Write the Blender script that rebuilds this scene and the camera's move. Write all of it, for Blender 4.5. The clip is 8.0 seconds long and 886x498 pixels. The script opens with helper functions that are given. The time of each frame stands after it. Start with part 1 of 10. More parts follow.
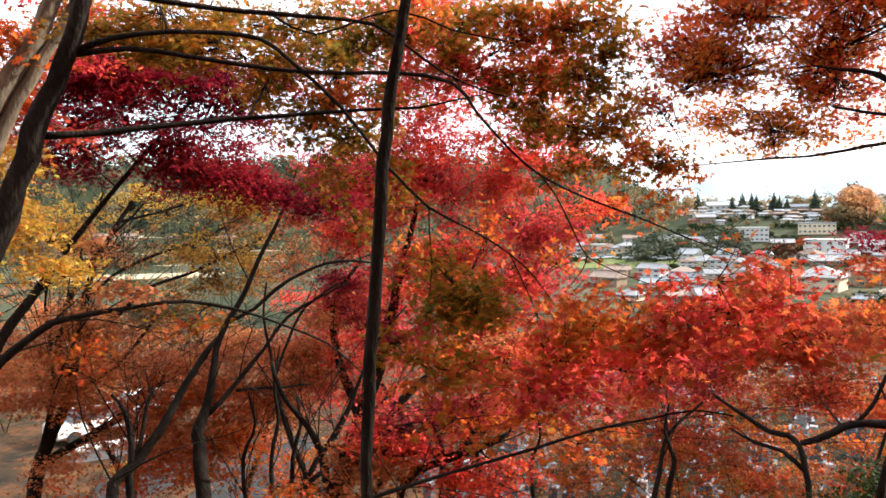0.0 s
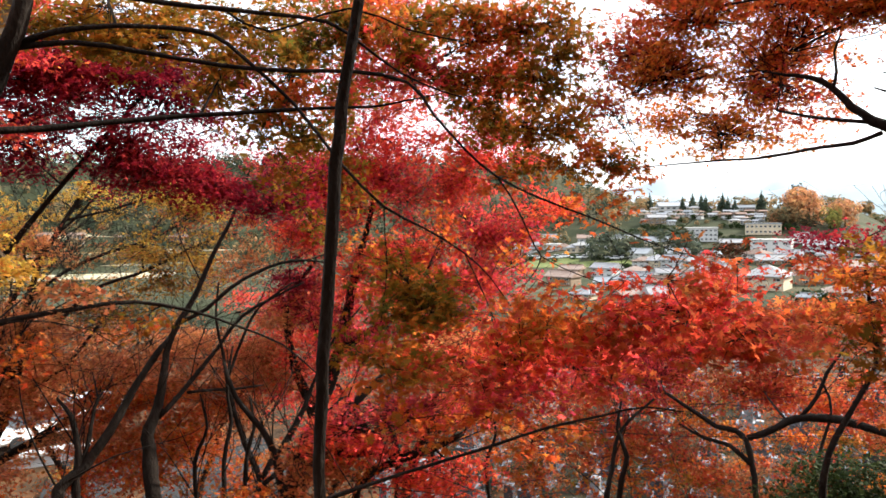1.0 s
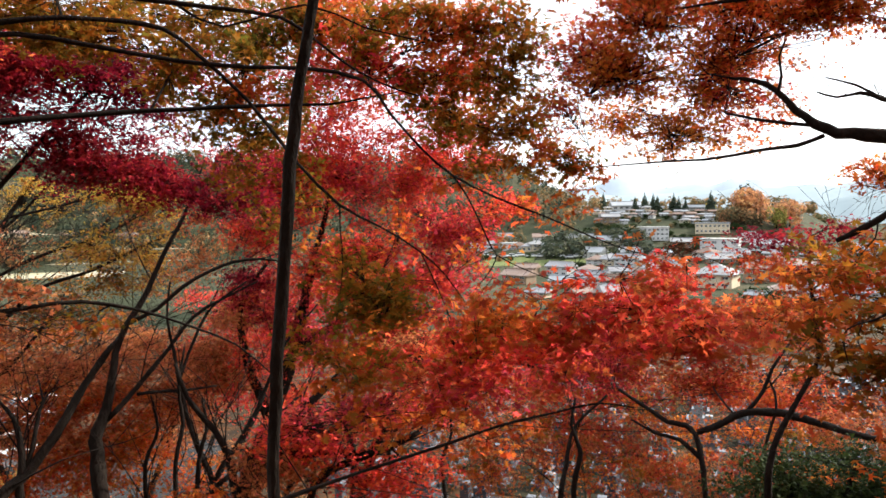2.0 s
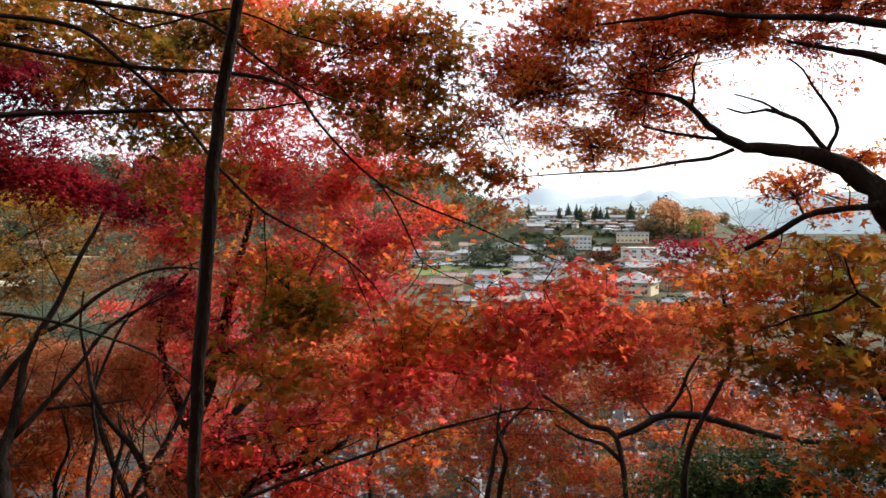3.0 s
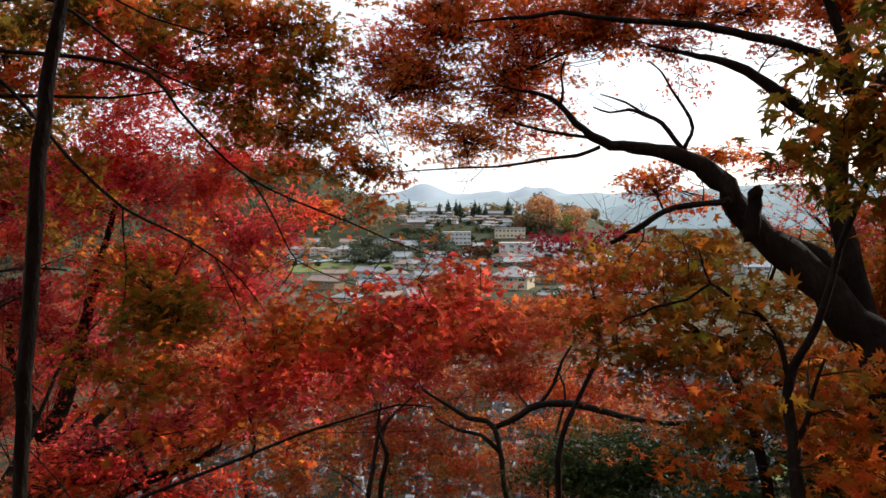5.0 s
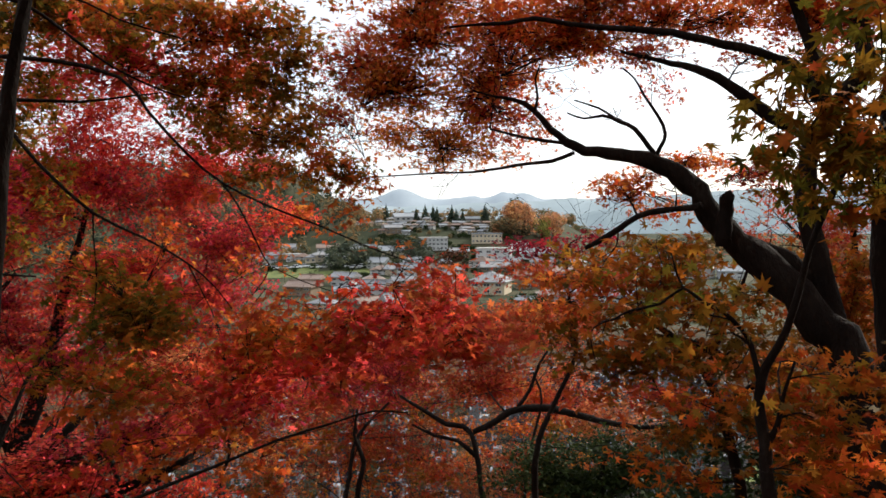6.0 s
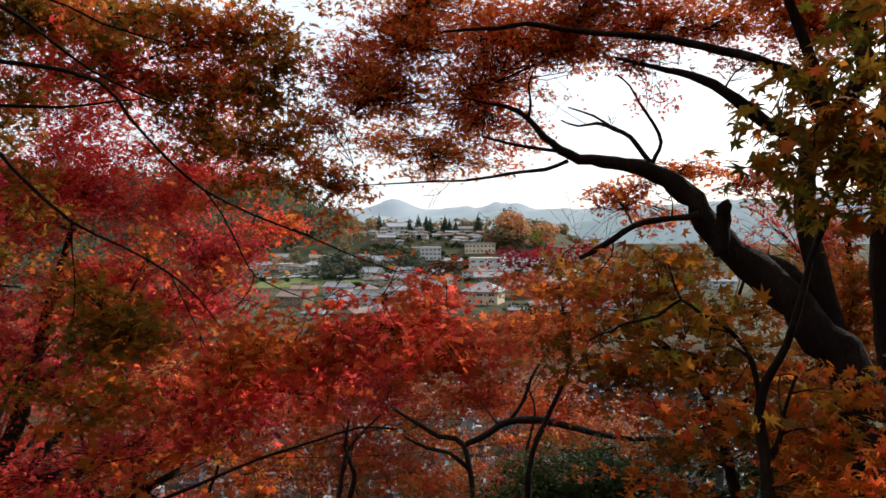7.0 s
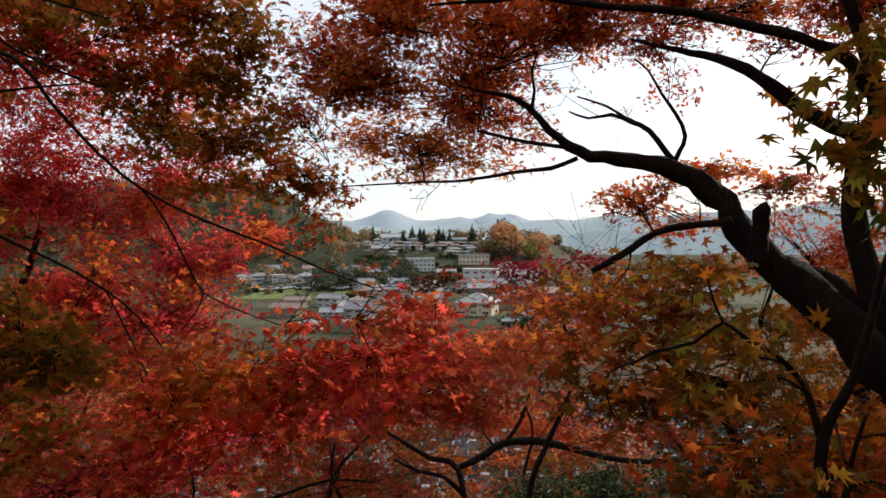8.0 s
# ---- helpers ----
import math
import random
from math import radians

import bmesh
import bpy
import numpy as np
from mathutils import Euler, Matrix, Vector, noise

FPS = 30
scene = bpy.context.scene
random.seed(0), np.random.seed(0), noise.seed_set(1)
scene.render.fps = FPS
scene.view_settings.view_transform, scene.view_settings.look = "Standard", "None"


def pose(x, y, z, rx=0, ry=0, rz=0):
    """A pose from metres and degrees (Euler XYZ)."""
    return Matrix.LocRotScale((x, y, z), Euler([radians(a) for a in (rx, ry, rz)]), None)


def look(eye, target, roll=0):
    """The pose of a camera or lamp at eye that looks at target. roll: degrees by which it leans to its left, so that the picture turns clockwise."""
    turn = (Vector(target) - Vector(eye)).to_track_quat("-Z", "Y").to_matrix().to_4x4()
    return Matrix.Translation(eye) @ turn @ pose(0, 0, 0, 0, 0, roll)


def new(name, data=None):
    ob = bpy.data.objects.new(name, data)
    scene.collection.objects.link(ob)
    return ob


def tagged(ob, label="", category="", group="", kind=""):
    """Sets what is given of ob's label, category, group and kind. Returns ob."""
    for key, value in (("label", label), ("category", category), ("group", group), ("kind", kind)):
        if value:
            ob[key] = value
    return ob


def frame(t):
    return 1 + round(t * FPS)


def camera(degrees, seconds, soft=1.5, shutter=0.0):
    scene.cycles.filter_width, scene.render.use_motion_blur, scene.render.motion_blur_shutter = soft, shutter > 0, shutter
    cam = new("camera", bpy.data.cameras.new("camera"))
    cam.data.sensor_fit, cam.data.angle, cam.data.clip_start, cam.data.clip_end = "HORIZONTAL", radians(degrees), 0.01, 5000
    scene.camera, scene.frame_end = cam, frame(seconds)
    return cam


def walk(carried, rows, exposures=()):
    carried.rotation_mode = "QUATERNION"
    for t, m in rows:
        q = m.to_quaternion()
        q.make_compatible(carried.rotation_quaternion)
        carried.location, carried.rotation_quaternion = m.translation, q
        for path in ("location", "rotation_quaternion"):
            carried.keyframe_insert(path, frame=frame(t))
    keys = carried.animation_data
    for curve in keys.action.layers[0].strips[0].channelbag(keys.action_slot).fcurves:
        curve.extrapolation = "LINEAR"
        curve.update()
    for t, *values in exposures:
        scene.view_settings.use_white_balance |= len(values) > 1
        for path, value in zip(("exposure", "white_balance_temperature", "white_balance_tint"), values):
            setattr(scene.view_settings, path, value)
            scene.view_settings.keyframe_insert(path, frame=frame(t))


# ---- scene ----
cam = camera(62.6, 8.0, 1.55)
PATH = [
    (0, (0.067, 0.811, 1.675), (-0.679, 2.664, 1.581), -1.02),
    (0.5, (0.069, 0.800, 1.675), (-0.621, 2.675, 1.580), -0.84),
    (1, (0.071, 0.811, 1.675), (-0.562, 2.705, 1.578), -0.82),
    (2.5, (0.076, 0.802, 1.675), (-0.357, 2.752, 1.580), -0.41),
    (3, (0.080, 0.795, 1.672), (-0.244, 2.767, 1.592), -0.26),
    (3.5, (0.086, 0.793, 1.672), (-0.144, 2.778, 1.590), -0.36),
    (4, (0.096, 0.817, 1.672), (-0.024, 2.812, 1.581), -0.48),
    (4.5, (0.099, 0.829, 1.670), (0.054, 2.826, 1.576), -0.39),
    (6, (0.111, 0.834, 1.668), (0.174, 2.831, 1.590), -0.41),
    (6.5, (0.110, 0.832, 1.667), (0.199, 2.829, 1.601), -0.37),
    (7, (0.124, 0.922, 1.666), (0.206, 2.920, 1.615), -0.36),
    (7.5, (0.143, 1.155, 1.658), (0.225, 3.153, 1.633), -0.37),
    (8, (0.162, 1.413, 1.655), (0.261, 3.410, 1.634), -0.38),
]
EXPOSURE = [(0.0, 1.15), (2.5, 0.7), (4.5, 0.2), (6.5, 0.03), (8.0, -0.2)]
walk(cam, [(t, look(eye, target, roll)) for t, eye, target, roll in PATH], EXPOSURE)


# ---- daylight ----
SUN_SIDE, SUN_UP = 50.0, 30.0

world = bpy.data.worlds.new("hazy_sky")
scene.world = world
world.use_nodes = True
wn = world.node_tree.nodes
sky = wn.new("ShaderNodeTexSky")
sky.sky_type = "NISHITA"
sky.sun_disc = False
sky.sun_elevation = radians(SUN_UP)
sky.sun_rotation = radians(SUN_SIDE)
sky.altitude = 200
sky.air_density = 1.0
sky.dust_density = 2.0
sky.ozone_density = 1.0
wn["Background"].inputs["Strength"].default_value = 0.15
veil = wn.new("ShaderNodeMix")
veil.data_type = "RGBA"
veil.inputs[0].default_value = 0.7
veil.inputs[7].default_value = (8.2, 8.5, 8.9, 1)
world.node_tree.links.new(sky.outputs[0], veil.inputs[6])
world.node_tree.links.new(veil.outputs[2], wn["Background"].inputs["Color"])

sun = new("sun", bpy.data.lights.new("sun", "SUN"))
sun.data.energy = 4.4
sun.data.angle = radians(1.2)
sun.data.color = (1.0, 0.93, 0.82)
sun.matrix_world = look(
    (60 * math.sin(radians(SUN_SIDE)), 60 * math.cos(radians(SUN_SIDE)), 60 * math.tan(radians(SUN_UP))), (0, 0, 0))


# ---- materials ----
def material(name):
    mat = bpy.data.materials.new(name)
    mat.use_nodes = True
    nodes, links = mat.node_tree.nodes, mat.node_tree.links
    nodes.clear()
    out = nodes.new("ShaderNodeOutputMaterial")
    return mat, nodes, links, out


def ramp(nodes, stops):
    node = nodes.new("ShaderNodeValToRGB")
    e = node.color_ramp.elements
    while len(e) < len(stops):
        e.new(0.5)
    for k, (p, c) in enumerate(stops):
        e[k].position, e[k].color = p, (*c, 1)
    return node


def noise_node(nodes, links, scale, detail=4.0, coords=None, rough=0.6):
    tex = nodes.new("ShaderNodeTexNoise")
    tex.inputs["Scale"].default_value = scale
    tex.inputs["Detail"].default_value = detail
    tex.inputs["Roughness"].default_value = rough
    if coords:
        links.new(coords, tex.inputs["Vector"])
    return tex


def leaf_material(name, colours, single=False, glow=0.5, patch=1.3):
    """Thin leaves: a random tint each, patches of tint over the crown, and light that shines through."""
    mat, nodes, links, out = material(name)
    geo = nodes.new("ShaderNodeNewGeometry")
    rnd = geo.outputs["Random Per Island"]
    if single:
        rnd = nodes.new("ShaderNodeObjectInfo").outputs["Random"]
    big = noise_node(nodes, links, patch, 2.0, geo.outputs["Position"])
    mix = nodes.new("ShaderNodeMath")
    mix.operation = "MULTIPLY_ADD"
    links.new(big.outputs["Fac"], mix.inputs[0])
    mix.inputs[1].default_value = 1.5
    mix.inputs[2].default_value = -0.75
    add = nodes.new("ShaderNodeMath")
    links.new(mix.outputs[0], add.inputs[0])
    links.new(rnd, add.inputs[1])
    n = len(colours) - 1
    cr = ramp(nodes, [(k / n, c) for k, c in enumerate(colours)])
    links.new(add.outputs[0], cr.inputs[0])
    fine = noise_node(nodes, links, 45.0, 3.0, geo.outputs["Position"])
    hsv = nodes.new("ShaderNodeHueSaturation")
    rng = nodes.new("ShaderNodeMapRange")
    rng.inputs["To Min"].default_value, rng.inputs["To Max"].default_value = 0.65, 1.35
    links.new(fine.outputs["Fac"], rng.inputs["Value"])
    own = nodes.new("ShaderNodeTexWhiteNoise")
    own.noise_dimensions = "1D"
    links.new(rnd, own.inputs["W"])
    tone = nodes.new("ShaderNodeMapRange")
    tone.inputs["To Min"].default_value, tone.inputs["To Max"].default_value = 0.55, 1.25
    links.new(own.outputs["Value"], tone.inputs["Value"])
    both = nodes.new("ShaderNodeMath")
    both.operation = "MULTIPLY"
    links.new(rng.outputs[0], both.inputs[0])
    links.new(tone.outputs[0], both.inputs[1])
    links.new(both.outputs[0], hsv.inputs["Value"])
    links.new(cr.outputs[0], hsv.inputs["Color"])
    bs = nodes.new("ShaderNodeBsdfPrincipled")
    bs.inputs["Roughness"].default_value = 0.55
    bs.inputs["Specular IOR Level"].default_value = 0.05
    links.new(hsv.outputs[0], bs.inputs["Base Color"])
    tr = nodes.new("ShaderNodeBsdfTranslucent")
    links.new(hsv.outputs[0], tr.inputs["Color"])
    ms = nodes.new("ShaderNodeMixShader")
    ms.inputs[0].default_value = glow
    links.new(bs.outputs[0], ms.inputs[1])
    links.new(tr.outputs[0], ms.inputs[2])
    links.new(ms.outputs[0], out.inputs[0])
    return mat


def rough_material(name, stops, scale, bump=0.3, rough=0.85, fine=8.0, stretch=(1, 1, 1), world_coords=False, spread=0.0, spec=0.3):
    """A weathered surface: stains at one scale, grain at another, and relief."""
    mat, nodes, links, out = material(name)
    if world_coords:
        src = nodes.new("ShaderNodeNewGeometry").outputs["Position"]
    else:
        src = nodes.new("ShaderNodeTexCoord").outputs["Object"]
    mp = nodes.new("ShaderNodeMapping")
    mp.inputs["Scale"].default_value = stretch
    links.new(src, mp.inputs["Vector"])
    a = noise_node(nodes, links, scale, 5.0, mp.outputs[0])
    b = noise_node(nodes, links, scale * fine, 4.0, mp.outputs[0])
    mx = nodes.new("ShaderNodeMix")
    mx.data_type = "FLOAT"
    mx.inputs[0].default_value = 0.35
    links.new(a.outputs["Fac"], mx.inputs[2])
    links.new(b.outputs["Fac"], mx.inputs[3])
    cr = ramp(nodes, stops)
    if spread:
        ob = nodes.new("ShaderNodeObjectInfo")
        shift = nodes.new("ShaderNodeMath")
        shift.operation = "MULTIPLY_ADD"
        links.new(ob.outputs["Random"], shift.inputs[0])
        shift.inputs[1].default_value = spread
        links.new(mx.outputs[0], shift.inputs[2])
        links.new(shift.outputs[0], cr.inputs[0])
    else:
        links.new(mx.outputs[0], cr.inputs[0])
    bs = nodes.new("ShaderNodeBsdfPrincipled")
    bs.inputs["Roughness"].default_value = rough
    bs.inputs["Specular IOR Level"].default_value = spec
    links.new(cr.outputs[0], bs.inputs["Base Color"])
    bp = nodes.new("ShaderNodeBump")
    bp.inputs["Strength"].default_value = bump
    bp.inputs["Distance"].default_value = 0.02
    links.new(b.outputs["Fac"], bp.inputs["Height"])
    links.new(bp.outputs[0], bs.inputs["Normal"])
    links.new(bs.outputs[0], out.inputs[0])
    return mat


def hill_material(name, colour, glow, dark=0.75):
    """Far wooded backdrop ridges; haze is put into the colour, lit air into emission."""
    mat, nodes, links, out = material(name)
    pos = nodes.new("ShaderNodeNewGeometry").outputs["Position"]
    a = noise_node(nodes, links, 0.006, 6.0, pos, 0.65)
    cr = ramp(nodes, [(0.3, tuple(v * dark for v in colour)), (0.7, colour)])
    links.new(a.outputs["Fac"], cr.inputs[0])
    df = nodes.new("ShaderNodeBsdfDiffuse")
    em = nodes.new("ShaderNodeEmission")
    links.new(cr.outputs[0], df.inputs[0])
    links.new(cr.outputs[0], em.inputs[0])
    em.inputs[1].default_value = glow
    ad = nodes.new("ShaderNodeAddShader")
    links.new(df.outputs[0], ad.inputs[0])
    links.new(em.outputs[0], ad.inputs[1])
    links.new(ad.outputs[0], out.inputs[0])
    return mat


M = {}
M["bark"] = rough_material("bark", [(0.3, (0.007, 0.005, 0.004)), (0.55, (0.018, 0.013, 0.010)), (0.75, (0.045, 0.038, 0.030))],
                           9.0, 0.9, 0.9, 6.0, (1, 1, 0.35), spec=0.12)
M["bark_pale"] = rough_material("bark_pale", [(0.3, (0.07, 0.05, 0.035)), (0.55, (0.17, 0.13, 0.09)), (0.75, (0.30, 0.26, 0.19))],
                                7.0, 0.8, 0.9, 6.0, (1, 1, 0.4))
M["orange"] = leaf_material("maple_orange", [(0.60, 0.085, 0.03), (0.68, 0.13, 0.03), (0.66, 0.185, 0.03), (0.46, 0.195, 0.035)], glow=0.72)
M["olive"] = leaf_material("maple_olive", [(0.47, 0.14, 0.02), (0.37, 0.16, 0.02), (0.25, 0.15, 0.02), (0.13, 0.12, 0.018)])
M["scarlet"] = leaf_material("maple_scarlet", [(0.62, 0.05, 0.07), (0.78, 0.075, 0.065), (0.82, 0.11, 0.055), (0.78, 0.165, 0.05)], glow=0.78)
M["crimson"] = leaf_material("maple_crimson", [(0.14, 0.008, 0.025), (0.25, 0.012, 0.03), (0.36, 0.018, 0.035), (0.48, 0.04, 0.04)])
M["pink"] = leaf_material("maple_pink_red", [(0.50, 0.045, 0.09), (0.70, 0.075, 0.105), (0.78, 0.10, 0.075), (0.75, 0.155, 0.07)], glow=0.76)
M["rust"] = leaf_material("maple_rust", [(0.50, 0.13, 0.065), (0.62, 0.19, 0.08), (0.66, 0.26, 0.09), (0.58, 0.25, 0.09)], glow=0.66)
M["dusk"] = leaf_material("maple_dusky_red", [(0.44, 0.045, 0.037), (0.56, 0.08, 0.038), (0.61, 0.13, 0.04), (0.48, 0.19, 0.05)], glow=0.68)
M["dead"] = leaf_material("withered_leaf", [(0.05, 0.02, 0.012), (0.10, 0.04, 0.02), (0.16, 0.065, 0.03)], glow=0.25)
M["brown"] = leaf_material("maple_brown_orange", [(0.58, 0.085, 0.026), (0.70, 0.16, 0.03), (0.74, 0.25, 0.035), (0.58, 0.24, 0.035)], glow=0.78)
M["yellow"] = leaf_material("maple_yellow", [(0.62, 0.30, 0.05), (0.68, 0.40, 0.06), (0.55, 0.42, 0.08), (0.65, 0.2, 0.04)])
M["amber"] = leaf_material("maple_amber", [(0.44, 0.09, 0.016), (0.42, 0.13, 0.016), (0.30, 0.135, 0.016), (0.15, 0.115, 0.016)], glow=0.55)
M["amber_leaf"] = leaf_material("maple_amber_leaf", [(0.36, 0.13, 0.016), (0.29, 0.145, 0.016), (0.19, 0.145, 0.018), (0.10, 0.115, 0.016)], single=True, glow=0.5)
M["green"] = leaf_material("evergreen_leaf", [(0.016, 0.030, 0.010), (0.028, 0.048, 0.014), (0.05, 0.07, 0.018)], glow=0.25)
# Far wood and hedge colours are lightened to stand in for distance haze.
M["conifer"] = leaf_material("conifer_needles", [(0.035, 0.05, 0.035), (0.045, 0.065, 0.042), (0.065, 0.08, 0.045)], glow=0.35, patch=0.05)
M["hedge_far"] = leaf_material("hazed_green_hedge", [(0.05, 0.065, 0.045), (0.07, 0.085, 0.055), (0.11, 0.11, 0.06)], glow=0.3, patch=0.06)
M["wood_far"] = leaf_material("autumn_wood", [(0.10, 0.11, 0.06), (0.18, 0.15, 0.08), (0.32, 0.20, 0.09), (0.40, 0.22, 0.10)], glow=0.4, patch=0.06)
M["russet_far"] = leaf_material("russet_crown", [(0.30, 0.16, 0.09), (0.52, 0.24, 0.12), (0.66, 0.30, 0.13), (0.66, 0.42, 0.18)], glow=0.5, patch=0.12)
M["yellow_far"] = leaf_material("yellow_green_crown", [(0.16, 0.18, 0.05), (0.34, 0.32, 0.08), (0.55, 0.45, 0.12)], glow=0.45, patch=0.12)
M["litter"] = rough_material("leaf_litter_ground", [(0.3, (0.035, 0.028, 0.018)), (0.48, (0.10, 0.06, 0.03)), (0.6, (0.2, 0.09, 0.035)), (0.75, (0.10, 0.10, 0.035))],
                             0.9, 0.6, 0.95, 20.0, world_coords=True)
M["asphalt"] = rough_material("asphalt", [(0.3, (0.022, 0.022, 0.022)), (0.7, (0.045, 0.044, 0.042))], 0.8, 0.4, 0.8, 40.0, world_coords=True, spec=0.1)
# Terrace earth: the shade it lies in is put into its colour.
M["shaded_earth"] = rough_material("shaded_terrace_earth", [(0.3, (0.012, 0.013, 0.008)), (0.5, (0.03, 0.025, 0.015)), (0.7, (0.045, 0.042, 0.02))], 0.7, 0.6, 0.9, 30.0, world_coords=True, spec=0.05)
M["granite"] = rough_material("grey_granite", [(0.3, (0.04, 0.04, 0.045)), (0.7, (0.11, 0.11, 0.12))], 2.0, 0.02, 0.09, 30.0, spread=0.25, spec=0.6)
M["granite_pale"] = rough_material("pale_granite", [(0.3, (0.16, 0.16, 0.16)), (0.7, (0.30, 0.30, 0.30))], 2.0, 0.02, 0.09, 30.0, spec=0.6)
M["granite_dark"] = rough_material("dark_granite", [(0.3, (0.03, 0.03, 0.035)), (0.7, (0.07, 0.07, 0.08))], 2.0, 0.05, 0.18, 30.0, spec=0.6)
M["field"] = rough_material("stubble_field", [(0.3, (0.36, 0.30, 0.19)), (0.5, (0.46, 0.39, 0.26)), (0.7, (0.28, 0.28, 0.14))], 0.05, 0.2, 0.95, 25.0, (1, 0.3, 1), world_coords=True)
M["grass"] = rough_material("grass", [(0.3, (0.06, 0.09, 0.025)), (0.5, (0.12, 0.15, 0.04)), (0.7, (0.20, 0.19, 0.06))], 0.35, 0.4, 0.95, 25.0, world_coords=True)
M["plaster"] = rough_material("white_plaster", [(0.25, (0.34, 0.34, 0.33)), (0.6, (0.52, 0.52, 0.51))], 0.4, 0.1, 0.8, 12.0, spread=0.1)
M["beige"] = rough_material("beige_siding", [(0.25, (0.38, 0.31, 0.21)), (0.6, (0.55, 0.46, 0.33))], 0.5, 0.1, 0.8, 12.0, spread=0.1)
M["timber"] = rough_material("brown_timber", [(0.25, (0.10, 0.07, 0.05)), (0.6, (0.24, 0.17, 0.11))], 0.6, 0.2, 0.8, 12.0, (1, 1, 0.2), spread=0.1)
M["tile"] = rough_material("grey_roof_tiles", [(0.25, (0.10, 0.10, 0.11)), (0.6, (0.24, 0.24, 0.25)), (0.8, (0.34, 0.33, 0.32))], 0.5, 0.4, 0.45, 12.0, (1, 1, 4), spread=0.25)
M["tile_brown"] = rough_material("brown_roof_tiles", [(0.25, (0.10, 0.06, 0.045)), (0.6, (0.22, 0.14, 0.10)), (0.8, (0.3, 0.22, 0.18))], 0.5, 0.4, 0.5, 12.0, (1, 1, 4), spread=0.25)
M["tin"] = rough_material("painted_tin_roof", [(0.25, (0.15, 0.165, 0.18)), (0.7, (0.32, 0.335, 0.35))], 0.3, 0.1, 0.35, 9.0, spread=0.2)
M["solar"] = rough_material("solar_cell", [(0.3, (0.012, 0.014, 0.03)), (0.7, (0.03, 0.035, 0.06))], 0.6, 0.0, 0.12, 8.0, spec=0.8)
M["pane"] = rough_material("window_glass_dark", [(0.3, (0.03, 0.035, 0.04)), (0.7, (0.07, 0.08, 0.09))], 0.6, 0.0, 0.08, 4.0, spec=0.8)
M["frame"] = rough_material("window_frame", [(0.3, (0.45, 0.45, 0.44)), (0.7, (0.6, 0.6, 0.58))], 2.0, 0.05, 0.5, 4.0)
M["concrete"] = rough_material("concrete", [(0.25, (0.30, 0.29, 0.27)), (0.6, (0.52, 0.51, 0.48))], 0.6, 0.2, 0.85, 14.0, world_coords=True)
M["carpaint"] = rough_material("car_paint", [(0.3, (0.08, 0.08, 0.09)), (0.6, (0.55, 0.55, 0.56)), (0.8, (0.8, 0.8, 0.8))], 0.05, 0.0, 0.25, 4.0, spread=0.5, spec=0.6)
M["plaster_gloss"] = rough_material("white_car_paint", [(0.3, (0.68, 0.68, 0.67)), (0.7, (0.78, 0.78, 0.77))], 0.6, 0.0, 0.2, 4.0, spec=0.6)
M["rubber"] = rough_material("tyre_rubber", [(0.3, (0.015, 0.015, 0.015)), (0.7, (0.03, 0.03, 0.03))], 5.0, 0.1, 0.8, 4.0)
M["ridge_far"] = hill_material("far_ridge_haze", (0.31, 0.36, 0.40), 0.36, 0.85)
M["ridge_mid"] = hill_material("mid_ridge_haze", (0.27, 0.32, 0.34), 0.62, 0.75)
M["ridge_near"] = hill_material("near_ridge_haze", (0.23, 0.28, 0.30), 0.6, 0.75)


# ---- helpers for meshes ----
def mesh_object(name, verts, faces, mat, parent=None, label="", smooth_shade=False):
    me = bpy.data.meshes.new(name)
    me.from_pydata([tuple(v) for v in verts], [], faces)
    me.materials.append(mat)
    if smooth_shade:
        me.polygons.foreach_set("use_smooth", [True] * len(me.polygons))
    me.update()
    ob = new(name, me)
    if parent:
        ob.parent = parent
    if label:
        tagged(ob, label)
    return ob


def array_mesh(name, verts, tris, mat, parent=None, label=""):
    """One mesh of many triangles, from arrays."""
    me = bpy.data.meshes.new(name)
    nv, nt = len(verts), len(tris)
    me.vertices.add(nv)
    me.vertices.foreach_set("co", np.ascontiguousarray(verts, dtype=np.float32).ravel())
    me.loops.add(nt * 3)
    me.loops.foreach_set("vertex_index", np.ascontiguousarray(tris, dtype=np.int32).ravel())
    me.polygons.add(nt)
    me.polygons.foreach_set("loop_start", np.arange(0, nt * 3, 3, dtype=np.int32))
    me.materials.append(mat)
    me.update()
    ob = new(name, me)
    if parent:
        ob.parent = parent
    if label:
        tagged(ob, label)
    return ob


def part(name, bm, mat, parent, label="", smooth_shade=False):
    me = bpy.data.meshes.new(name)
    bm.to_mesh(me)
    bm.free()
    me.materials.append(mat)
    if smooth_shade:
        me.polygons.foreach_set("use_smooth", [True] * len(me.polygons))
    ob = new(name, me)
    ob.parent = parent
    if label:
        tagged(ob, label)
    return ob


def box_bm(w, d, h, at=(0, 0, 0), bevel=0.0, top=1.0):
    """A box standing on at, its top scaled by top."""
    bm = bmesh.new()
    bmesh.ops.create_cube(bm, size=1.0)
    for v in bm.verts:
        k = top if v.co.z > 0 else 1.0
        v.co = Vector((v.co.x * w * k + at[0], v.co.y * d * k + at[1], (v.co.z + 0.5) * h + at[2]))
    if bevel:
        bmesh.ops.bevel(bm, geom=list(bm.edges), offset=bevel, segments=1, affect="EDGES")
    return bm


def thing(name, m, label, category, group="", kind=""):
    ob = new(name)
    ob.empty_display_size = 0.2
    ob.matrix_world = m
    return tagged(ob, label, category, group, kind)


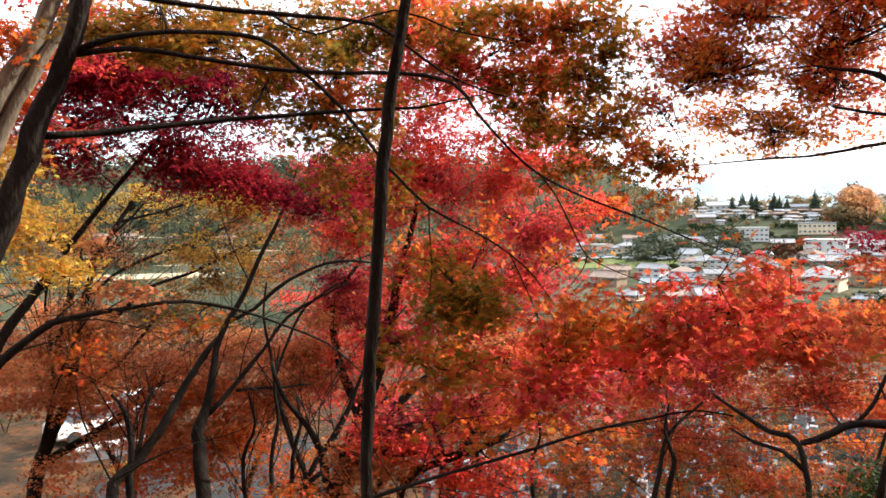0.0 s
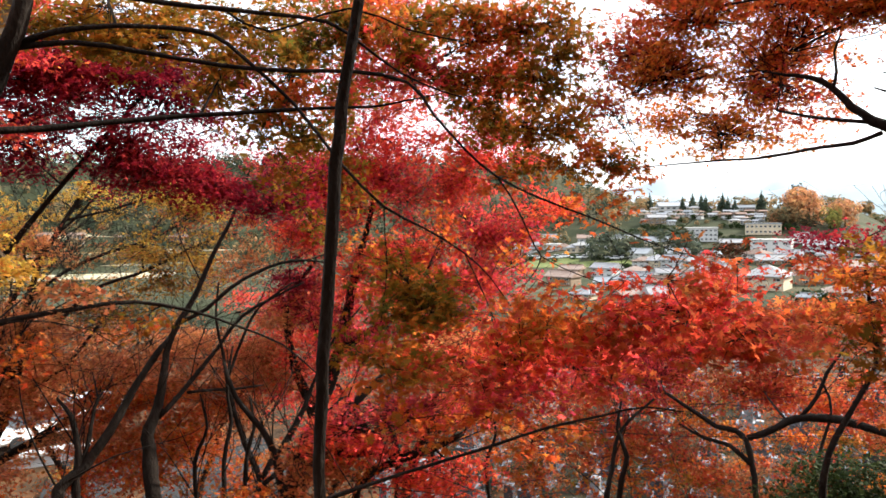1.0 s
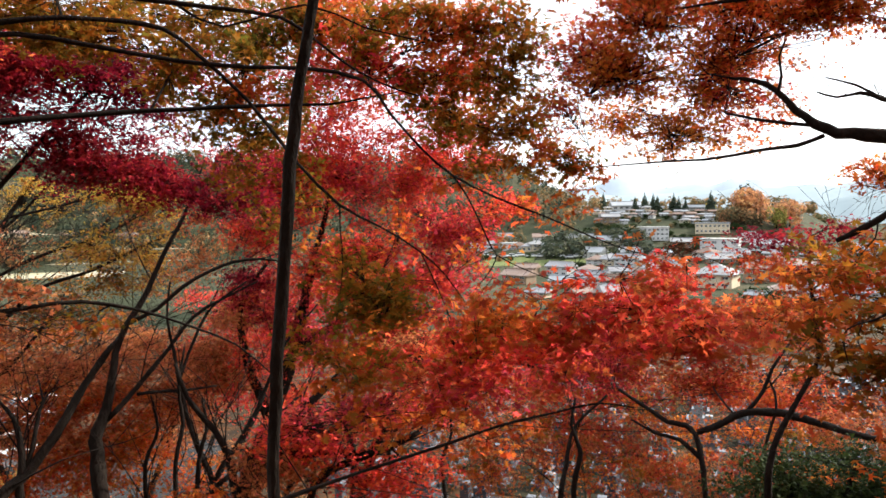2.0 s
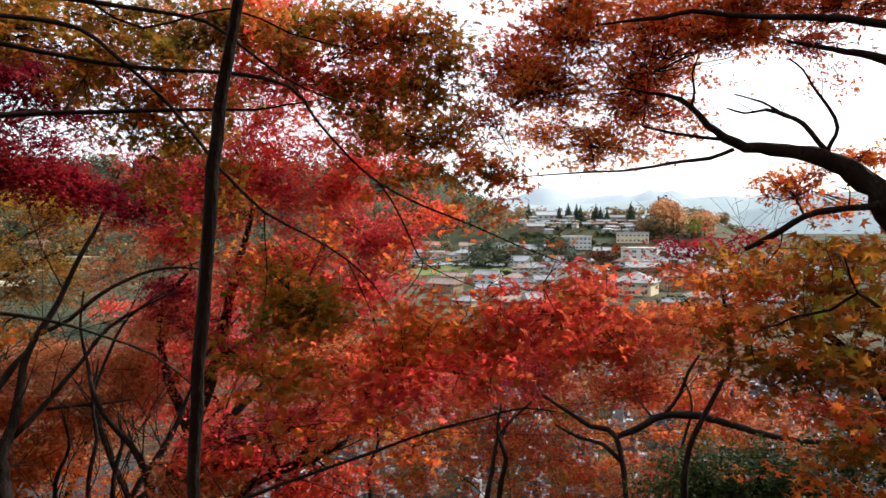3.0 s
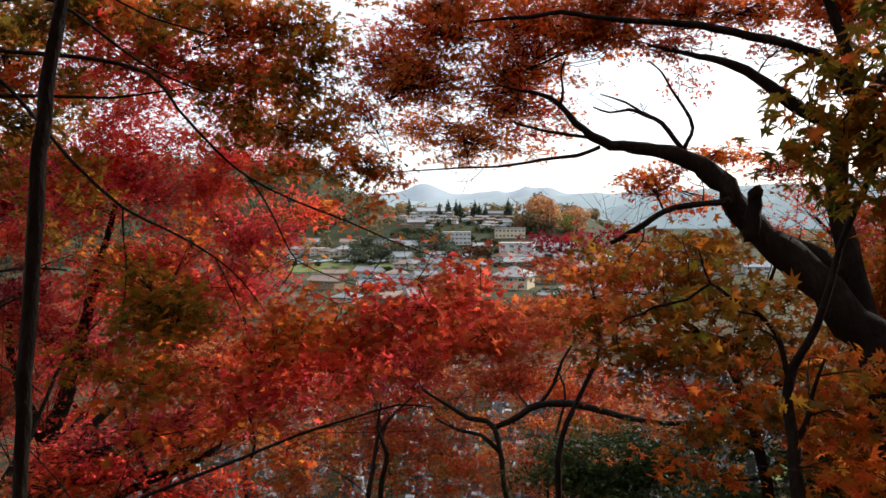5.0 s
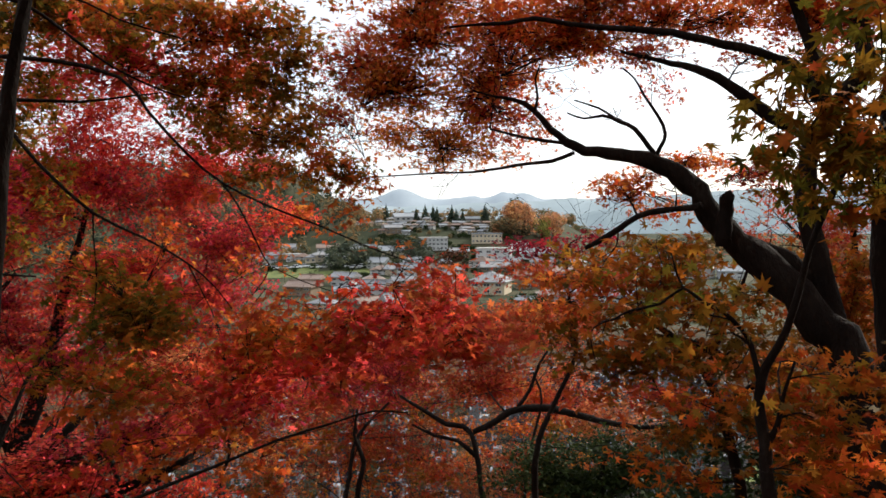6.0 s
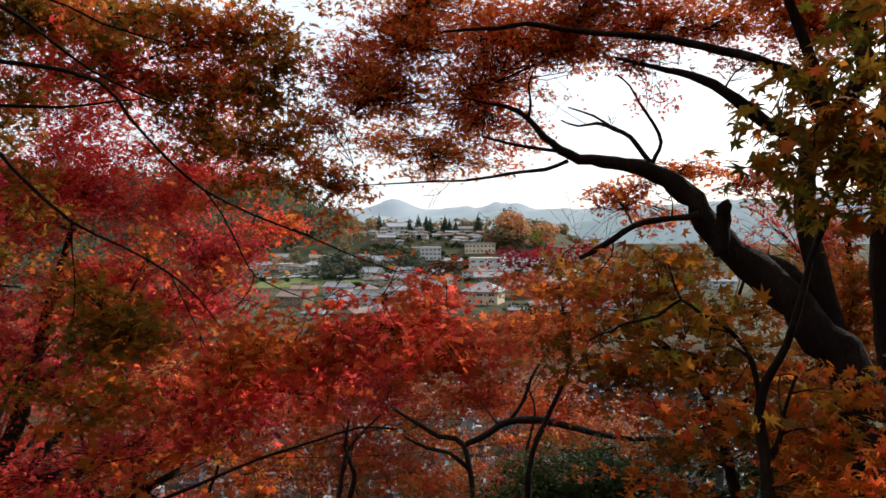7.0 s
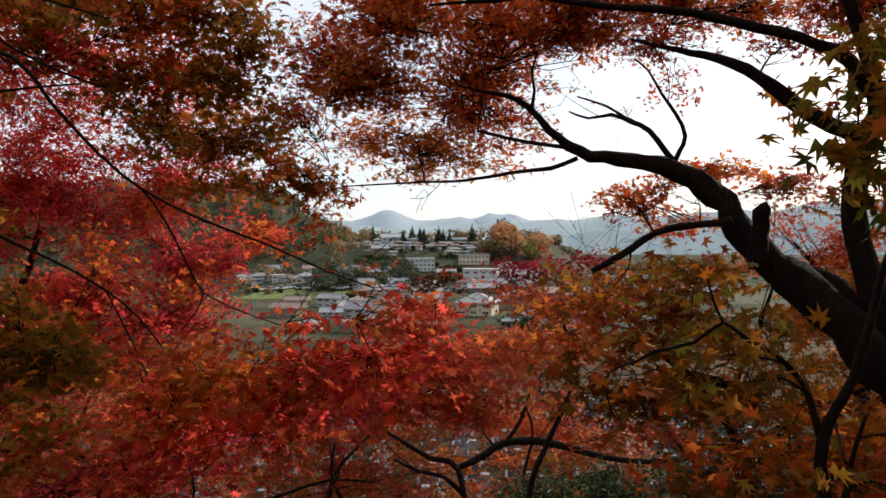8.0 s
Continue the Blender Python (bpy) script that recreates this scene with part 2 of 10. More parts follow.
def spline(points, step):
    """Catmull-Rom through points of (x, y, z, r), with about step metres between the samples."""
    p = np.array(points, float)
    p = np.vstack([2 * p[0] - p[1], p, 2 * p[-1] - p[-2]])
    out = []
    for k in range(1, len(p) - 2):
        a, b, c, d = p[k - 1:k + 3]
        n = max(2, int(np.linalg.norm(c[:3] - b[:3]) / step))
        for t in np.arange(n) / n:
            out.append(0.5 * (2 * b + (c - a) * t + (2 * a - 5 * b + 4 * c - d) * t * t + (3 * b - a - 3 * c + d) * t ** 3))
    out.append(p[-2])
    out = np.array(out)
    out[:, 3] = np.maximum(out[:, 3], 0.0012)
    return out


def tube(path, sides, rng, rough=0.08):
    """Rings round a path of (x, y, z, r); returns vertices and triangles, with closed ends."""
    pos, rad = path[:, :3], path[:, 3]
    tan = np.gradient(pos, axis=0)
    tan /= np.linalg.norm(tan, axis=1)[:, None] + 1e-9
    first = np.cross(tan[0], (1.0, 0, 0) if abs(tan[0, 2]) > 0.7 else (0, 0, 1.0))
    u = np.empty_like(tan)
    for k in range(len(tan)):
        first = first - tan[k] * (first @ tan[k])
        first /= np.linalg.norm(first) + 1e-9
        u[k] = first
    v = np.cross(tan, u)
    a = np.arange(sides) * 2 * np.pi / sides
    n = len(pos)
    r = rad[:, None] * (1 + rough * rng.standard_normal((n, sides)))
    ring = pos[:, None] + r[..., None] * (np.cos(a)[None, :, None] * u[:, None] + np.sin(a)[None, :, None] * v[:, None])
    verts = np.vstack([ring.reshape(-1, 3), pos[:1], pos[-1:]])
    i = np.arange(n - 1)[:, None] * sides
    j = np.arange(sides)[None]
    k = (j + 1) % sides
    t1 = np.stack([i + j, i + k, i + sides + k], -1).reshape(-1, 3)
    t2 = np.stack([i + j, i + sides + k, i + sides + j], -1).reshape(-1, 3)
    e = np.arange(sides)
    f = (e + 1) % sides
    c1 = np.stack([f, e, np.full(sides, n * sides)], -1)
    c2 = np.stack([(n - 1) * sides + e, (n - 1) * sides + f, np.full(sides, n * sides + 1)], -1)
    if sides == 3:
        return verts[:-2], np.vstack([t1, t2])
    return verts, np.vstack([t1, t2, c1, c2])


def maple_leaf(lobes):
    """A flat palmate leaf of unit size with pointed lobes, its stalk end at the origin; vertices and triangles."""
    if lobes == 7:
        ang, length = [-128, -82, -40, 0, 40, 82, 128], [0.42, 0.72, 0.92, 1.0, 0.92, 0.72, 0.42]
    elif lobes == 5:
        ang, length = [-105, -52, 0, 52, 105], [0.62, 0.9, 1.0, 0.9, 0.62]
    else:
        ang, length = [-66, 0, 66], [0.85, 1.0, 0.85]
    pts = [(0, 0, 0.0)]
    for k, (a, l) in enumerate(zip(ang, length)):
        if k:
            m = radians((ang[k - 1] + a) / 2)
            s = {3: 0.28, 5: 0.25, 7: 0.23}[lobes]
            pts.append((s * math.sin(m), s * math.cos(m), 0.015))
        pts.append((0.62 * l * math.sin(radians(a)), 0.62 * l * math.cos(radians(a)), -0.09 * l))
    tris = [(0, k, k + 1) for k in range(1, len(pts) - 1)]
    if lobes == 7:
        pts.append((0.02, -0.3, 0.03))
        tris.append((0, len(pts) - 2, len(pts) - 1))
    return np.array(pts, float), np.array(tris)


LEAVES = {n: maple_leaf(n) for n in (3, 5, 7)}


def turned(normals, spin):
    """Rotation matrices that lay leaves on their normals, each spun about it."""
    n = normals / np.linalg.norm(normals, axis=1)[:, None]
    ref = np.where(np.abs(n[:, 2:3]) > 0.95, [[1.0, 0, 0]], [[0, 0, 1.0]])
    u = np.cross(ref, n)
    u /= np.linalg.norm(u, axis=1)[:, None]
    v = np.cross(n, u)
    c, s = np.cos(spin)[:, None], np.sin(spin)[:, None]
    return np.stack([c * u + s * v, -s * u + c * v, n], -1)


def scatter(kind, centres, turns, sizes):
    """Copies of a leaf as joined arrays."""
    lv, lt = LEAVES[kind]
    v = np.einsum("nij,kj->nki", turns, lv) * sizes[:, None, None] + centres[:, None]
    t = lt[None] + (np.arange(len(centres)) * len(lv))[:, None, None]
    return v.reshape(-1, 3), t.reshape(-1, 3)


class Tree:
    """A tree of limbs and sprays of leaves. The first limb is its trunk."""

    def __init__(self, name, label, seed, bark="bark", category="tree", group=""):
        self.rng = np.random.default_rng(seed)
        self.name, self.label, self.category, self.group, self.bark = name, label, category, group, bark
        self.limbs, self.nodes, self.twigs, self.leaves, self.single = [], [], [], {}, []

    def limb(self, *points, ground=False, step=0.12):
        pts = [tuple(p) for p in points]
        if ground:
            x, y, z, r = pts[0]
            gz = ground_z(x, y)
            if z > gz + 0.25:
                pts.insert(0, (x + 0.04, y + 0.05, 0.5 * (z + gz), r * 1.12))
            pts.insert(0, (x + 0.06, y + 0.07, gz - 0.12, r * 1.5))
        path = spline(pts, step)
        path[1:-1, :3] += self.rng.normal(0, 0.1, (len(path) - 2, 3)) * path[1:-1, 3:4]
        self.limbs.append(path)
        self.nodes.append(path)

    def reach(self, goal, radius):
        """A thin branch from the nearest limb, a little lower down, to goal."""
        nodes = np.vstack(self.nodes)
        goal = np.array(goal, float)
        d = np.linalg.norm(nodes[:, :3] - goal, axis=1) + 1.2 * np.maximum(nodes[:, 2] - goal[2], 0)
        a = nodes[np.argmin(d)]
        r0 = min(a[3] * 0.6, max(radius, 0.012 * np.linalg.norm(a[:3] - goal)))
        mid = 0.5 * (a[:3] + goal) + self.rng.normal(0, 0.08, 3) * np.linalg.norm(goal - a[:3])
        mid[2] += 0.06 * np.linalg.norm(goal - a[:3])
        path = spline([(*a[:3], r0), (*mid, r0 * 0.65), (*goal, r0 * 0.3)], 0.15)
        self.limbs.append(path)
        self.nodes.append(path)

    def pad(self, mat, x, y, z, wide, tall, count, size, lobes=5, each=14, reach=True, twig=True, deep=1.0, tilt=0.6, single=False):
        """A bough's worth of leaves: flat sprays of them within an ellipsoid."""
        rng, c = self.rng, np.array((x, y, z), float)
        if reach:
            self.reach((x, y, z - 0.3 * tall), 0.004 + 0.01 * wide)
        m = max(2, int(round(count / each)))
        tiers = int(min(max(3, 5 * wide * tall / (size * size * 60)), 14, m))
        mid = c + rng.normal(0, 0.36, (tiers, 3)) * [wide, wide * deep, tall * 1.1]
        reach_out = wide * rng.uniform(0.3, 0.65, tiers)
        lean = rng.normal(0, 0.16, (tiers, 2))
        at = rng.integers(tiers, size=m)
        ang, rr = rng.random(m) * 6.283, np.sqrt(rng.random(m))
        flat = np.column_stack([np.cos(ang), np.sin(ang)]) * (rr * reach_out[at])[:, None]
        sag = (flat * lean[at]).sum(1) - 0.22 * rr ** 2 * reach_out[at] + rng.normal(0, 0.9, m) * size
        centre = mid[at] + np.column_stack([flat[:, 0], flat[:, 1] * deep, sag])
        up = np.column_stack([rng.normal(0, 0.13, (m, 2)) + 0.3 * flat / (wide + 1e-6), np.ones(m)])
        k = rng.poisson(each, m) + 1
        idx = np.repeat(np.arange(m), k)
        n = len(idx)
        spread = size * (rng.uniform(1.0, 2.2, m) if single else rng.uniform(2.0, 5.0, m))[idx]
        ang, rr = rng.random(n) * 6.283, np.sqrt(rng.random(n))
        frame_of = turned(up, rng.random(m) * 6.28)[idx]
        loc = np.column_stack([np.cos(ang) * rr * spread, np.sin(ang) * rr * spread * 0.75, rng.normal(0, 0.28, n) * size - 0.14 * rr * spread])
        pos = centre[idx] + np.einsum("nij,nj->ni", frame_of, loc)
        nor = up[idx] + rng.normal(0, tilt, (n, 3))
        turns = turned(nor, rng.random(n) * 6.283)
        sizes = size * rng.uniform(0.65, 1.2, n)
        if single:
            self.single += [(mat, Matrix.LocRotScale(Vector(p), Matrix(t.tolist()).to_quaternion(), Vector((s, s, s))))
                            for p, t, s in zip(pos, turns, sizes)]
        else:
            self.leaves.setdefault(mat, []).append(scatter(lobes, pos, turns, sizes))
        if twig:
            nodes = self.nodes[-1] if reach else np.vstack(self.nodes)
            d = np.linalg.norm(nodes[None, :, :3] - centre[:, None], axis=2)
            a = nodes[np.argmin(d, axis=1), :3]
            for p, q in zip(a, centre):
                mid = 0.5 * (p + q) + rng.normal(0, 0.1, 3) * np.linalg.norm(q - p)
                r = min(0.0018 + 0.004 * np.linalg.norm(q - p), 0.008)
                self.twigs.append(np.array([(*p, r), (*mid, r * 0.75), (*q, r * 0.4)]))

    def bough(self, mat, x, y, z, wide, tall, count, size, lobes=7, deep=0.8, tilt=0.7):
        """An open bough: leafy shoots at the ends of fine twigs, spread evenly through an ellipsoid."""
        rng, c = self.rng, np.array((x, y, z), float)
        self.reach((x, y, z - 0.2 * tall), 0.004 + 0.006 * wide)
        stem = self.nodes[-1]
        m = max(3, count // 12)
        way = rng.standard_normal((m, 3))
        way /= np.linalg.norm(way, axis=1)[:, None]
        tip = c + way * (rng.random((m, 1)) ** 0.4) * [wide, wide * deep, tall] * rng.uniform(0.75, 1.15, (m, 1))
        root = stem[rng.integers(len(stem) // 3, len(stem), m), :3]
        along = tip - root
        along[:, 2] *= 0.4
        along += rng.normal(0, 0.35, (m, 3)) * np.linalg.norm(along, axis=1)[:, None] + 1e-4
        along /= np.linalg.norm(along, axis=1)[:, None]
        across = np.cross(along, [0, 0, 1.0]) + rng.normal(0, 0.22, (m, 3))
        k = rng.poisson(11, m) + 2
        idx = np.repeat(np.arange(m), k)
        n = len(idx)
        run = (size * rng.uniform(3.0, 7.0, m))[idx] * (rng.random(n) - 0.65)
        side = rng.choice([-1.0, 1.0], n) * rng.uniform(0.15, 1.25, n) * size
        pos = tip[idx] + along[idx] * run[:, None] + across[idx] * side[:, None] + rng.normal(0, 0.3, (n, 3)) * size
        pos[:, 2] -= 0.35 * np.abs(side) + 0.25 * np.maximum(run, 0)
        nor = np.array([0, 0, 1.0]) + rng.normal(0, tilt, (n, 3))
        turns = turned(nor, rng.random(n) * 6.283)
        self.leaves.setdefault(mat, []).append(scatter(lobes, pos, turns, size * rng.uniform(0.6, 1.2, n)))
        for p, q in zip(root, tip):
            far = np.linalg.norm(q - p)
            if lobes == 3 and rng.random() < 0.4:
                continue
            if rng.random() < 0.75:
                p = q + (p - q) * min(1.0, size * rng.uniform(4, 8) / (far + 1e-6))
                far = np.linalg.norm(q - p)
            mid = 0.5 * (p + q) + rng.normal(0, 0.09, 3) * far
            r = min(0.0014 + 0.003 * far, 0.005)
            self.twigs.append(np.array([(*p, r), (*mid, r * 0.75), (*q, r * 0.4)]))

    def fray(self, count, long, limbs=None, up=0.3, thick=0.35):
        """Thin bare branchlets that leave the limbs and fork once."""
        rng = self.rng
        pool = [self.limbs[k] for k in limbs] if limbs else list(self.limbs)
        for _ in range(count):
            path = pool[rng.integers(len(pool))]
            k = int(rng.uniform(0.25, 0.95) * (len(path) - 1))
            a, b = path[k], path[min(k + 1, len(path) - 1)]
            way = (b - path[max(k - 1, 0)])[:3]
            way = way / (np.linalg.norm(way) + 1e-9) + rng.normal(0, 0.42, 3) + [0, 0, up]
            way /= np.linalg.norm(way)
            n = long * rng.uniform(0.5, 1.2)
            r = min(a[3] * thick, 0.004 + 0.006 * n)
            p = a[:3]
            q = p + way * n * 0.5 + rng.normal(0, 0.05, 3) * n
            e = q + (way + rng.normal(0, 0.38, 3) + [0, 0, -0.1]) * n * 0.5
            self.twigs.append(spline([(*p, r), (*q, r * 0.65), (*e, r * 0.25)], n / 5))
            for s in range(3):
                f = rng.uniform(0.3, 0.9)
                c = p + (q - p) * f * 2 if f < 0.5 else q + (e - q) * (f * 2 - 1)
                side = (way + rng.normal(0, 0.7, 3)) * n * rng.uniform(0.2, 0.45)
                self.twigs.append(spline([(*c, r * 0.5), (*(c + side * 0.5 + rng.normal(0, 0.03, 3)), r * 0.35), (*(c + side), r * 0.15)], n / 5))

    def finish(self):
        p0 = self.limbs[0][0]
        base = (float(p0[0]), float(p0[1]), float(p0[2]))
        ob = thing(self.name, Matrix.Translation(base), self.label, self.category, self.group)
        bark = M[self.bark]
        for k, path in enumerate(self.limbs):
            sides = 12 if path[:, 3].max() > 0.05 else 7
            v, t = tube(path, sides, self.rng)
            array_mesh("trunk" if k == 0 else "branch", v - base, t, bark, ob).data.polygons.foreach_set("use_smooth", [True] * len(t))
        if self.twigs:
            vs, ts, n = [], [], 0
            for tw in self.twigs:
                v, t = tube(tw, 3, self.rng, 0)
                vs.append(v), ts.append(t + n)
                n += len(v)
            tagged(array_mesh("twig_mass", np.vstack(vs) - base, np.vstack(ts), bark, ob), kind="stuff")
        for mat, many in self.leaves.items():
            vs, ts, n = [], [], 0
            for v, t in many:
                vs.append(v), ts.append(t + n)
                n += len(v)
            tagged(array_mesh("foliage", np.vstack(vs) - base, np.vstack(ts), M[mat], ob), kind="stuff")
        if self.single:
            shared = {}
            for mat, m in self.single:
                if mat not in shared:
                    lv, lt = LEAVES[7]
                    me = bpy.data.meshes.new("leaf")
                    me.from_pydata([tuple(v) for v in lv], [], [tuple(int(i) for i in t) for t in lt])
                    me.materials.append(M[mat])
                    shared[mat] = me
                leaf = new("leaf", shared[mat])
                leaf.parent = ob
                leaf.matrix_basis = Matrix.Translation(-Vector(base)) @ m
        return ob


# ---- the lie of the land ----
AHEAD = math.radians(-10.0)


def smooth(a, b, v):
    k = min(max((v - a) / (b - a), 0.0), 1.0)
    return k * k * (3 - 2 * k)


def ground_z(x, y):
    """Height of the ground: a wooded bank below the lookout, a terrace, the valley floor, and the hills beyond."""
    s = (y - 1.0) * math.cos(AHEAD) + x * math.sin(AHEAD)
    far = math.hypot(x, y - 1.0)
    side = math.degrees(math.atan2(x, y - 1.0))
    z = -1.0 * smooth(0.3, 2.6, s) - 7.4 * smooth(1.5, 17.0, s) - 1.2 * smooth(20, 60, s) - 7.4 * smooth(62, 120, s)
    z += 19.0 * smooth(235, 375, far) * smooth(-14, -4, side) * (1 - smooth(10, 16, side))
    z -= 22.0 * smooth(405, 560, far) * smooth(-12.0, -3.5, side) * (1 - smooth(10, 16, side))
    # Unseen rise behind the lookout, added to hold back sky light.
    z += 30.0 * smooth(2.5, 40, -s)
    hill = (1 - smooth(-12.0, -3.5, side)) * smooth(-75, -45, side)
    z += 50.0 * smooth(300, 460, far) * hill
    return z


def ground_mesh():
    rings = np.concatenate([[0.0], np.geomspace(0.4, 4200, 150)])
    turns_ = 220
    verts, faces = [], []
    for r in rings:
        for k in range(turns_):
            a = 2 * math.pi * k / turns_
            x, y = r * math.sin(a), 1.0 + r * math.cos(a)
            z = ground_z(x, y) + min(r * 0.012, 0.25) * noise.noise(Vector((x * 0.35, y * 0.35, 0)))
            verts.append((x, y, z))
    for i in range(len(rings) - 1):
        for k in range(turns_):
            j = (k + 1) % turns_
            faces.append((i * turns_ + k, i * turns_ + j, (i + 1) * turns_ + j, (i + 1) * turns_ + k))
    return verts, faces


mat, nodes, links, out = material("wooded_ground")
gpos = nodes.new("ShaderNodeNewGeometry").outputs["Position"]
g1 = noise_node(nodes, links, 0.9, 5.0, gpos)
g2 = noise_node(nodes, links, 28.0, 4.0, gpos)
g3 = noise_node(nodes, links, 0.035, 6.0, gpos)
near_c = ramp(nodes, [(0.3, (0.02, 0.015, 0.01)), (0.48, (0.05, 0.03, 0.016)), (0.62, (0.12, 0.05, 0.02)), (0.75, (0.05, 0.05, 0.018))])
links.new(g1.outputs["Fac"], near_c.inputs[0])
far_c = ramp(nodes, [(0.35, (0.022, 0.03, 0.014)), (0.5, (0.045, 0.05, 0.025)), (0.65, (0.10, 0.09, 0.055))])
links.new(g3.outputs["Fac"], far_c.inputs[0])
dist = nodes.new("ShaderNodeVectorMath")
dist.operation = "LENGTH"
links.new(gpos, dist.inputs[0])
rngn = nodes.new("ShaderNodeMapRange")
rngn.inputs["From Min"].default_value, rngn.inputs["From Max"].default_value = 60, 110
links.new(dist.outputs["Value"], rngn.inputs["Value"])
gm = nodes.new("ShaderNodeMix")
gm.data_type = "RGBA"
links.new(rngn.outputs[0], gm.inputs[0])
links.new(near_c.outputs[0], gm.inputs[6])
links.new(far_c.outputs[0], gm.inputs[7])
gb = nodes.new("ShaderNodeBsdfPrincipled")
gb.inputs["Roughness"].default_value = 0.95
gb.inputs["Specular IOR Level"].default_value = 0.1
links.new(gm.outputs[2], gb.inputs["Base Color"])
bp = nodes.new("ShaderNodeBump")
bp.inputs["Strength"].default_value = 0.6
bp.inputs["Distance"].default_value = 0.04
links.new(g2.outputs["Fac"], bp.inputs["Height"])
links.new(bp.outputs[0], gb.inputs["Normal"])
links.new(gb.outputs[0], out.inputs[0])
gv, gf = ground_mesh()
ground = mesh_object("ground", gv, gf, mat, smooth_shade=True)
tagged(ground, "leaf-strewn wooded bank falling to a valley floor", "ground", kind="structure")


def patch(name, x, y, w, d, yaw, mat, label, category, lift=0.04, kind="structure", grid=10):
    """A sheet that lies on the ground, rounded at its corners."""
    c, s = math.cos(radians(yaw)), math.sin(radians(yaw))
    verts, faces = [], []
    for i in range(grid + 1):
        for j in range(grid + 1):
            u, v = i / grid * 2 - 1, j / grid * 2 - 1
            k = 1 - 0.08 * (u * u) * (v * v)
            px, py = u * w / 2 * k, v * d / 2 * k
            X, Y = x + c * px - s * py, y + s * px + c * py
            verts.append((X, Y, ground_z(X, Y) + lift))
    for i in range(grid):
        for j in range(grid):
            a = i * (grid + 1) + j
            faces.append((a, a + grid + 1, a + grid + 2, a + 1))
    ob = mesh_object(name, verts, faces, mat, smooth_shade=True)
    return tagged(ob, label, category, kind=kind)


def ridge(name, far, lo, hi, base, crest, seed, mat, label, rough=1.0):
    """A long far ridge: crest(side) gives its height above the eye in degrees."""
    verts, faces, n = [], [], 260
    rows = ((0, 0.0), (0.35, 0.12), (0.7, 0.3), (0.9, 0.42), (1.0, 0.55), (0.8, 0.9))
    for k in range(n + 1):
        side = lo + (hi - lo) * k / n
        up = crest(side) + rough * (0.32 * noise.noise(Vector((side * 0.35, seed, 0))) + 0.14 * noise.noise(Vector((side * 1.3, seed, 3))) + 0.05 * noise.noise(Vector((side * 5, seed, 5))))
        top = far * math.tan(radians(up))
        for h, back in rows:
            r = far * (1 + 0.25 * back) * (1 + 0.01 * noise.noise(Vector((side * 0.8, h * 3, seed))))
            verts.append((r * math.sin(radians(side)), r * math.cos(radians(side)), base + (top * (1 + 0.25 * back) - base) * h))
    m = len(rows)
    for k in range(n):
        for j in range(m - 1):
            a = k * m + j
            faces.append((a, a + m, a + m + 1, a + 1))
    return tagged(mesh_object(name, verts, faces, mat, smooth_shade=True), label, "hills", kind="structure")


def bumps(*peaks):
    return lambda s: sum(h * math.exp(-((s - c) / w) ** 2) for c, h, w in peaks)


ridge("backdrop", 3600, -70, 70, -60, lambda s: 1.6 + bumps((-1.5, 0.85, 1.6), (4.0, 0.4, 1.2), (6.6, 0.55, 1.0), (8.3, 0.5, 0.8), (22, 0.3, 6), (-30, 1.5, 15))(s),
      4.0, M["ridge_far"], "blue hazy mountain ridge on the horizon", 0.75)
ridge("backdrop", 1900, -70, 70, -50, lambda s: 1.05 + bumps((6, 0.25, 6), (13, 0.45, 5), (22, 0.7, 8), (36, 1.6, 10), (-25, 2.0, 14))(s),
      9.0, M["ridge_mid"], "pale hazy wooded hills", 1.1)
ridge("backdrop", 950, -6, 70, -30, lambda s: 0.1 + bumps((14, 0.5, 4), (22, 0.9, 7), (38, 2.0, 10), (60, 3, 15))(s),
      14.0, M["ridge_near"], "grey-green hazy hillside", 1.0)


# ---- woods and trees of the valley ----
def conifer_arrays(rng, height, width):
    """A ragged conifer: tiers of drooping boughs round a stem."""
    pos, nor, size = [], [], []
    n = 30
    for k in range(n):
        h = (k + rng.random()) / n
        w = width * (1 - h) ** 0.85 * rng.uniform(0.6, 1.05) * min(1, 0.35 + 4 * h)
        a = rng.random() * 6.283
        pos.append((math.cos(a) * w * 0.55, math.sin(a) * w * 0.55, height * (0.06 + 0.9 * h)))
        nor.append((math.cos(a) * 0.9, math.sin(a) * 0.9, 0.7))
        size.append(max(w * 1.0, height * 0.05))
    return np.array(pos), np.array(nor), np.array(size)


def conifer(name, x, y, height, seed, label):
    rng = np.random.default_rng(seed)
    z = ground_z(x, y)
    ob = thing(name, Matrix.Translation((x, y, z)), label, "tree", "tall conifers over the town")
    v, t = tube(spline([(0, 0, -0.3, height * 0.022), (0, 0, height * 0.5, height * 0.014), (0, 0, height * 0.97, height * 0.003)], height / 8), 7, rng)
    array_mesh("trunk", v, t, M["bark"], ob)
    vs, ts, n = [], [], 0
    for k in range(5):
        p, q, s = conifer_arrays(rng, height, height * 0.42)
        v, t = scatter(5, p, turned(q + rng.normal(0, 0.3, q.shape), rng.random(len(p)) * 6.283), s)
        vs.append(v), ts.append(t + n)
        n += len(v)
    tagged(array_mesh("crown", np.vstack(vs), np.vstack(ts), M["conifer"], ob), kind="stuff")
    return ob


